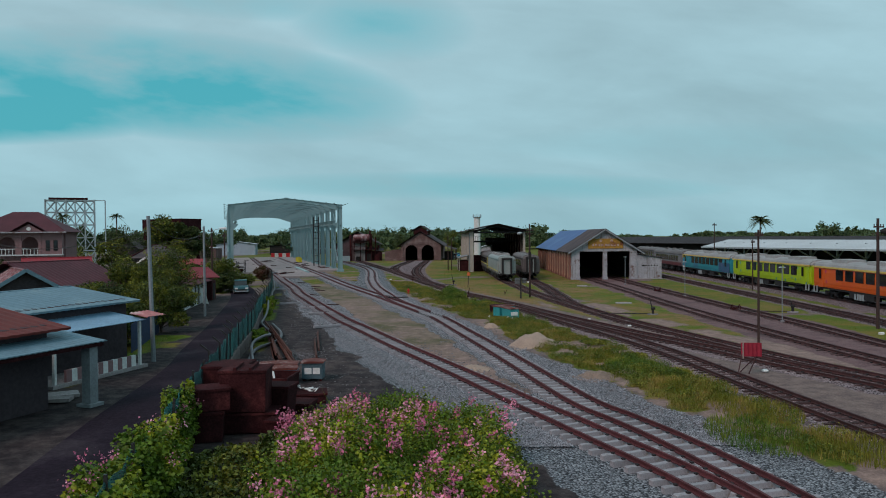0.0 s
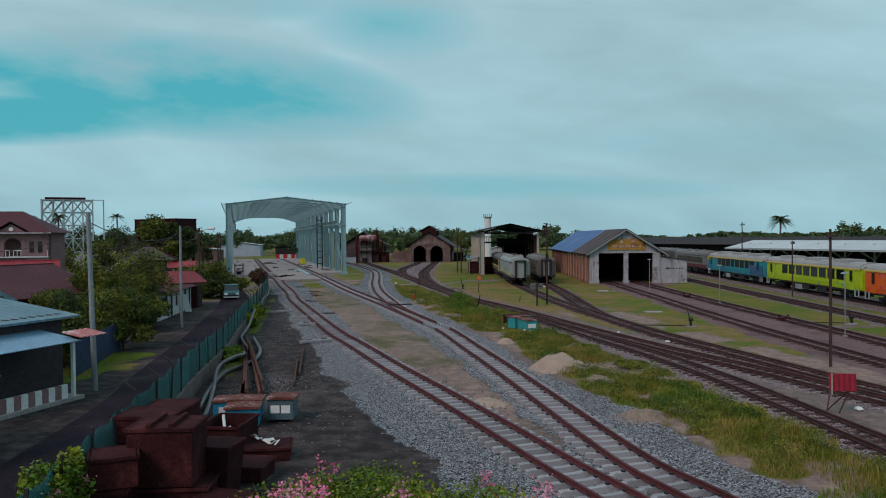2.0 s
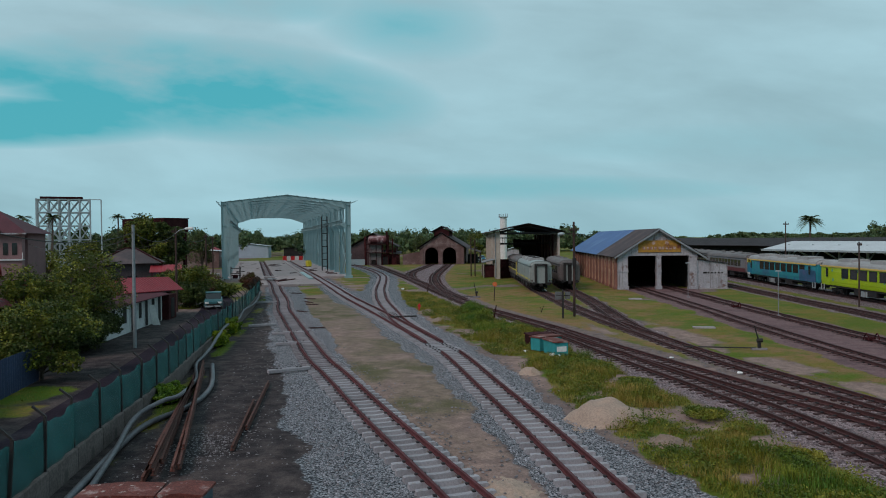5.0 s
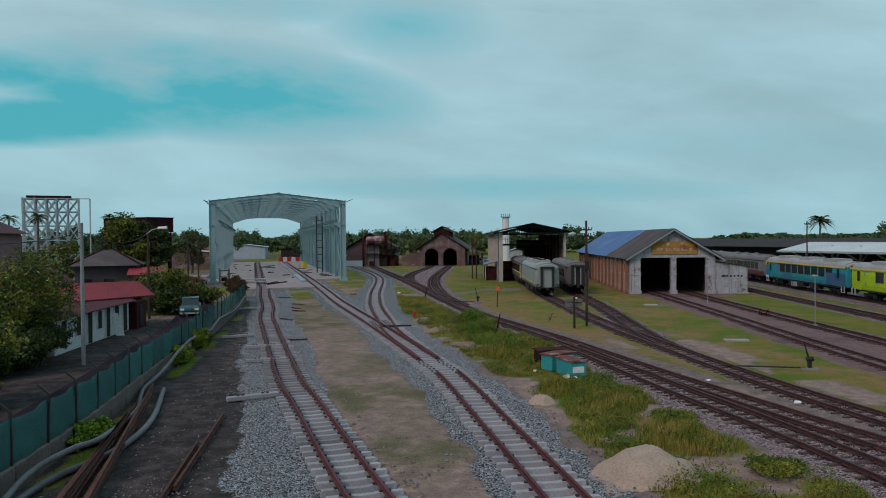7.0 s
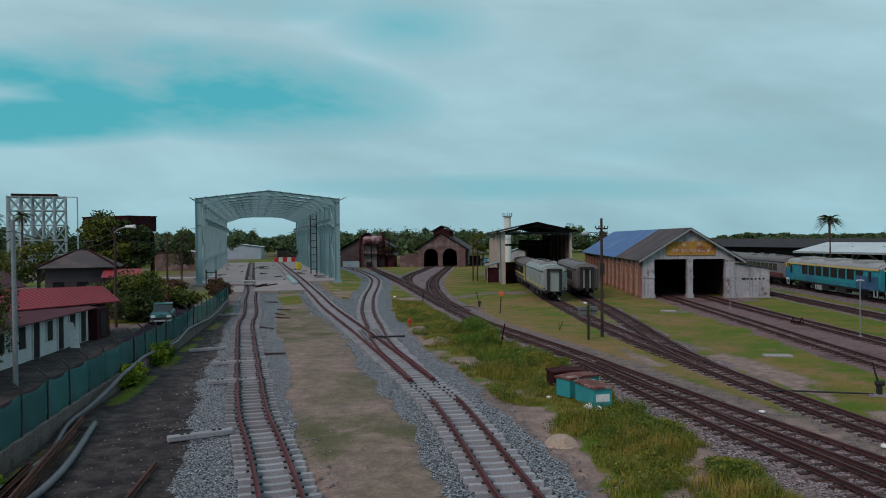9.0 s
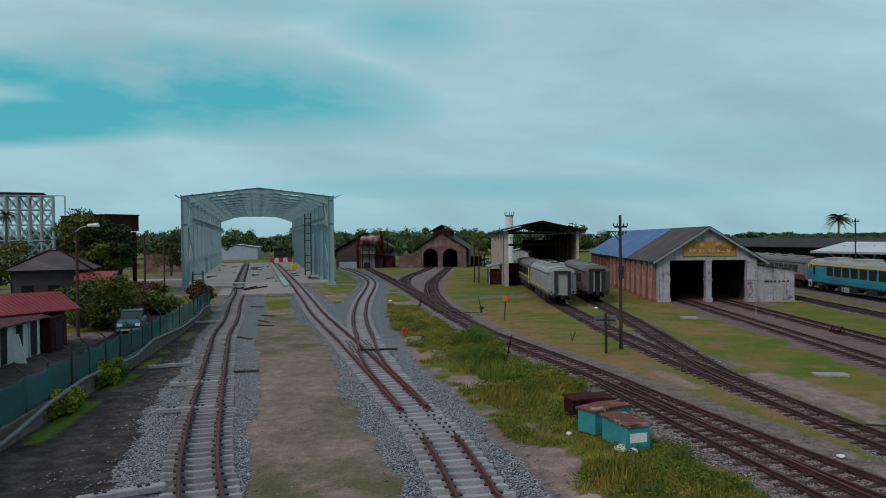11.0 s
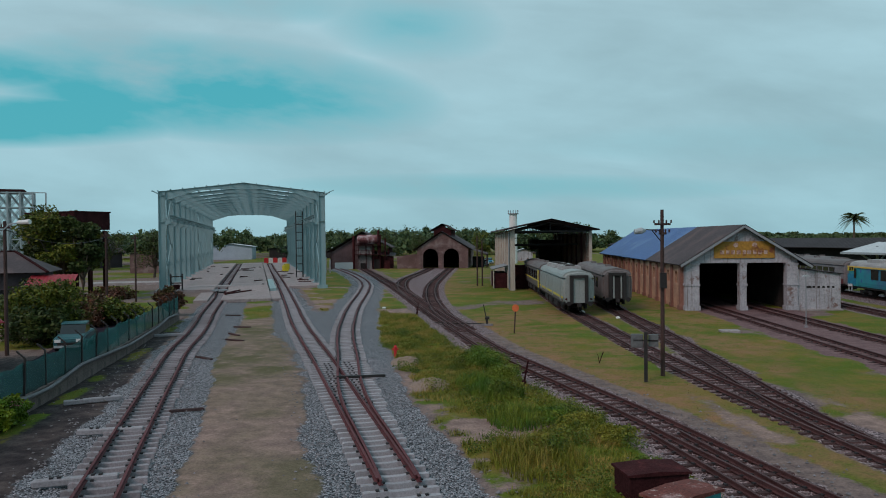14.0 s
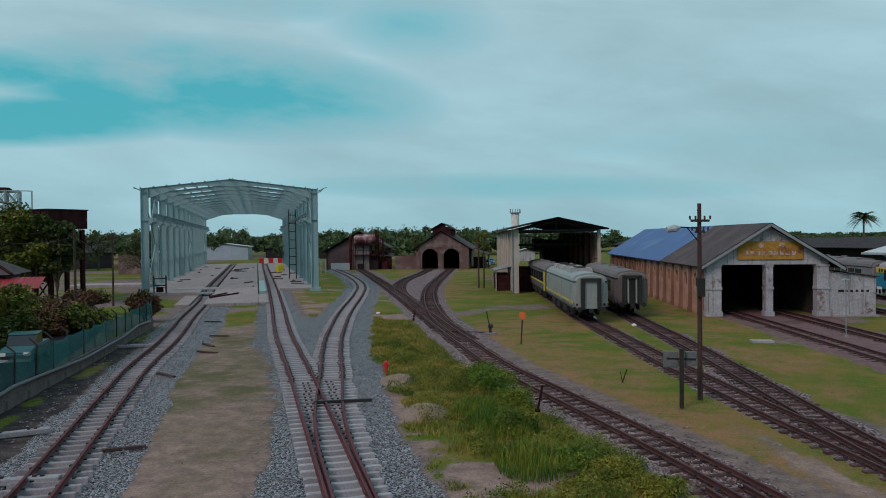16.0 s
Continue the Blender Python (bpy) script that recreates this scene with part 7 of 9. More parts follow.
for x, y, a, b in ((17.5, 73.3, 1.5, 0.7), (18.2, 99.0, 1.3, 0.8)):
    bm = bmesh.new()
    box(bm, (0, 0, 0.06), (a, b, 0.16))
    bmesh.ops.bevel(bm, geom=bm.edges[:], offset=0.02, segments=1, affect="EDGES")
    ob = mesh_object("cover_slab", bm, M_CONCRETE)
    ob.matrix_world = pose(x, y, 0, 0, 0, -4)
    tagged(ob, "pale concrete cover slab lying in the turf", "slab")
for x, y, s in ((11.6, 60.0, 0.12), (15.6, 36.6, 0.16), (28.8, 49.6, 0.2), (13.6, 55.2, 0.15), (10.0, 113.0, 0.25), (12.2, 108.0, 0.2), (-8.2, 118.0, 0.2)):
    bm = bmesh.new()
    bmesh.ops.create_icosphere(bm, subdivisions=2, radius=s)
    for v in bm.verts:
        v.co *= 1 + 0.35 * noise.noise(v.co * 7 + Vector((x, y, 0)))
        v.co.z *= 0.55
    ob = mesh_object("pale_stone", bm, M_WHITE)
    ob.location = (x, y, s * 0.3)
    tagged(ob, "pale stone lying beside old tracks", "stone")


def buffer_stop(x, y):
    t = thing("wheel_stop", pose(x, y, 0, 0, 0, -5) @ Matrix.Scale(0.62, 4), "rusty curved wheel stop on the shed track", "wheel stop")
    for s in (-0.5, 0.5):
        bm = bmesh.new()
        tube(bm, [(s, -0.6, 0.1), (s, -0.5, 0.6), (s, -0.1, 0.85), (s, 0.4, 0.5), (s, 0.7, 0.1)], 0.06, 8)
        part("curved_bar", bm, M_RUST, t)
    bm = bmesh.new()
    box(bm, (0, 0.25, 0.25), (0.9, 0.3, 0.3))
    part("block", bm, M_RUST, t)


buffer_stop(25.6, 66.1)
buffer_stop(25.2, 88.8)

# ---------------------------------------------------------------- red and white barriers behind the hall
for k in range(8):
    bm = bmesh.new()
    m_ = M_RED if k % 2 == 0 else M_WHITE
    prism(bm, [(-0.62, 0), (-0.62, 0.5), (-0.55, 1.5), (0.55, 1.5), (0.62, 0.5), (0.62, 0)], -0.35, 0.35)
    bmesh.ops.bevel(bm, geom=bm.edges[:], offset=0.05, segments=1, affect="EDGES")
    ob = mesh_object("road_barrier", bm, m_)
    ob.matrix_world = HALL @ pose(15.0 + 1.27 * k, 116, 0.02)
    tagged(ob, ("red" if k % 2 == 0 else "white") + " plastic water-filled road barrier behind the hall", "barrier", "road barriers")
for x, y in ((18.0, 52), (18.6, 62)):
    bm = bmesh.new()
    box(bm, (0, 0, 0.6), (1.0, 1.4, 1.2))
    bmesh.ops.bevel(bm, geom=bm.edges[:], offset=0.1, segments=2, affect="EDGES")
    box(bm, (0, 0.9, 0.5), (0.6, 0.5, 0.5))
    ob = mesh_object("site_generator", bm, M_YELLOW)
    ob.matrix_world = HALL @ pose(x, y, 0.3, 0, 0, 15)
    tagged(ob, "small yellow site machine on the hall floor", "machine")

# ---------------------------------------------------------------- lattice water tower


def lattice_tower():
    t = thing("lattice_tower", pose(-105.5, 200.5, 0, 0, 0, 26), "tall grey steel lattice tower with a flat top deck", "steel tower")
    xs, ys, H = (0, 2.6, 5.0, 7.2, 9.6, 12.0), (0, 3.0, 6.0), 17.6
    for x in xs:
        for y in ys:
            bm = bmesh.new()
            beam(bm, (x, y, 0), (x, y, H), 0.3)
            part("leg", bm, M_GALV, t)
    lev = (0.3, 3.8, 7.3, 10.8, 14.2, 17.4)
    for y in ys:
        for z in lev[1:]:
            bm = bmesh.new()
            beam(bm, (0, y, z), (12, y, z), 0.25)
            part("girder", bm, M_GALV, t)
        for x0, x1 in zip(xs, xs[1:]):
            for z0, z1 in zip(lev, lev[1:]):
                bm = bmesh.new()
                beam(bm, (x0, y, z0), (x1, y, z1), 0.16)
                beam(bm, (x0, y, z1), (x1, y, z0), 0.16)
                part("brace", bm, M_GALV, t)
    for x in xs:
        for z0, z1 in zip(lev, lev[1:]):
            bm = bmesh.new()
            beam(bm, (x, 0, z1), (x, 6, z1), 0.22)
            beam(bm, (x, 0, z0), (x, 3, z1), 0.14)
            beam(bm, (x, 6, z0), (x, 3, z1), 0.14)
            part("brace", bm, M_GALV, t)
    bm = bmesh.new()
    box(bm, (5.6, 3.0, 17.85), (9.5, 6.4, 0.45))
    part("deck", bm, M_RUST_DARK, t)
    bm = bmesh.new()
    beam(bm, (14.6, 0, 0), (14.6, 0, H - 0.2), 0.3)
    beam(bm, (12, 0, H - 0.2), (14.6, 0, H - 0.2), 0.2)
    part("outrigger", bm, M_GALV, t)


lattice_tower()


def old_tank_tower():
    t = thing("old_water_tank", pose(-57.2, 137.1, 0, 0, 0, -28), "old rusty rectangular water tank on iron columns, overgrown", "water tank")
    bm = bmesh.new()
    box(bm, (8.8, 2.2, 9.15), (9.6, 4.6, 2.1))
    for k in range(9):
        box(bm, (4.1 + 1.16 * k, -0.13, 9.15), (0.1, 0.1, 2.1))
    box(bm, (8.8, 2.2, 10.2), (9.8, 4.8, 0.12))
    part("tank", bm, M_RUST_DARK, t)
    for x in (4.3, 7.3, 10.3, 13.2):
        for y in (0.3, 4.1):
            bm = bmesh.new()
            beam(bm, (x, y, 0), (x, y, 8.0), 0.4)
            part("column", bm, M_RUST_DARK, t)
    for z in (2.6, 5.2):
        bm = bmesh.new()
        beam(bm, (4.3, 0.3, z), (13.2, 0.3, z), 0.22)
        for x0, x1 in zip((4.3, 7.3, 10.3), (7.3, 10.3, 13.2)):
            beam(bm, (x0, 0.3, z - 2.5), (x1, 0.3, z), 0.12)
            beam(bm, (x0, 0.3, z), (x1, 0.3, z - 2.5), 0.12)
        part("bracing", bm, M_RUST_DARK, t)


old_tank_tower()

# ---------------------------------------------------------------- houses beside the lane


def wire(a, b, sag, label="thin dark overhead wire"):
    bm = bmesh.new()
    a, b = Vector(a), Vector(b)
    pts = [a.lerp(b, k / 14) - Vector((0, 0, sag * 4 * (k / 14) * (1 - k / 14))) for k in range(15)]
    tube(bm, pts, 0.022, 5)
    ob = mesh_object("overhead_wire", bm, M_BLACK)
    return tagged(ob, label, "wire", "overhead wires")


def carport():
    t = thing("carport", pose(-13.9, 30.7, 0, 0, 0, -19), "open carport with a pale corrugated roof on concrete posts", "carport")
    bm = bmesh.new()
    corrugated(bm, (0.15, -16, 2.62), (0.15, 0.1, 2.62), (-4.3, 0.1, 3.25), (-4.3, -16, 3.25), 0.25, 0.02, 0.04)
    bmesh.ops.recalc_face_normals(bm, faces=bm.faces)
    part("roof", bm, M_ROOF_BLUEGREY, t)
    for x, y, s in ((-0.35, -0.35, 0.42), (-3.6, -0.4, 0.18), (-0.3, -5.2, 0.14), (-0.3, -10, 0.14)):
        bm = bmesh.new()
        box(bm, (x, y, 1.3), (s, s, 2.6))
        box(bm, (x, y, 0.06), (s + 0.3, s + 0.3, 0.12))
        part("post", bm, M_POLE_CONC, t)
    bm = bmesh.new()
    box(bm, (0.0, -8, 2.5), (0.1, 16, 0.16))
    box(bm, (-2.1, -0.05, 2.75), (4.2, 0.1, 0.14), ry=8.2)
    part("edge_beam", bm, M_RUST_DARK, t)
    bm = bmesh.new()
    box(bm, (-4.5, -8, 1.5), (0.2, 16, 3.0))
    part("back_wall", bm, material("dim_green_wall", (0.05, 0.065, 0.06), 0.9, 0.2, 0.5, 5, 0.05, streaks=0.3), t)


carport()


def house(name, m, w, d, eave, ridge, roofmat, wallmat, label, over=0.6, rx_=0.5, windows=(), hip=0.0, category="house", gable_front=False):
    """A house in plan 0..w by 0..d, ridge along y."""
    t = thing(name, m, label, category, "houses beside the lane")
    bm = bmesh.new()
    x = w * rx_
    zt = eave + 0.1
    prism(bm, [(0, 0), (0, zt), (x, ridge - 0.15), (w, zt), (w, 0)], 0, d)
    part("wall", bm, wallmat, t)
    gable_roof(t, -over, x, w + over, eave - over * (ridge - eave) / max(x, 0.1), ridge, eave - over * (ridge - eave) / max(w - x, 0.1), -over, d + over, roofmat, 0.1, pitch=0.45)
    bm = bmesh.new()
    box(bm, (x, d / 2, ridge + 0.03), (0.4, d + 2 * over, 0.12))
    part("ridge_cap", bm, roofmat, t)
    for fx, fy, fz, ww, hh, face in windows:
        bm = bmesh.new()
        if face == "x0":
            box(bm, (-0.02, fy, fz), (0.08, ww, hh), mi=0)
            for dy in (-ww / 2, ww / 2):
                box(bm, (-0.05, fy + dy, fz), (0.08, 0.07, hh + 0.1), mi=1)
        elif face == "x1":
            box(bm, (w + 0.02, fy, fz), (0.08, ww, hh), mi=0)
            for dy in (-ww / 2, 0, ww / 2):
                box(bm, (w + 0.05, fy + dy, fz), (0.08, 0.07, hh + 0.1), mi=1)
        else:
            box(bm, (fx, -0.02, fz), (ww, 0.08, hh), mi=0)
            for dx in (-ww / 2, 0, ww / 2):
                box(bm, (fx + dx, -0.05, fz), (0.07, 0.08, hh + 0.1), mi=1)
        part("window", bm, [M_GLASS, M_WHITE], t)
    return t


M_PINK_WALL = material("pink_plaster", (0.21, 0.125, 0.13), 0.85, 0.12, 0.5, 6, 0.05, streaks=0.15)
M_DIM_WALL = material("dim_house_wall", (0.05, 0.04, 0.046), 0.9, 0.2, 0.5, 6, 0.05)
M_CREAM_WALL = material("white_house_wall", (0.47, 0.49, 0.5), 0.85, 0.12, 0.5, 6, 0.05, streaks=0.2)

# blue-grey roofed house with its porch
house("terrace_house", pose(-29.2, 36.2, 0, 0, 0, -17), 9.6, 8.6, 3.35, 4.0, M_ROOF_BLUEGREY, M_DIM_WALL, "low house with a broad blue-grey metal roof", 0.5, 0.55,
      windows=())


def porch():
    t = thing("porch", pose(-16.2, 38.6, 0, 0, 0, -17), "house porch with a light blue corrugated roof and striped parapet", "porch")
    bm = bmesh.new()
    corrugated(bm, (0.2, -5.2, 2.5), (0.2, 1.2, 2.5), (-3.6, 1.2, 3.1), (-3.6, -5.2, 3.1), 0.2, 0.02, 0.03)
    bmesh.ops.recalc_face_normals(bm, faces=bm.faces)
    part("roof", bm, material("light_blue_sheet", (0.17, 0.30, 0.42), 0.5, 0.12, 0.4, 6, 0.03), t)
    bm = bmesh.new()
    corrugated(bm, (0.5, 0.9, 2.66), (0.5, 2.4, 2.66), (-0.6, 2.4, 2.85), (-0.6, 0.9, 2.85), 0.3, 0.04, 0.03)
    bmesh.ops.recalc_face_normals(bm, faces=bm.faces)
    part("red_sheet", bm, material("red_white_sheet", (0.4, 0.15, 0.15), 0.6, 0.2, 0.8, 6, 0.03, second=(0.5, 0.45, 0.45), amount=0.5), t)
    for y in (-4.8, 0.9):
        bm = bmesh.new()
        box(bm, (0, y, 1.27), (0.13, 0.13, 2.55))
        part("post", bm, M_WHITE, t)
    for k in range(14):
        bm = bmesh.new()
        box(bm, (-0.05, -3.95 + 0.335 * k, 0.36), (0.14, 0.33, 0.72))
        part("parapet_panel", bm, M_WHITE if k % 2 else M_PINK_WALL, t)
    bm = bmesh.new()
    box(bm, (-3.4, -2, 1.35), (0.15, 6.2, 2.7))
    part("front_wall", bm, material("dark_red_boards", (0.09, 0.02, 0.025), 0.85, 0.25, 0.8, 8, 0.1), t)
    bm = bmesh.new()
    box(bm, (-1.2, -1.9, 0.08), (2.8, 6.4, 0.16))
    part("floor_slab", bm, M_CONCRETE, t)


porch()
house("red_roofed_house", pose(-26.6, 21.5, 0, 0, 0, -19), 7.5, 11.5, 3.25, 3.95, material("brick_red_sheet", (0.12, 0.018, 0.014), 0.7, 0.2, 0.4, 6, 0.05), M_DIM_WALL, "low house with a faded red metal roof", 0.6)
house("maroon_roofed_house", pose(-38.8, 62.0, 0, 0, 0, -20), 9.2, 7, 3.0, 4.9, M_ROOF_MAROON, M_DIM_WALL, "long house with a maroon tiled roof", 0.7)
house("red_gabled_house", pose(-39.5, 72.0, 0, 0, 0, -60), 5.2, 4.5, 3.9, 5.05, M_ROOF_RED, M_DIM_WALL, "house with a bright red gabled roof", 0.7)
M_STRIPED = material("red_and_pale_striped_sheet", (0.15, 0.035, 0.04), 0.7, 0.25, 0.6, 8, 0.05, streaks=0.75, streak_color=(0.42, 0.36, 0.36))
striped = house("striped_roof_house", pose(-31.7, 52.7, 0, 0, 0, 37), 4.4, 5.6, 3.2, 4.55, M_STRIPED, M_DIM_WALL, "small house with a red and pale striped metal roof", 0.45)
for xa, za, xb, zb in ((-0.45, 2.95, 2.2, 4.6), (2.2, 4.6, 4.85, 2.95)):
    bm = bmesh.new()
    beam(bm, (xa, -0.5, za), (xb, -0.5, zb), 0.06, 0.26)
    part("barge_board", bm, M_ROOF_BLUEGREY, striped)


def hipped_house():
    t = thing("hipped_house", pose(-43.6, 115.5, 0, 0, 0, 20), "low house with a dark grey hipped roof", "house", "houses beside the lane")
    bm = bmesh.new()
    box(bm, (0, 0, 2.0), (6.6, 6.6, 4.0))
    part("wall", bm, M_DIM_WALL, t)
    bm = bmesh.new()
    e = [bm.verts.new(p) for p in ((-4.1, -4.1, 3.95), (4.1, -4.1, 3.95), (4.1, 4.1, 3.95), (-4.1, 4.1, 3.95))]
    r = [bm.verts.new(p) for p in ((-0.6, 0, 5.85), (0.6, 0, 5.85))]
    for f in ((e[0], e[1], r[1], r[0]), (e[1], e[2], r[1]), (e[2], e[3], r[0], r[1]), (e[3], e[0], r[0]), (e[3], e[2], e[1], e[0])):
        bm.faces.new(f)
    roof = part("roof", bm, M_ROOF_DARK, t)
    bm = bmesh.new()
    for p, q in ((e_, r_) for e_, r_ in (((-4.1, -4.1, 4.0), (-0.6, 0, 5.9)), ((4.1, -4.1, 4.0), (0.6, 0, 5.9)), ((-0.6, 0, 5.9), (0.6, 0, 5.9)))):
        beam(bm, p, q, 0.25, 0.12)
    part("ridge_cap", bm, M_RUST_DARK, roof)
    for x in (-2, 0.4):
        bm = bmesh.new()
        box(bm, (x, -3.32, 1.8), (1.1, 0.08, 1.2))
        part("window", bm, M_GLASS, t)
    bm = bmesh.new()
    corrugated(bm, (2.6, -6.5, 2.9), (6.5, -6.5, 2.9), (6.5, -3.4, 3.7), (2.6, -3.4, 3.7), 0.4, 0.04, 0.05)
    bmesh.ops.recalc_face_normals(bm, faces=bm.faces)
    part("red_awning", bm, M_ROOF_RED, t)
    for x in (2.9, 6.2):
        bm = bmesh.new()
        beam(bm, (x, -6.2, 0), (x, -6.2, 2.95), 0.12)
        part("awning_post", bm, M_RUST, t)


hipped_house()


def two_storey_house():
    t = thing("two_storey_house", pose(-71.7, 114.5, 0, 0, 0, 15), "large pink two-storey house with arched verandas and maroon roof", "house", "houses beside the lane")
    W, D, H = 12.7, 11.0, 8.0
    bm = bmesh.new()
    box(bm, (W / 2, D / 2 + 1.3, H / 2), (W, D - 2.6, H))
    part("wall", bm, M_PINK_WALL, t)
    # arched veranda in front on two floors
    for fl in (0, 1):
        z0 = 4.4 * fl
        for k in range(3):
            x0 = 0.2 + 3.2 * k
            bm = bmesh.new()
            o = arch_outline(x0 + 0.45, x0 + 2.75, z0, z0 + 1.7, 10)
            prism(bm, [(x0 + 0.45, z0 + 1.7), (x0 + 0.45, z0 + 3.6), (x0 + 2.75, z0 + 3.6), (x0 + 2.75, z0 + 1.7)] + [p for p in reversed(o[2:-2])], 0, 0.3)
            box(bm, (x0 + 0.22, 0.15, z0 + 1.8), (0.45, 0.4, 3.6))
            box(bm, (x0 + 2.98, 0.15, z0 + 1.8), (0.45, 0.4, 3.6))
            part("arch", bm, M_PINK_WALL, t)
        bm = bmesh.new()
        box(bm, (W / 2, 0.2, z0 + 0.05), (W + 0.3, 0.9, 0.2))
        part("floor_band", bm, M_CREAM_WALL, t)
        if fl:
            bm = bmesh.new()
            box(bm, (W / 2, 0.05, z0 + 1.0), (W, 0.08, 0.1))
            for k in range(26):
                box(bm, (0.25 + 0.5 * k, 0.05, z0 + 0.55), (0.07, 0.07, 0.9))
            part("balustrade", bm, M_WHITE, t)
    # main hipped roof with a gable in front
    bm = bmesh.new()
    e = [bm.verts.new(p) for p in ((-0.9, -0.9, H), (W + 0.9, -0.9, H), (W + 0.9, D + 0.9, H), (-0.9, D + 0.9, H))]
    r = [bm.verts.new(p) for p in ((4.5, D / 2, H + 3.3), (W - 4.5, D / 2, H + 3.3))]
    for f in ((e[0], e[1], r[1], r[0]), (e[1], e[2], r[1]), (e[2], e[3], r[0], r[1]), (e[3], e[0], r[0]), (e[3], e[2], e[1], e[0])):
        bm.faces.new(f)
    part("roof", bm, M_ROOF_MAROON, t)
    bm = bmesh.new()
    prism(bm, [(6.0, H - 0.1), (8.2, H + 1.25), (10.4, H - 0.1)], -0.6, 0.0)
    part("gable", bm, M_PINK_WALL, t)
    gable_roof(t, 5.5, 8.2, 10.9, H - 0.15, H + 1.5, H - 0.15, -0.95, 4.5, M_ROOF_MAROON, 0.12, "gable_roof")
    bm = bmesh.new()
    tube(bm, [(8.2, -0.62, H + 0.5), (8.2, -0.7, H + 0.5)], 0.3, 16)
    part("round_vent", bm, M_WHITE, t)
    # plain end bay with two tall windows
    bm = bmesh.new()
    box(bm, (11.25, 0.65, H / 2), (2.9, 1.3, H))
    part("end_bay", bm, M_PINK_WALL, t)
    for x in (10.7, 11.8):
        bm = bmesh.new()
        box(bm, (x, -0.02, 5.9), (0.6, 0.08, 1.6))
        part("window", bm, M_GLASS, t)
    bm = bmesh.new()
    box(bm, (W / 2, -0.85, H - 0.05), (W + 1.6, 0.15, 0.2))
    part("fascia", bm, M_PLASTER, t)


two_storey_house()


def roadside_house():
    t = thing("roadside_house", pose(-24.05, 68.5, 0, 0, 0, 7), "low white house with a red and maroon metal roof", "house", "houses beside the lane")
    L = 13.4
    bm = bmesh.new()
    prism(bm, [(0, 0), (0, 2.25), (-4.0, 3.05), (-8.0, 2.4), (-8.0, 0)], 0, L)
    part("wall", bm, M_CREAM_WALL, t)
    for y, w, z, h in ((1.2, 0.9, 1.4, 1.1), (3.6, 1.0, 1.4, 1.2), (5.4, 0.9, 1.05, 2.0), (7.2, 0.9, 1.4, 1.2), (8.8, 0.9, 1.05, 2.0), (10.6, 1.0, 1.4, 1.25), (12.4, 1.0, 1.05, 2.0)):
        bm = bmesh.new()
        box(bm, (0.0, y, z), (0.1, w, h), mi=0)
        for dy in (-w / 2, w / 2):
            box(bm, (0.03, y + dy, z), (0.12, 0.08, h + 0.1), mi=1)
        part("window", bm, [M_DARK, M_CREAM_WALL], t)
    bm = bmesh.new()
    corrugated(bm, (0.5, -0.7, 2.2), (0.5, L + 0.3, 2.2), (-2.7, L + 0.3, 2.98), (-2.7, -0.7, 2.98), 0.4, 0.04, 0.06)
    bmesh.ops.recalc_face_normals(bm, faces=bm.faces)
    part("maroon_roof", bm, M_ROOF_MAROON, t)
    bm = bmesh.new()
    corrugated(bm, (-2.6, -0.7, 3.02), (0.7, L + 4.6, 2.3), (-0.6, L + 4.6, 3.45), (-5.4, -0.7, 4.2), 0.45, 0.04, 0.06)
    bmesh.ops.recalc_face_normals(bm, faces=bm.faces)
    part("red_roof", bm, M_ROOF_RED, t)
    bm = bmesh.new()
    corrugated(bm, (-5.42, -0.7, 4.2), (-0.62, L + 4.6, 3.45), (-6.5, L + 4.6, 2.3), (-9.0, -0.7, 2.4), 0.45, 0.04, 0.06)
    bmesh.ops.recalc_face_normals(bm, faces=bm.faces)
    part("back_roof", bm, M_ROOF_RED, t)
    # a small cross gable with pale barge boards
    gable_roof(t, -6.6, -5.0, -3.4, 3.8, 4.9, 3.8, 8.6, 12.0, M_ROOF_MAROON, 0.08, "cross_gable_roof")
    for xa, za, xb, zb in ((-6.6, 3.8, -5.0, 4.9), (-5.0, 4.9, -3.4, 3.8)):
        bm = bmesh.new()
        beam(bm, (xa, 8.55, za), (xb, 8.55, zb), 0.06, 0.2)
        part("barge_board", bm, M_WHITE, t)
    bm = bmesh.new()
    slab_between(bm, (-2.6, 12.0, 3.5), (-2.0, 14.5, 3.35), (-2.3, 14.6, 3.4), (-2.9, 12.1, 3.55), 0.04)
    bmesh.ops.recalc_face_normals(bm, faces=bm.faces)
    part("loose_sheet", bm, M_ROOF_PALE, t)
    bm = bmesh.new()
    box(bm, (-0.6, L + 1.5, 1.05), (2.2, 2.4, 2.1))
    box(bm, (0.52, L + 1.4, 0.95), (0.06, 1.0, 1.7), mi=1)
    box(bm, (-1.6, L + 3.6, 1.1), (2.4, 2.0, 2.2))
    part("rusty_annex", bm, [M_RUST, M_DARK], t)
    bm = bmesh.new()
    slab_between(bm, (0.3, 9.6, 0.0), (0.9, 9.6, 0.0), (0.35, 9.9, 1.6), (-0.05, 9.9, 1.6), 0.05)
    bmesh.ops.recalc_face_normals(bm, faces=bm.faces)
    part("leaning_board", bm, M_WHITE, t)


roadside_house()

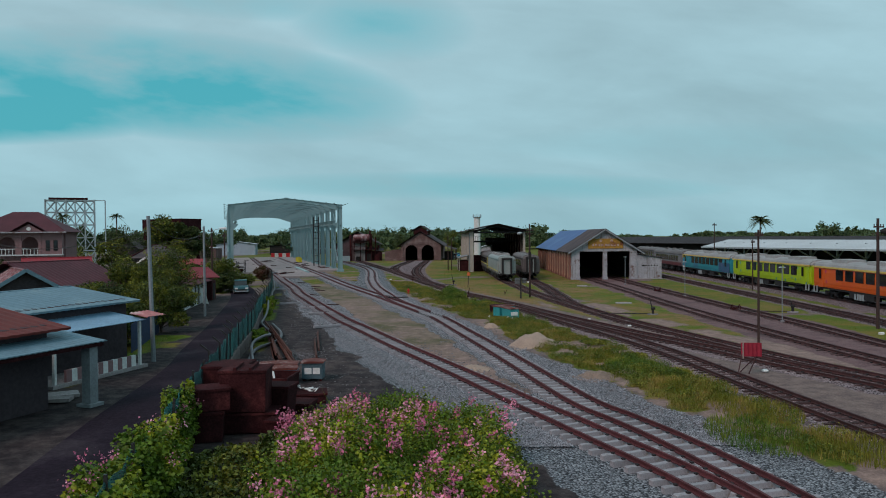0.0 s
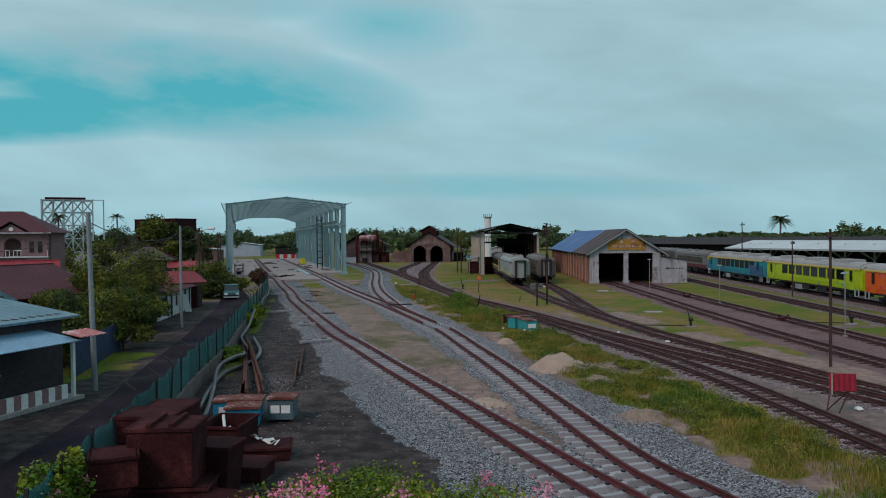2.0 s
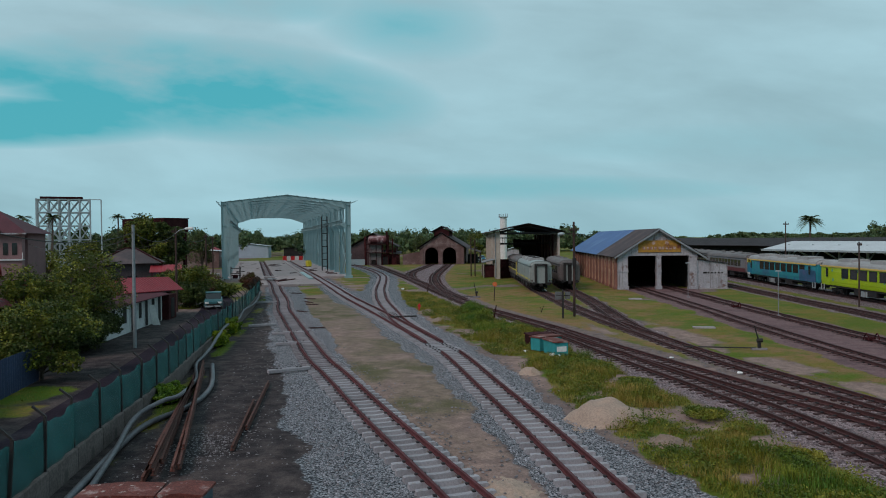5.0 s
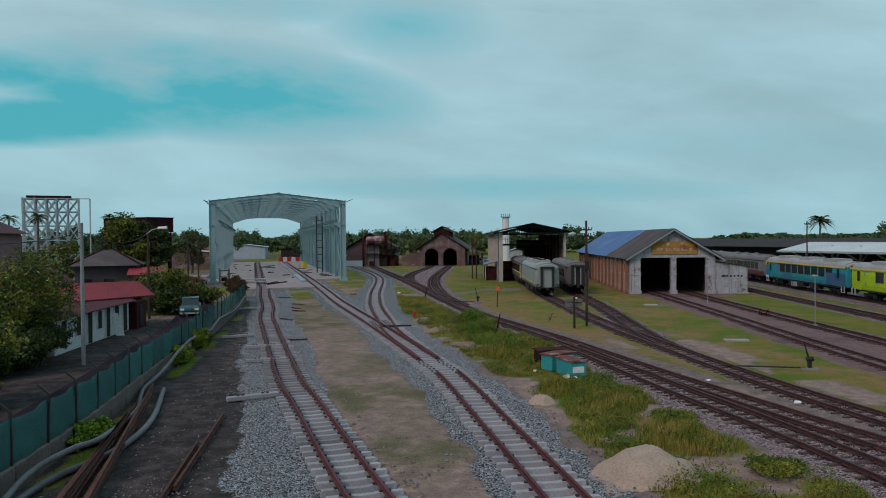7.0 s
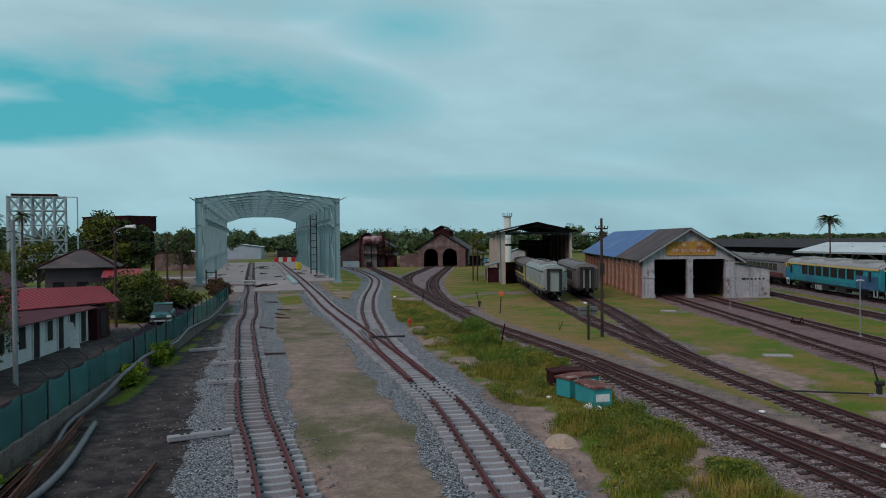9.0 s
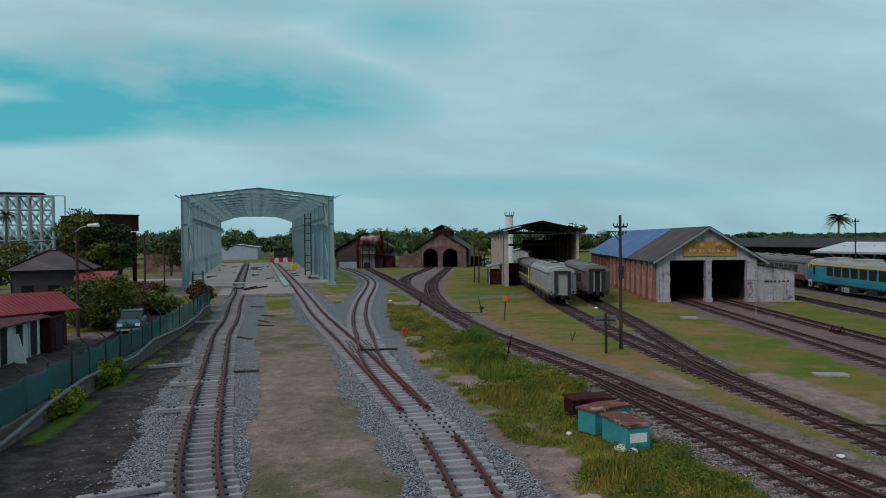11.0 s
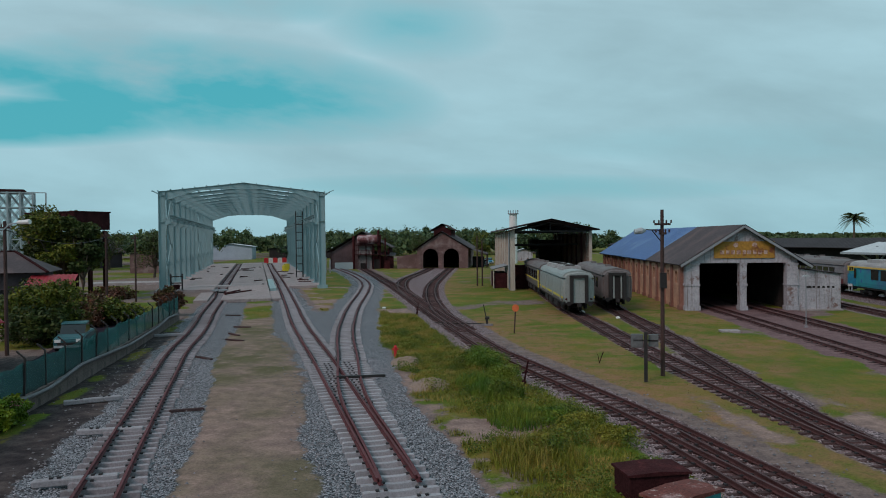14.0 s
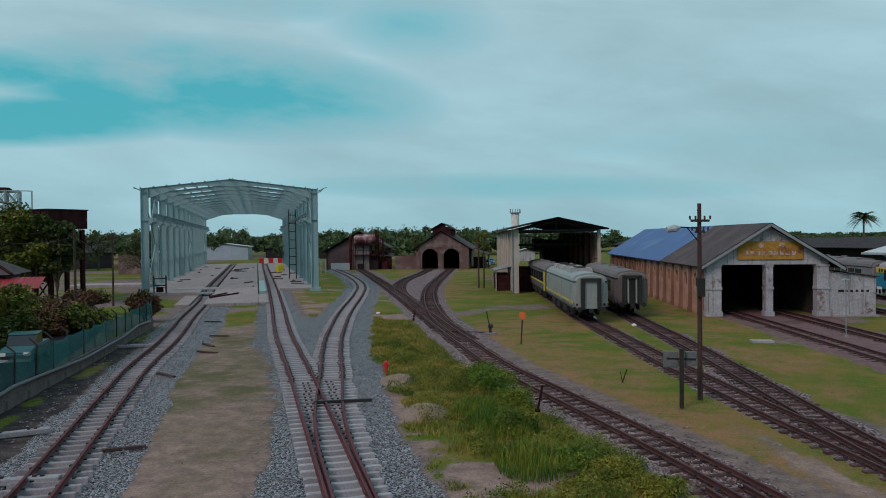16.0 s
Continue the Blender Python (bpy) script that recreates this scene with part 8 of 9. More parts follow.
# blue sheet fence and slabs near the porch
t = thing("sheet_fence", pose(-18.5, 44.6, 0, 0, 0, 102), "dark blue sheet-metal fence beside the lane", "fence")
for k in range(5):
    bm = bmesh.new()
    corrugated(bm, (k * 2.0, 0, 0), (k * 2.0 + 1.97, 0, 0), (k * 2.0 + 1.97, 0, 1.7), (k * 2.0, 0, 1.7), 0.25, 0.04, 0.02)
    bmesh.ops.recalc_face_normals(bm, faces=bm.faces)
    part("panel", bm, material("dark_blue_sheet", (0.025, 0.04, 0.085), 0.7, 0.2, 0.5, 6, 0.05) if k == 0 else bpy.data.materials["dark_blue_sheet"], t)
for x, y, a, b, rz in ((-16.6, 31.9, 2.0, 1.0, 30), (-16.1, 31.2, 1.2, 0.7, 10)):
    bm = bmesh.new()
    box(bm, (0, 0, 0.12), (a, b, 0.14))
    ob = mesh_object("concrete_slab", bm, M_CONCRETE)
    ob.matrix_world = pose(x, y, 0, 0, 0, rz)
    tagged(ob, "pale concrete slab lying before the carport", "slab")

# parked cars


def car(x, y, rz, paint, label, pickup=False):
    t = thing("parked_car", pose(x, y, 0, 0, 0, rz), label, "car", "parked cars")
    W = 0.84
    bm = bmesh.new()
    side = [(-2.15, 0.35), (-2.2, 0.75), (-2.05, 0.92), (-0.95, 1.0), (-0.3, 1.0)] + ([(2.15, 1.0), (2.2, 0.5), (2.1, 0.35)] if pickup else [(1.9, 1.02), (2.15, 0.9), (2.2, 0.5), (2.1, 0.35)])
    prism(bm, side, -W, W)
    bmesh.ops.bevel(bm, geom=bm.edges[:], offset=0.06, segments=2, affect="EDGES")
    body = part("body", bm, paint, t)
    bm = bmesh.new()
    top = [(-1.0, 0.98), (-0.35, 1.55), (0.55, 1.6), (0.85, 0.98)] if pickup else [(-1.0, 0.98), (-0.35, 1.45), (1.1, 1.48), (1.85, 1.0)]
    prism(bm, top, -W + 0.12, W - 0.12)
    part("glasshouse", bm, M_GLASS, t)
    bm = bmesh.new()
    roofp = [(-0.4, 1.55), (-0.35, 1.62), (0.55, 1.66), (0.62, 1.58)] if pickup else [(-0.4, 1.44), (-0.35, 1.5), (1.1, 1.53), (1.2, 1.45)]
    prism(bm, roofp, -W + 0.1, W - 0.1)
    part("roof", bm, paint, t)
    for x2 in (-1.35, 1.35):
        for s in (-1, 1):
            bm = bmesh.new()
            tube(bm, [(x2, s * 0.68, 0.33), (x2, s * 0.88, 0.33)], 0.33, 18)
            wheel = part("wheel", bm, M_BLACK, t)
            bm = bmesh.new()
            tube(bm, [(x2, s * 0.86, 0.33), (x2, s * 0.9, 0.33)], 0.19, 12)
            part("rim", bm, M_GALV, wheel)
    for s in (-0.6, 0.6):
        bm = bmesh.new()
        box(bm, (-2.19, s, 0.72), (0.06, 0.34, 0.18))
        part("headlight", bm, M_WHITE, t)
    bm = bmesh.new()
    box(bm, (-2.2, 0, 0.5), (0.08, 1.2, 0.22))
    part("grille", bm, M_BLACK, t)
    bm = bmesh.new()
    box(bm, (-2.22, 0, 0.38), (0.1, 1.6, 0.14))
    part("bumper", bm, M_GALV, t)


car(-24.9, 92.6, 108, material("teal_car_paint", (0.03, 0.105, 0.12), 0.35, 0.05, 1, 6, 0.0), "teal pickup truck parked beside the fence", True)
car(-19.6, 28.0, 70, material("dark_green_paint", (0.015, 0.07, 0.06), 0.35, 0.05, 1, 6, 0.0), "dark green car parked under the carport")

# poles along the lane, with wires
lane_poles = ((-16.0, 41.5, 8.0, M_POLE_CONC, 0.13), (-20.7, 65.4, 7.8, M_POLE_CONC, 0.12), (-27.4, 89.5, 8.0, M_POLE_WOOD, 0.12), (-32.4, 112, 7.6, M_POLE_WOOD, 0.12), (-37.0, 128, 7.4, M_POLE_WOOD, 0.11))
for x, y, h, mm, r in lane_poles:
    telegraph_pole(x, y, h, () if mm is M_POLE_CONC else ((h - 0.4, 0.7, 20),), "grey concrete pole beside the lane" if mm is M_POLE_CONC else "dark timber pole beside the lane", mm, r, lean=-1.3 if y < 45 else 0.0)
for a, b in zip(lane_poles, lane_poles[1:]):
    wire((a[0], a[1], a[2] - 0.5), (b[0], b[1], b[2] - 0.5), 0.7)
wire((-16.0, 41.5, 7.3), (-45, 75, 6.6), 0.9)
wire((-20.7, 65.4, 7.0), (-48, 100, 6.6), 0.9)
wire((-27.4, 89.5, 7.0), (-52, 118, 6.2), 0.9)
t = thing("lane_lamp", pose(-27.4, 89.2, 7.4, 0, 0, 0), "street lamp head on a curved arm", "street lamp")
bm = bmesh.new()
tube(bm, [(0, 0, 0), (0.5, -0.1, 0.35), (1.2, -0.2, 0.5)], 0.035, 6)
part("arm", bm, M_GALV, t)
bm = bmesh.new()
tube(bm, [(1.1, -0.2, 0.5), (1.9, -0.3, 0.52)], [0.1, 0.15], 8)
part("lantern", bm, M_WHITE, t)

# concrete pads, brick hut and low sheds beyond the lane
for x, y, a, b, rz in ((-53, 161, 11, 5, 12), (-36, 150, 6, 3, 14)):
    bm = bmesh.new()
    box(bm, (0, 0, 0.15), (a, b, 0.4))
    ob = mesh_object("concrete_pad", bm, M_CONCRETE)
    ob.matrix_world = pose(x, y, 0, 0, 0, rz)
    tagged(ob, "pale concrete pad on open ground", "slab")
house("brick_hut", pose(-70.8, 200, 0, 0, 0, 4), 10.5, 7, 4.1, 4.5, M_ROOF_PALE, M_BRICK_RED, "low red brick hut with a pale roof", 0.3, category="hut")
house("site_hut", pose(-90, 300, 0, 0, 0, 8), 15, 9, 4.4, 5.4, M_ROOF_PALE, material("pale_blue_wall", (0.30, 0.36, 0.42), 0.8, 0.1, 0.4, 5, 0.03), "long pale blue site hut behind the hall", 0.5, category="hut")
house("open_shed", pose(-70, 305, 0, 0, 0, 5), 22, 9, 3.6, 4.6, M_ROOF_PALE, M_DARK, "low open shed with a pale roof behind the hall", 0.6, category="shed")
house("far_red_house", pose(-84, 236, 0, 0, 0, 0), 9, 8, 4.2, 6.2, M_ROOF_RED, M_DIM_WALL, "far house with a red roof among trees", 0.6)
house("far_grey_house", pose(-100, 232, 0, 0, 0, -20), 8, 8, 4.2, 7.2, M_ROOF_DARK, M_DIM_WALL, "far dim house with a steep grey roof", 0.6)

# white posts near the boiler house
for k, (x, y) in enumerate(((-31.0, 195), (-30.2, 195.4), (-29.0, 196), (-28.2, 196.2))):
    bm = bmesh.new()
    box(bm, (0, 0, 1.3), (0.25, 0.25, 2.6))
    ob = mesh_object("white_post", bm, M_PLASTER)
    ob.location = (x, y, 0)
    tagged(ob, "pale concrete post standing in weeds", "post")

# far sheds and parked vehicles between the inspection shed and the engine shed
house("far_white_shed", pose(12.5, 262, 0, 0, 0, 0), 5, 5, 2.6, 3.4, M_ROOF_PALE, M_PLASTER, "far pale shed behind the inspection shed", 0.4, category="shed")
for x, y, rz, nm in ((3.2, 226, 80, "pale"), (4.5, 238, 100, "dark")):
    car(x, y, rz, M_GALV if nm == "pale" else M_BLUE, nm + " car parked behind the engine shed")

# ---------------------------------------------------------------- trees and plants


def tree(x, y, h, r, leafmat, label, seed, lobes=7, leaves=5200, leaf=0.24, trunk=0.16, clear=0.3, squash=0.75):
    rng = np.random.default_rng(seed)
    t = thing("tree", pose(x, y, 0, 0, 0, rng.uniform(0, 360)), label, "tree", "trees beside the yard")
    bm = bmesh.new()
    top = h * 0.62
    tube(bm, [(0, 0, -0.1), (0.05 * h * rng.normal() * 0.3, 0, h * clear), (0.1 * rng.normal(), 0.1 * rng.normal(), top)], [trunk * 1.25, trunk, trunk * 0.55], 9)
    C = []
    for k in range(lobes):
        a = 2.4 * k + rng.uniform(-0.4, 0.4)
        rr = r * (0.25 + 0.55 * (k / max(lobes - 1, 1)) ** 0.7) * (0 if k == 0 else 1)
        z = h * (1 - 0.5 * rng.random()) - r * squash * 0.35 - (rr / r) * h * 0.22
        z = max(z, r * 0.3)
        C.append(((rr * math.cos(a), rr * math.sin(a), z), r * rng.uniform(0.26, 0.56)))
        tube(bm, [(0, 0, h * clear * rng.uniform(0.9, 1.4)), (rr * 0.5 * math.cos(a), rr * 0.5 * math.sin(a), (h * clear + z) / 2), (rr * math.cos(a), rr * math.sin(a), z)], [trunk * 0.6, trunk * 0.4, trunk * 0.18], 6)
    part("trunk", bm, M_BARK, t)
    pts = np.concatenate([blob_points(rng, leaves // lobes, c, (q, q, q * squash), 0.5) for c, q in C])
    V, F = leaf_cloud(pts, rng.uniform(0.6, 1.3, len(pts)) * leaf, rng)
    crown = quads_object("crown", V, F, leafmat)
    crown.parent = t
    return t


def palm(x, y, h, label, seed, fronds=22, span=2.6, trunk=0.18):
    rng = np.random.default_rng(seed)
    t = thing("palm_tree", pose(x, y, 0), label, "palm", "palms")
    bm = bmesh.new()
    pts = [(0.35 * math.sin(k / 8 * 2.0), 0.1 * k / 8, h * k / 8) for k in range(9)]
    tube(bm, pts, [trunk * (1.3 - 0.5 * k / 8) for k in range(9)], 9)
    part("trunk", bm, M_BARK, t)
    V, F = [], []
    top = Vector(pts[-1])
    for i in range(fronds):
        a, up = i * 2.4 + rng.uniform(-0.3, 0.3), rng.uniform(-0.2, 1.35)
        L = span * rng.uniform(0.8, 1.15)
        prev = None
        for k in range(15):
            s = k / 14
            z = L * (math.sin(up) * s - 0.75 * s * s)
            rr = L * math.cos(up * 0.7) * s
            c = top + Vector((rr * math.cos(a), rr * math.sin(a), z))
            if prev is not None:
                d = (c - prev).normalized()
                sd = d.cross(Vector((0, 0, 1))).normalized()
                w = span * 0.15 * math.sin(math.pi * min(1, 0.1 + s)) + 0.05
                for sg in (-1, 1):
                    tip = c + sd * sg * w + d * w * 0.6 - Vector((0, 0, 0.45 * w))
                    n0 = len(V)
                    V += [prev, prev + d * 0.09 * span, tip, tip - d * 0.02]
                    F.append((n0, n0 + 1, n0 + 2, n0 + 3))
                n0 = len(V)
                V += [prev + sd * 0.03, prev - sd * 0.03, c - sd * 0.02, c + sd * 0.02]
                F.append((n0, n0 + 1, n0 + 2, n0 + 3))
            prev = c
    crown = quads_object("crown", np.array([tuple(v) for v in V]), np.array(F), M_FROND)
    crown.parent = t
    return t


for i, (x, y, h, r, mm, lab) in enumerate((
        (-24.5, 65.0, 7.2, 2.9, M_LEAF, "leafy green tree beside the lane"), (-26.8, 64.6, 5.6, 2.3, M_LEAF, "leafy green tree beside the lane"), (-23.6, 65.8, 3.0, 1.9, M_LEAF_DARK, "dark leafy tree before a white house"),
        (-27.4, 60.2, 3.5, 1.9, M_LEAF, "leafy green tree behind a house"), (-24.4, 60.8, 4.2, 2.1, M_LEAF, "leafy green tree beside the lane"), (-26.0, 68.8, 5.8, 2.6, M_LEAF_DARK, "dark leafy tree behind the lane"), (-23.4, 62.6, 3.0, 2.2, M_LEAF_DARK, "low bushy thicket beside the lane"), (-58, 182, 9.0, 3.4, M_LEAF_DARK, "dark tree beyond open ground"), (-20.4, 54.4, 3.9, 2.1, M_LEAF, "low bushy tree beside the lane"), (-20.6, 47.6, 3.3, 1.7, M_LEAF, "low bushy tree beside a sheet fence"),
        (-22.6, 48.2, 3.2, 1.5, M_LEAF, "low bushy tree behind a house"), (-24.2, 55.0, 3.6, 1.7, M_LEAF_DARK, "dark bushy tree behind a house"),
        (-29.0, 96.0, 4.7, 2.6, M_LEAF, "young leafy tree near a parked pickup"), (-27.6, 93.4, 2.9, 1.9, M_LEAF_DARK, "bushy young tree near a parked pickup"), (-33.6, 101.0, 3.4, 2.0, M_LEAF_DARK, "dark bushy tree beyond the lane"),
        (-36.5, 110.0, 3.2, 1.9, M_LEAF, "bushy tree beyond the lane"), (-30.8, 104.0, 2.9, 2.4, M_LEAF_RED, "reddish shrub beyond the fence"), (-32.8, 109.0, 2.7, 2.5, M_LEAF_RED, "reddish shrub beyond the fence"),
        (-28.6, 105.5, 2.1, 2.0, M_LEAF, "green shrub beyond the fence"), (-26.9, 112.4, 2.6, 1.3, M_LEAF_RED, "brown withered shrub at the fence end"), (-34.5, 117.0, 2.8, 2.0, M_LEAF_RED, "reddish shrub in open ground"),
        (-50.6, 133.4, 8.2, 2.0, M_LEAF_DARK, "dark creeper tree under an old water tank"), (-46.6, 130.2, 12.2, 3.9, M_LEAF, "tree growing through an old water tank"), (-43.4, 128.8, 10.8, 2.3, M_LEAF_DARK, "dark creeper tree beside an old water tank"),
        (-70, 142, 7.0, 3.6, M_LEAF, "pale green tree near a lattice tower"), (-56, 128, 7.6, 2.6, M_LEAF, "pale green tree near an old tank"), (-49.5, 80, 6.4, 2.4, M_LEAF_DARK, "dark tree beside a large pink house"), (-45.5, 66, 5.6, 2.2, M_LEAF_DARK, "dark tree before a large pink house"),
        (-74, 226, 9.5, 4.0, M_LEAF_DARK, "dark tree beyond open ground"), (-86, 222, 10.5, 4.2, M_LEAF_DARK, "tall dark tree beyond open ground"),
        (-96, 226, 12.0, 4.6, M_LEAF_DARK, "tall dark tree beyond open ground"), (3.0, 262, 9.4, 3.0, M_LEAF, "round green tree behind the engine shed"), (-14, 262, 9.0, 3.6, M_LEAF_DARK, "dark tree behind the engine shed"),
        (-22, 240, 8.6, 3.6, M_LEAF_DARK, "dark tree behind the boiler house"), (-27, 238, 9.4, 3.6, M_LEAF_DARK, "dark tree behind the boiler house"))):
    far = y > 120
    tree(x, y, h, r, mm, lab, 100 + i, leaves=16000 if y < 80 else 9000 if y < 120 and h > 4.5 else 13000 if h > 8 and y < 150 else 5600 if not far else 3200, leaf=(0.15 if y < 80 else 0.24) if not far else 0.36, trunk=0.08 if h < 4 else 0.14 if h < 6 else 0.22, clear=0.08 if h < 5 else 0.2, lobes=13)
palm(124.5, 297.0, 11.8, "tall coconut palm far behind the station", 7, 44, 5.6, 0.3)
for i, (x, y, h) in enumerate(((-96, 190, 12.5), (-112, 205, 13.0), (-118, 208, 12.6), (-104, 240, 14))):
    palm(x, y, h, "dark coconut palm among far trees", 20 + i, 18, 3.2, 0.25)


def far_woods():
    """Dense far tree lines round the yard, with distance haze put into their leaf colour."""
    rng = np.random.default_rng(9)
    pts, size = [], []

    def line(x0, y0, x1, y1, n, h0, h1, r, s):
        for _ in range(n):
            u = rng.random()
            x, y = x0 + (x1 - x0) * u + rng.normal() * 7, y0 + (y1 - y0) * u + rng.normal() * 7
            h = rng.uniform(h0, h1) * (1 + 0.18 * math.sin(u * 37) + 0.12 * math.sin(u * 91))
            # each crown: a few uneven lobes of small leaves over a filled heart
            for _ in range(4):
                q = rng.uniform(0.4, 0.7)
                c = (x + rng.normal() * r * 0.42, y + rng.normal() * r * 0.42, h * rng.uniform(0.45, 0.84))
                p = blob_points(rng, 44, c, (r * q, r * q, h * 0.27 * q + 0.3), 0.75)
                p[:, 2] = np.clip(p[:, 2], 0.2, h)
                pts.append(p)
                size.append(np.full(44, s * 0.62))
                pts.append(np.array(c) + rng.normal(size=(9, 3)) * np.array([r * q, r * q, h * 0.25 * q]) * 0.3)
                size.append(np.full(9, s * 2.0))

    line(-260, 300, -110, 330, 210, 7, 10.5, 3.2, 0.8)
    line(-140, 345, 20, 350, 300, 7, 9.5, 3.0, 0.75)
    line(-150, 395, 60, 390, 220, 8.5, 11, 3.6, 0.9)
    line(-36, 268, -20, 272, 30, 5.5, 7.5, 2.6, 0.65)
    line(10, 345, 120, 460, 190, 4.6, 6.4, 3.2, 0.9)
    line(100, 520, 700, 640, 420, 4.6, 6.2, 5.0, 1.3)
    line(300, 900, 1100, 760, 300, 7, 8.5, 8.0, 2.2)
    line(-420, 260, -170, 240, 220, 7, 10, 3.2, 0.9)
    line(-150, 230, -84, 262, 110, 7, 10.5, 2.8, 0.75)
    line(165, 330, 185, 350, 12, 8, 11, 4.0, 0.9)
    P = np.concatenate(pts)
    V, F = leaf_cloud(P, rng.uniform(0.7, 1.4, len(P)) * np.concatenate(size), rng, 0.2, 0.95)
    ob = quads_object("far_woods", V, F, M_LEAF_HAZED)
    return tagged(ob, "dense dark green tree line round the yard", "woods", kind="stuff")


far_woods()


def creeper_mound():
    t = thing("flowering_creeper", pose(-1.3, 18.6, 0), "thick mound of green creeper with pink blossom", "creeper")
    rng = np.random.default_rng(31)

    def surface(n, cx, cy, rx_, ry_, h, seed):
        u, v = rng.uniform(-1, 1, n), rng.uniform(-1, 1, n)
        X, Y = cx + u * rx_, cy + v * ry_
        r2 = np.maximum(0, 1 - np.abs(u) ** 2.6 - np.abs(v) ** 2.6)
        Z = h * r2 ** 0.5 * (0.82 + 0.22 * wob(X, Y, 1.6, seed) + 0.10 * wob(X, Y, 4.5, seed + 2))
        keep = r2 > 0.01
        return np.stack([X, Y, Z], 1)[keep]

    P = surface(42000, 0, 0, 3.2, 7.4, 1.75, 1.0)
    lobes = [(rng.uniform(-2.5, 2.4), rng.uniform(-6.3, 6.2)) for _ in range(26)]
    for x, y in lobes:
        q = rng.uniform(0.7, 1.25)
        edge = max(0.15, 1 - (abs(x) / 3.3) ** 2.6 - (abs(y) / 7.3) ** 2.6) ** 0.5
        L_ = blob_points(rng, 2300, (x, y, 1.58 * edge), (q, q * 1.1, 0.62), 0.55)
        P = np.concatenate([P, L_])
    P[:, 2] = np.maximum(0.03, P[:, 2] - rng.random(len(P)) ** 2.5 * 0.4)
    P += rng.normal(size=P.shape) * 0.05
    V, F = leaf_cloud(P, rng.uniform(0.05, 0.125, len(P)), rng, 0.4, 0.7)
    ob = quads_object("leaves", V, F, M_LEAF_VINE)
    ob.parent = t
    low = np.concatenate([surface(11000, -4.4, 0.6, 2.2, 4.2, 0.65, 4.0), surface(5000, -3.2, 4.0, 1.2, 2.5, 0.9, 5.0), surface(5000, 1.9, 2.5, 1.6, 3.5, 1.2, 7.0)])
    low += rng.normal(size=low.shape) * 0.08
    low[:, 2] = np.maximum(0.03, low[:, 2])
    V, F = leaf_cloud(low, rng.uniform(0.08, 0.18, len(low)), rng, 0.3, 0.7)
    ob = quads_object("trailing_leaves", V, F, M_LEAF)
    ob.parent = t
    # solid hull under the leaves; its dark colour stands in for shaded hollows
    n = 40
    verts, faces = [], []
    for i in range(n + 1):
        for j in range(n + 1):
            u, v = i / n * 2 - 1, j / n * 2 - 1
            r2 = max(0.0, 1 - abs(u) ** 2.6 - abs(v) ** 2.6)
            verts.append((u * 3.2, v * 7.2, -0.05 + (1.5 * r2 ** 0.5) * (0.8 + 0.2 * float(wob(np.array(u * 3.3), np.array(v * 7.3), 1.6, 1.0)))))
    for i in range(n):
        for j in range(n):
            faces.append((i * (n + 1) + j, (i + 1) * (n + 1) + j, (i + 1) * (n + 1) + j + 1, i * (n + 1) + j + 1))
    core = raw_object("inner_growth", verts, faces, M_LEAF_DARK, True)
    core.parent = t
    # blossom in sprays
    C = []
    for x, y in lobes:
        edge = max(0.15, 1 - (abs(x) / 3.3) ** 2.6 - (abs(y) / 7.3) ** 2.6) ** 0.5
        for _ in range(int(rng.integers(0, 12))):
            C.append((x + rng.normal() * 0.55, y + rng.normal() * 0.65, 1.58 * edge + 0.4 + rng.normal() * 0.12))
    fl = np.concatenate([np.array(c) + rng.normal(size=(int(rng.integers(24, 60)), 3)) * np.array([0.08, 0.08, 0.12]) for c in C])
    V, F = leaf_cloud(fl, rng.uniform(0.05, 0.105, len(fl)), rng, 0.3, 0.8)
    ob = quads_object("blossom", V, F, M_FLOWER)
    ob.parent = t
    # long shoots
    S = surface(1200, 0, 0, 3.3, 7.3, 1.9, 1.0)
    Vs, Fs = [], []
    d = rng.normal(size=S.shape) * 0.16 + np.array([0, 0, 0.22])
    for s, e in zip(S, d):
        n0 = len(Vs)
        Vs += [s + np.array([0.012, 0, 0]), s - np.array([0.012, 0, 0]), s + e * 1.4]
        Fs.append((n0, n0 + 1, n0 + 2))
    ob = quads_object("shoot_growth", np.array(Vs), np.array(Fs), M_GRASS_GREEN)
    ob.parent = t


creeper_mound()


def fence_creeper(x, y, rx_, ry_, h, seed, flowers=14, label="climbing creeper with a few pink flowers on the fence"):
    t = thing("fence_creeper", pose(x, y, 0), label, "creeper", "fence creepers")
    rng = np.random.default_rng(seed)
    n = 7000
    P = blob_points(rng, n, (0, 0, h * 0.5), (rx_, ry_, h * 0.5), 0.45)
    P[:, 2] = np.maximum(P[:, 2], 0.02)
    V, F = leaf_cloud(P, rng.uniform(0.07, 0.16, n), rng, 0.4, 0.75)
    ob = quads_object("leaves", V, F, M_LEAF_VINE)
    ob.parent = t
    C = blob_points(rng, flowers, (0, 0, h * 0.55), (rx_, ry_, h * 0.52), 0.9)
    C = C[C[:, 2] > h * 0.5]
    fl = np.concatenate([c + rng.normal(size=(30, 3)) * 0.09 for c in C])
    V, F = leaf_cloud(fl, rng.uniform(0.03, 0.07, len(fl)), rng, 0.3, 0.9)
    ob = quads_object("blossom", V, F, M_FLOWER)
    ob.parent = t


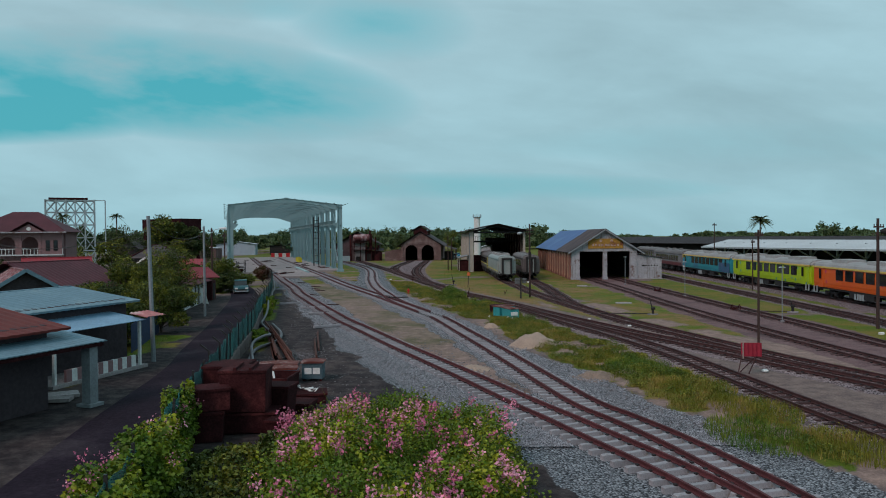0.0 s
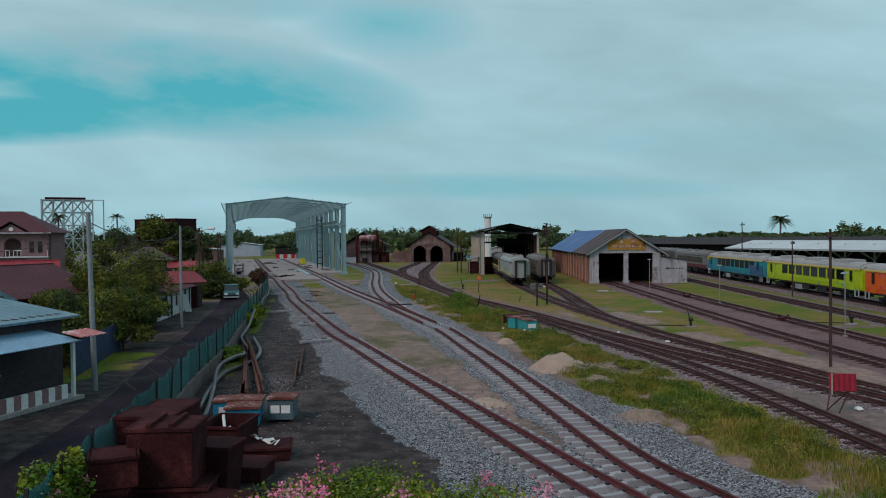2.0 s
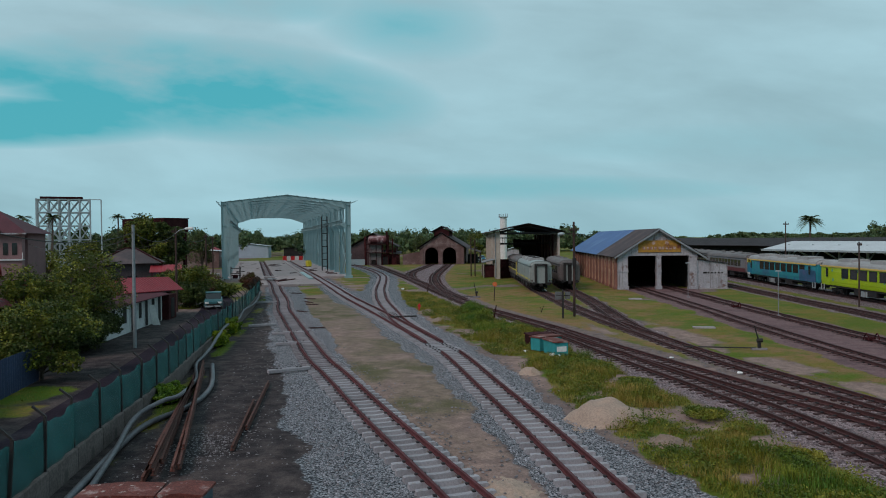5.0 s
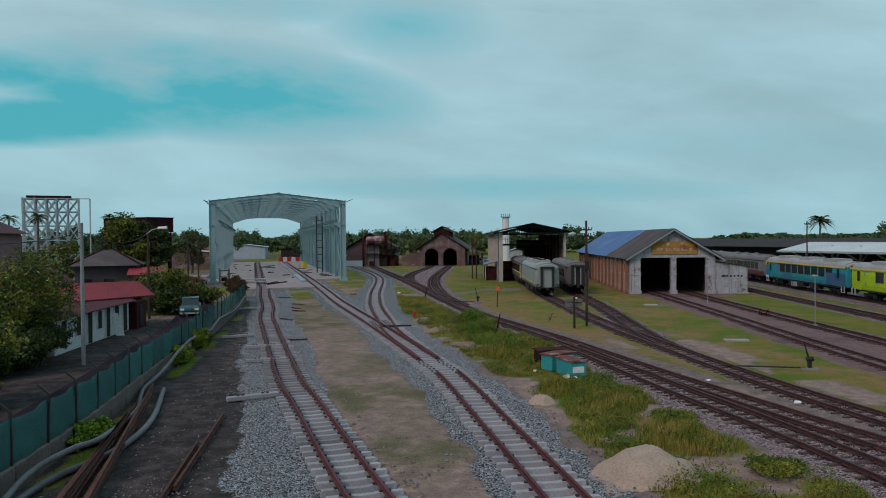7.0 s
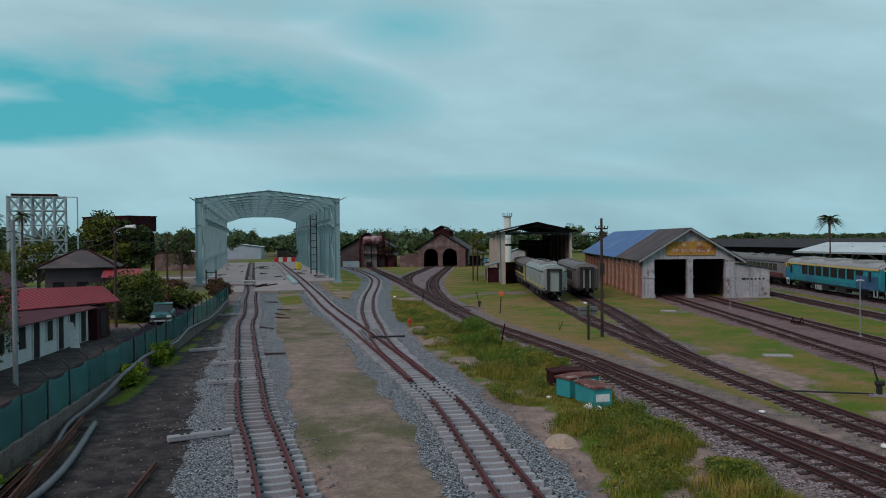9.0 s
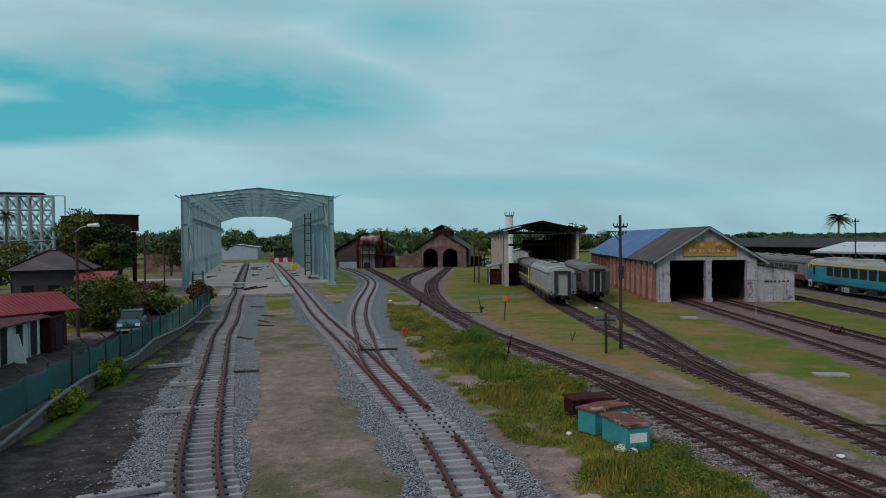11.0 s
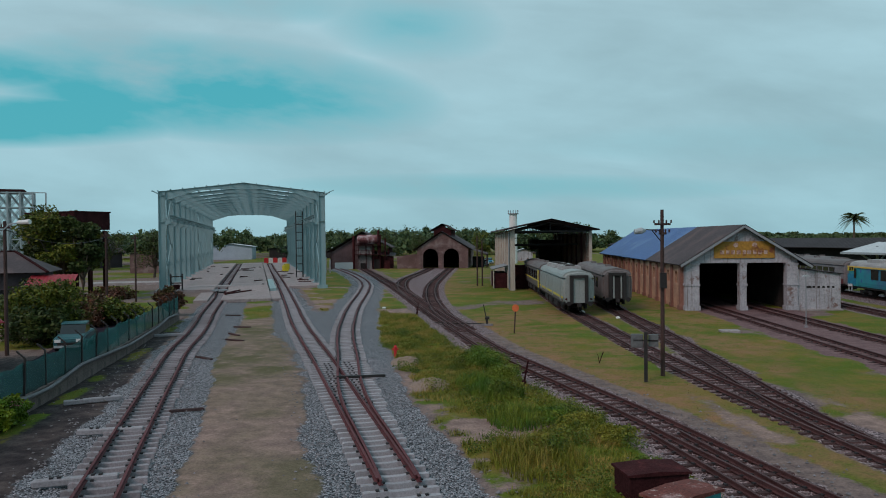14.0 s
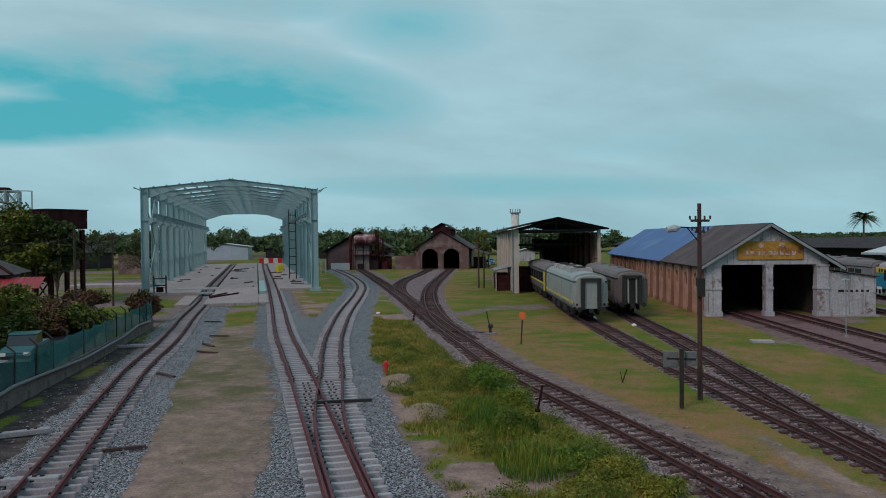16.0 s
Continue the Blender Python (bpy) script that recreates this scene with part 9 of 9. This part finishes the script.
fence_creeper(-7.7, 20.2, 0.7, 1.3, 1.75, 41)
fence_creeper(-7.2, 18.0, 0.8, 1.5, 2.1, 42)
fence_creeper(-7.2, 16.0, 0.9, 1.3, 1.9, 43)
fence_creeper(-6.5, 14.0, 0.8, 1.3, 1.9, 48)
fence_creeper(-8.35, 23.6, 0.4, 1.9, 2.0, 44, 14)
fence_creeper(-12.2, 49.5, 0.5, 1.3, 0.7, 45, 2, "low leafy weed at the foot of the fence")
fence_creeper(-15.5, 66.0, 0.5, 1.3, 0.9, 46, 2, "low leafy weed at the foot of the fence")
fence_creeper(-16.6, 72.0, 0.5, 1.6, 1.1, 47, 2, "leafy weed climbing the fence foot")


def grass_field():
    """Rough grass as single bent blades, thickest between the new and the old line."""
    rng = np.random.default_rng(77)

    def blades(name, n, x0, x1, y0, y1, h0, h1, width, mat, thresh, label, clump=0.0, side_=0):
        X, Y = rng.uniform(x0, x1, n), rng.uniform(y0, y1, n)
        if side_ < 0:
            # only between the new and the old line
            xa, xb = [np.interp(Y, PATHS[q][0][:, 1], PATHS[q][0][:, 0]) for q in ("new_right", "main_old")]
            X = xa + (xb - xa) * rng.random(n)
        grass = zones(X, Y)[1]
        dens = grass * (0.55 + 0.45 * wob(X, Y, 1.9, 8.0)) if clump else grass
        keep = dens > thresh + 0.25 * rng.random(n)
        om, _ = to_path(X, Y, "main_old")
        keep &= (om < 0) if side_ < 0 else (om > 0) if side_ > 0 else True
        X, Y = X[keep], Y[keep]
        k = len(X)
        tall = 0.6 + 0.5 * step(wob(X, Y, 0.8, 6.0), -0.5, 0.7)
        H = rng.uniform(h0, h1, k) * tall
        a = rng.uniform(0, 2 * math.pi, k)
        lean = rng.uniform(0.1, 1.1, k) * H
        W = width * rng.uniform(0.7, 1.4, k)
        B = np.stack([X, Y, np.zeros(k)], 1)
        side = np.stack([np.cos(a), np.sin(a), np.zeros(k)], 1) * W[:, None]
        tip = B + np.stack([np.sin(a) * lean, -np.cos(a) * lean, H], 1)
        V = np.stack([B - side, B + side, tip], 1).reshape(-1, 3)
        ob = quads_object(name, V, np.arange(3 * k).reshape(-1, 3), mat)
        return tagged(ob, label, "grass", kind="stuff")

    blades("rough_grass", 400000, -8, 22, 14, 118, 0.07, 0.30, 0.012, M_GRASS, 0.22, "rough yellow-green grass between two lines", 1.0, -1)
    blades("short_turf", 130000, 0, 46, 22, 150, 0.02, 0.06, 0.014, M_GRASS, 0.35, "short worn turf among the tracks", 0.0, 1)
    blades("verge_weeds", 80000, -34, -8, 30, 130, 0.03, 0.14, 0.012, M_GRASS, 0.5, "thin weeds beside the new tracks")


grass_field()


def weed_clumps():
    """Soft low clumps of broad-leaved weeds that break up the rough grass."""
    rng = np.random.default_rng(123)
    X, Y = rng.uniform(-6, 20, 5200), rng.uniform(20, 112, 5200)
    g = zones(X, Y)[1]
    om, _ = to_path(X, Y, "main_old")
    keep = (g > 0.55) & (om < -1.6) & (wob(X, Y, 0.9, 3.3) > -0.15)
    X, Y = X[keep][:900], Y[keep][:900]
    P, S = [], []
    for x, y in zip(X, Y):
        r, h = rng.uniform(0.22, 0.65), rng.uniform(0.16, 0.6)
        n = int(150 * r / 0.4)
        p = blob_points(rng, n, (x, y, h * 0.45), (r, r * 1.2, h * 0.6), 0.3)
        p[:, 2] = np.maximum(p[:, 2], 0.03)
        P.append(p)
        S.append(rng.uniform(0.04, 0.10, n))
    V, F = leaf_cloud(np.concatenate(P), np.concatenate(S), rng, 0.3, 0.55)
    tagged(quads_object("weed_clumps", V, F, M_WEED), "soft clumps of green weeds in rough grass", "weeds", kind="stuff")


M_WEED = foliage("weed_leaves", (0.065, 0.108, 0.010), (0.15, 0.148, 0.018), 0.3)
weed_clumps()


def tuft(x, y, r, h, n, seed, mat, label):
    rng = np.random.default_rng(seed)
    a, q = rng.uniform(0, 2 * math.pi, n), np.sqrt(rng.random(n)) * r
    B = np.stack([x + q * np.cos(a), y + q * np.sin(a) * 1.6, np.zeros(n)], 1)
    H = rng.uniform(0.4, 1.0, n) * h * (1.1 - 0.5 * q / r)
    b = rng.uniform(0, 2 * math.pi, n)
    W = rng.uniform(0.006, 0.014, n)
    side = np.stack([np.cos(b), np.sin(b), np.zeros(n)], 1) * W[:, None]
    out = np.stack([np.sin(b), -np.cos(b), np.zeros(n)], 1) * (H * rng.uniform(0.1, 0.5, n))[:, None]
    mid = B + out * 0.35 + np.array([0, 0, 1]) * (H * 0.6)[:, None]
    tip = B + out + np.array([0, 0, 1]) * H[:, None]
    V = np.stack([B - side, B + side, mid + side * 0.7, mid - side * 0.7], 1).reshape(-1, 3)
    F = np.arange(4 * n).reshape(-1, 4)
    V2 = np.stack([mid - side * 0.7, mid + side * 0.7, tip + side * 0.1, tip - side * 0.1], 1).reshape(-1, 3)
    ob = quads_object("tall_grass", np.concatenate([V, V2]), np.concatenate([F, F + 4 * n]), mat)
    return tagged(ob, label, "grass", kind="stuff")


for i, (x, y, r, h, n) in enumerate(((1.3, 77.6, 1.15, 0.85, 1500), (0.6, 80.0, 1.1, 0.75, 1300), (1.9, 73.5, 1.1, 0.7, 1100), (1.2, 86.5, 1.0, 0.6, 1200), (2.2, 68.5, 1.4, 0.7, 1600), (9.6, 38.5, 1.3, 0.5, 1500), (8.6, 41.5, 1.2, 0.5, 1000),
                                     (11.0, 33.0, 1.6, 0.45, 1500), (11.8, 28.5, 1.5, 0.45, 1300), (10.4, 25.0, 1.6, 0.45, 1300), (7.4, 50.0, 1.3, 0.6, 1500), (6.4, 55.2, 1.2, 0.6, 1300), (12.6, 23.5, 1.4, 0.45, 1200), (4.6, 58.2, 1.0, 0.6, 1200))):
    tuft(x, y, r, h, int(n * 1.6), 300 + i, M_GRASS_GREEN if i in (0, 1, 2, 5, 9) else M_GRASS, "tall tuft of fresh green grass" if i in (0, 1, 2, 5, 9) else "tall tuft of rough grass")


def leafy_weed(x, y, r, h, seed, mat, label):
    """A bushy broad-leaved weed: a few leafy heads on thin stems."""
    rng = np.random.default_rng(seed)
    t = thing("leafy_weed", pose(x, y, 0), label, "weed", "leafy weeds")
    bm = bmesh.new()
    P = []
    for k in range(9):
        a, q = 2.4 * k, r * 0.62 * (k / 8) ** 0.6
        c = (q * math.cos(a), q * 1.3 * math.sin(a), h * rng.uniform(0.4, 0.72) * (1.1 - 0.4 * q / r))
        tube(bm, [(c[0] * 0.5, c[1] * 0.5, -0.02), c], [0.012, 0.007], 4)
        P.append(blob_points(rng, 520, c, (r * 0.45, r * 0.5, h * 0.36), 0.35))
    part("stalk", bm, mat, t)
    P = np.concatenate(P)
    P[:, 2] = np.maximum(P[:, 2], 0.02)
    V, F = leaf_cloud(P, rng.uniform(0.05, 0.13, len(P)), rng, 0.2, 0.4)
    ob = quads_object("leaves", V, F, mat)
    ob.parent = t


for i, (x, y, r, h, mm) in enumerate(((1.0, 83.6, 1.25, 1.25, M_GRASS_GREEN), (0.5, 85.6, 0.9, 1.0, M_GRASS_GREEN), (1.7, 80.6, 0.9, 1.0, M_GRASS_GREEN), (1.6, 77.2, 0.9, 0.8, M_WEED), (4.2, 72.6, 0.9, 0.5, M_WEED), (3.1, 73.4, 0.8, 0.45, M_GRASS_GREEN),
                                      (5.0, 71.0, 0.8, 0.45, M_WEED), (2.4, 69.0, 0.9, 0.6, M_WEED), (5.2, 66.6, 0.8, 0.6, M_WEED), (7.0, 57.4, 0.9, 0.3, M_WEED), (7.9, 52.6, 1.0, 0.3, M_WEED), (9.2, 46.4, 1.0, 0.32, M_WEED), (10.2, 40.8, 0.9, 0.32, M_WEED), (10.9, 35.6, 0.8, 0.32, M_WEED))):
    leafy_weed(x, y, r, h, 700 + i, mm, "bushy deep green weed in rough grass" if mm is M_GRASS_GREEN else "bushy yellow-green weed in rough grass")


def loose_stones():
    """Stray ballast stones beyond the edges of the new beds, as small rough lumps."""
    rng = np.random.default_rng(55)
    X, Y = rng.uniform(-24, 14, 50000), 26 + 92 * rng.random(50000) ** 1.4
    o1, _ = to_path(X, Y, "new_left")
    o2, _ = to_path(X, Y, "new_right")
    o3, _ = to_path(X, Y, "main_old")
    f, _ = to_path(X, Y, FENCE_PATH)
    d = np.minimum(np.where(o1 < 0, np.abs(o1 + 2.3), np.abs(o1 - 1.4)), np.minimum(np.where(o2 < 0, np.abs(o2 + 1.7), np.abs(o2 - 2.3)), np.where(o3 < 0, np.abs(o3 + 1.8), np.abs(o3 - 1.4))))
    p = 0.9 * np.exp(-d / 0.35) + 0.03 * np.exp(-d / 1.0)
    keep = (rng.random(len(X)) < p) & (f > 0.3) & (np.abs(o1) > 1.15) & (np.abs(o2) > 1.15) & (np.abs(o3) > 0.9)
    X, Y = X[keep][:14000], Y[keep][:14000]
    n = len(X)
    R = rng.uniform(0.025, 0.07, n)
    base = np.array([(1, 0, 0), (0, 1, 0), (-1, 0, 0), (0, -1, 0), (0, 0, 0.75)], float)
    V = base[None] * R[:, None, None] * rng.uniform(0.7, 1.3, (n, 5, 3))
    a = rng.uniform(0, 6.28, n)
    c, s = np.cos(a)[:, None], np.sin(a)[:, None]
    V = np.stack([V[:, :, 0] * c - V[:, :, 1] * s + X[:, None], V[:, :, 0] * s + V[:, :, 1] * c + Y[:, None], V[:, :, 2] + 0.015], 2).reshape(-1, 3)
    F = (np.array([(0, 1, 4), (1, 2, 4), (2, 3, 4), (3, 0, 4)])[None] + 5 * np.arange(n)[:, None, None]).reshape(-1, 3)
    m = material("stray_ballast_stone", (0.135, 0.125, 0.132), 0.9, 0.25, 3, 20, 0.2, coords="World", islands=0.45)
    tagged(quads_object("stray_stones", V, F, m), "stray grey ballast stones along the track edges", "stones", kind="stuff")


loose_stones()


def lumps(name, X, Y, z, r0, r1, seed, mat, label):
    """Rough five-cornered stones scattered on the plan."""
    rng = np.random.default_rng(seed)
    n = len(X)
    R = rng.uniform(r0, r1, n)
    base = np.array([(1, 0, 0), (0, 1, 0), (-1, 0, 0), (0, -1, 0), (0, 0, 0.8)], float)
    V = base[None] * R[:, None, None] * rng.uniform(0.65, 1.35, (n, 5, 3))
    a = rng.uniform(0, 6.28, n)
    c, q = np.cos(a)[:, None], np.sin(a)[:, None]
    V = np.stack([V[:, :, 0] * c - V[:, :, 1] * q + X[:, None], V[:, :, 0] * q + V[:, :, 1] * c + Y[:, None], V[:, :, 2] + z], 2).reshape(-1, 3)
    F = (np.array([(0, 1, 4), (1, 2, 4), (2, 3, 4), (3, 0, 4)])[None] + 5 * np.arange(n)[:, None, None]).reshape(-1, 3)
    return tagged(quads_object(name, V, F, mat), label, "ballast", kind="stuff")


def bed_stones():
    """The stones that lie on top of the new and the old beds."""
    rng = np.random.default_rng(91)

    def beside(paths, n, y0, y1, power, reach):
        X, Y = [], []
        for k in paths:
            y = y0 + (y1 - y0) * rng.random(n) ** power
            p = PATHS[k][0]
            X.append(np.interp(y, p[:, 1], p[:, 0]) + rng.uniform(-reach, reach, n))
            Y.append(y)
        return np.concatenate(X), np.concatenate(Y)

    X, Y = beside(("new_left", "new_right"), 62000, 24, 88, 1.4, 3.4)
    z = zones(X, Y)
    o1, o2 = to_path(X, Y, "new_left")[0], to_path(X, Y, "new_right")[0]
    keep = (z[0] > 0.55) & (np.abs(o1) > 1.08) & (np.abs(o2) > 1.08)
    lumps("new_ballast_stones", X[keep], Y[keep], -0.012, 0.016, 0.04, 92, material("grey_ballast_stone", (0.205, 0.208, 0.228), 0.9, 0.2, 3, 20, 0.0, coords="World", islands=0.6), "grey crushed stones of the new ballast")
    X, Y = beside(("main_old", "coach_left", "siding_near"), 26000, 34, 104, 1.3, 1.9)
    z = zones(X, Y)
    keep = (z[3] > 0.5) & (z[1] < 0.4)
    for k in ("main_old", "coach_left", "siding_near"):
        o = to_path(X, Y, k)[0]
        keep &= np.abs(np.abs(o) - GAUGE / 2) > 0.12
    lumps("old_ballast_stones", X[keep], Y[keep], -0.015, 0.018, 0.042, 93, material("dusty_ballast_stone", (0.215, 0.17, 0.175), 0.9, 0.25, 3, 20, 0.0, coords="World", islands=0.55), "dusty grey stones of the old track beds")


bed_stones()

rng = np.random.default_rng(95)
SX, SY = np.concatenate([rng.normal(-8.2, 0.75, 900), rng.uniform(-12, -3, 1500)]), np.concatenate([rng.normal(42.6, 1.5, 900), rng.uniform(32, 66, 1500)])
away = (to_path(SX, SY, "new_left")[0] < -2.2) & (to_path(SX, SY, FENCE_PATH)[0] > 0.4)
lumps("spilt_stones", SX[away], SY[away], -0.01, 0.015, 0.045, 96, bpy.data.materials["stray_ballast_stone"], "spilt grey stones on dark earth")
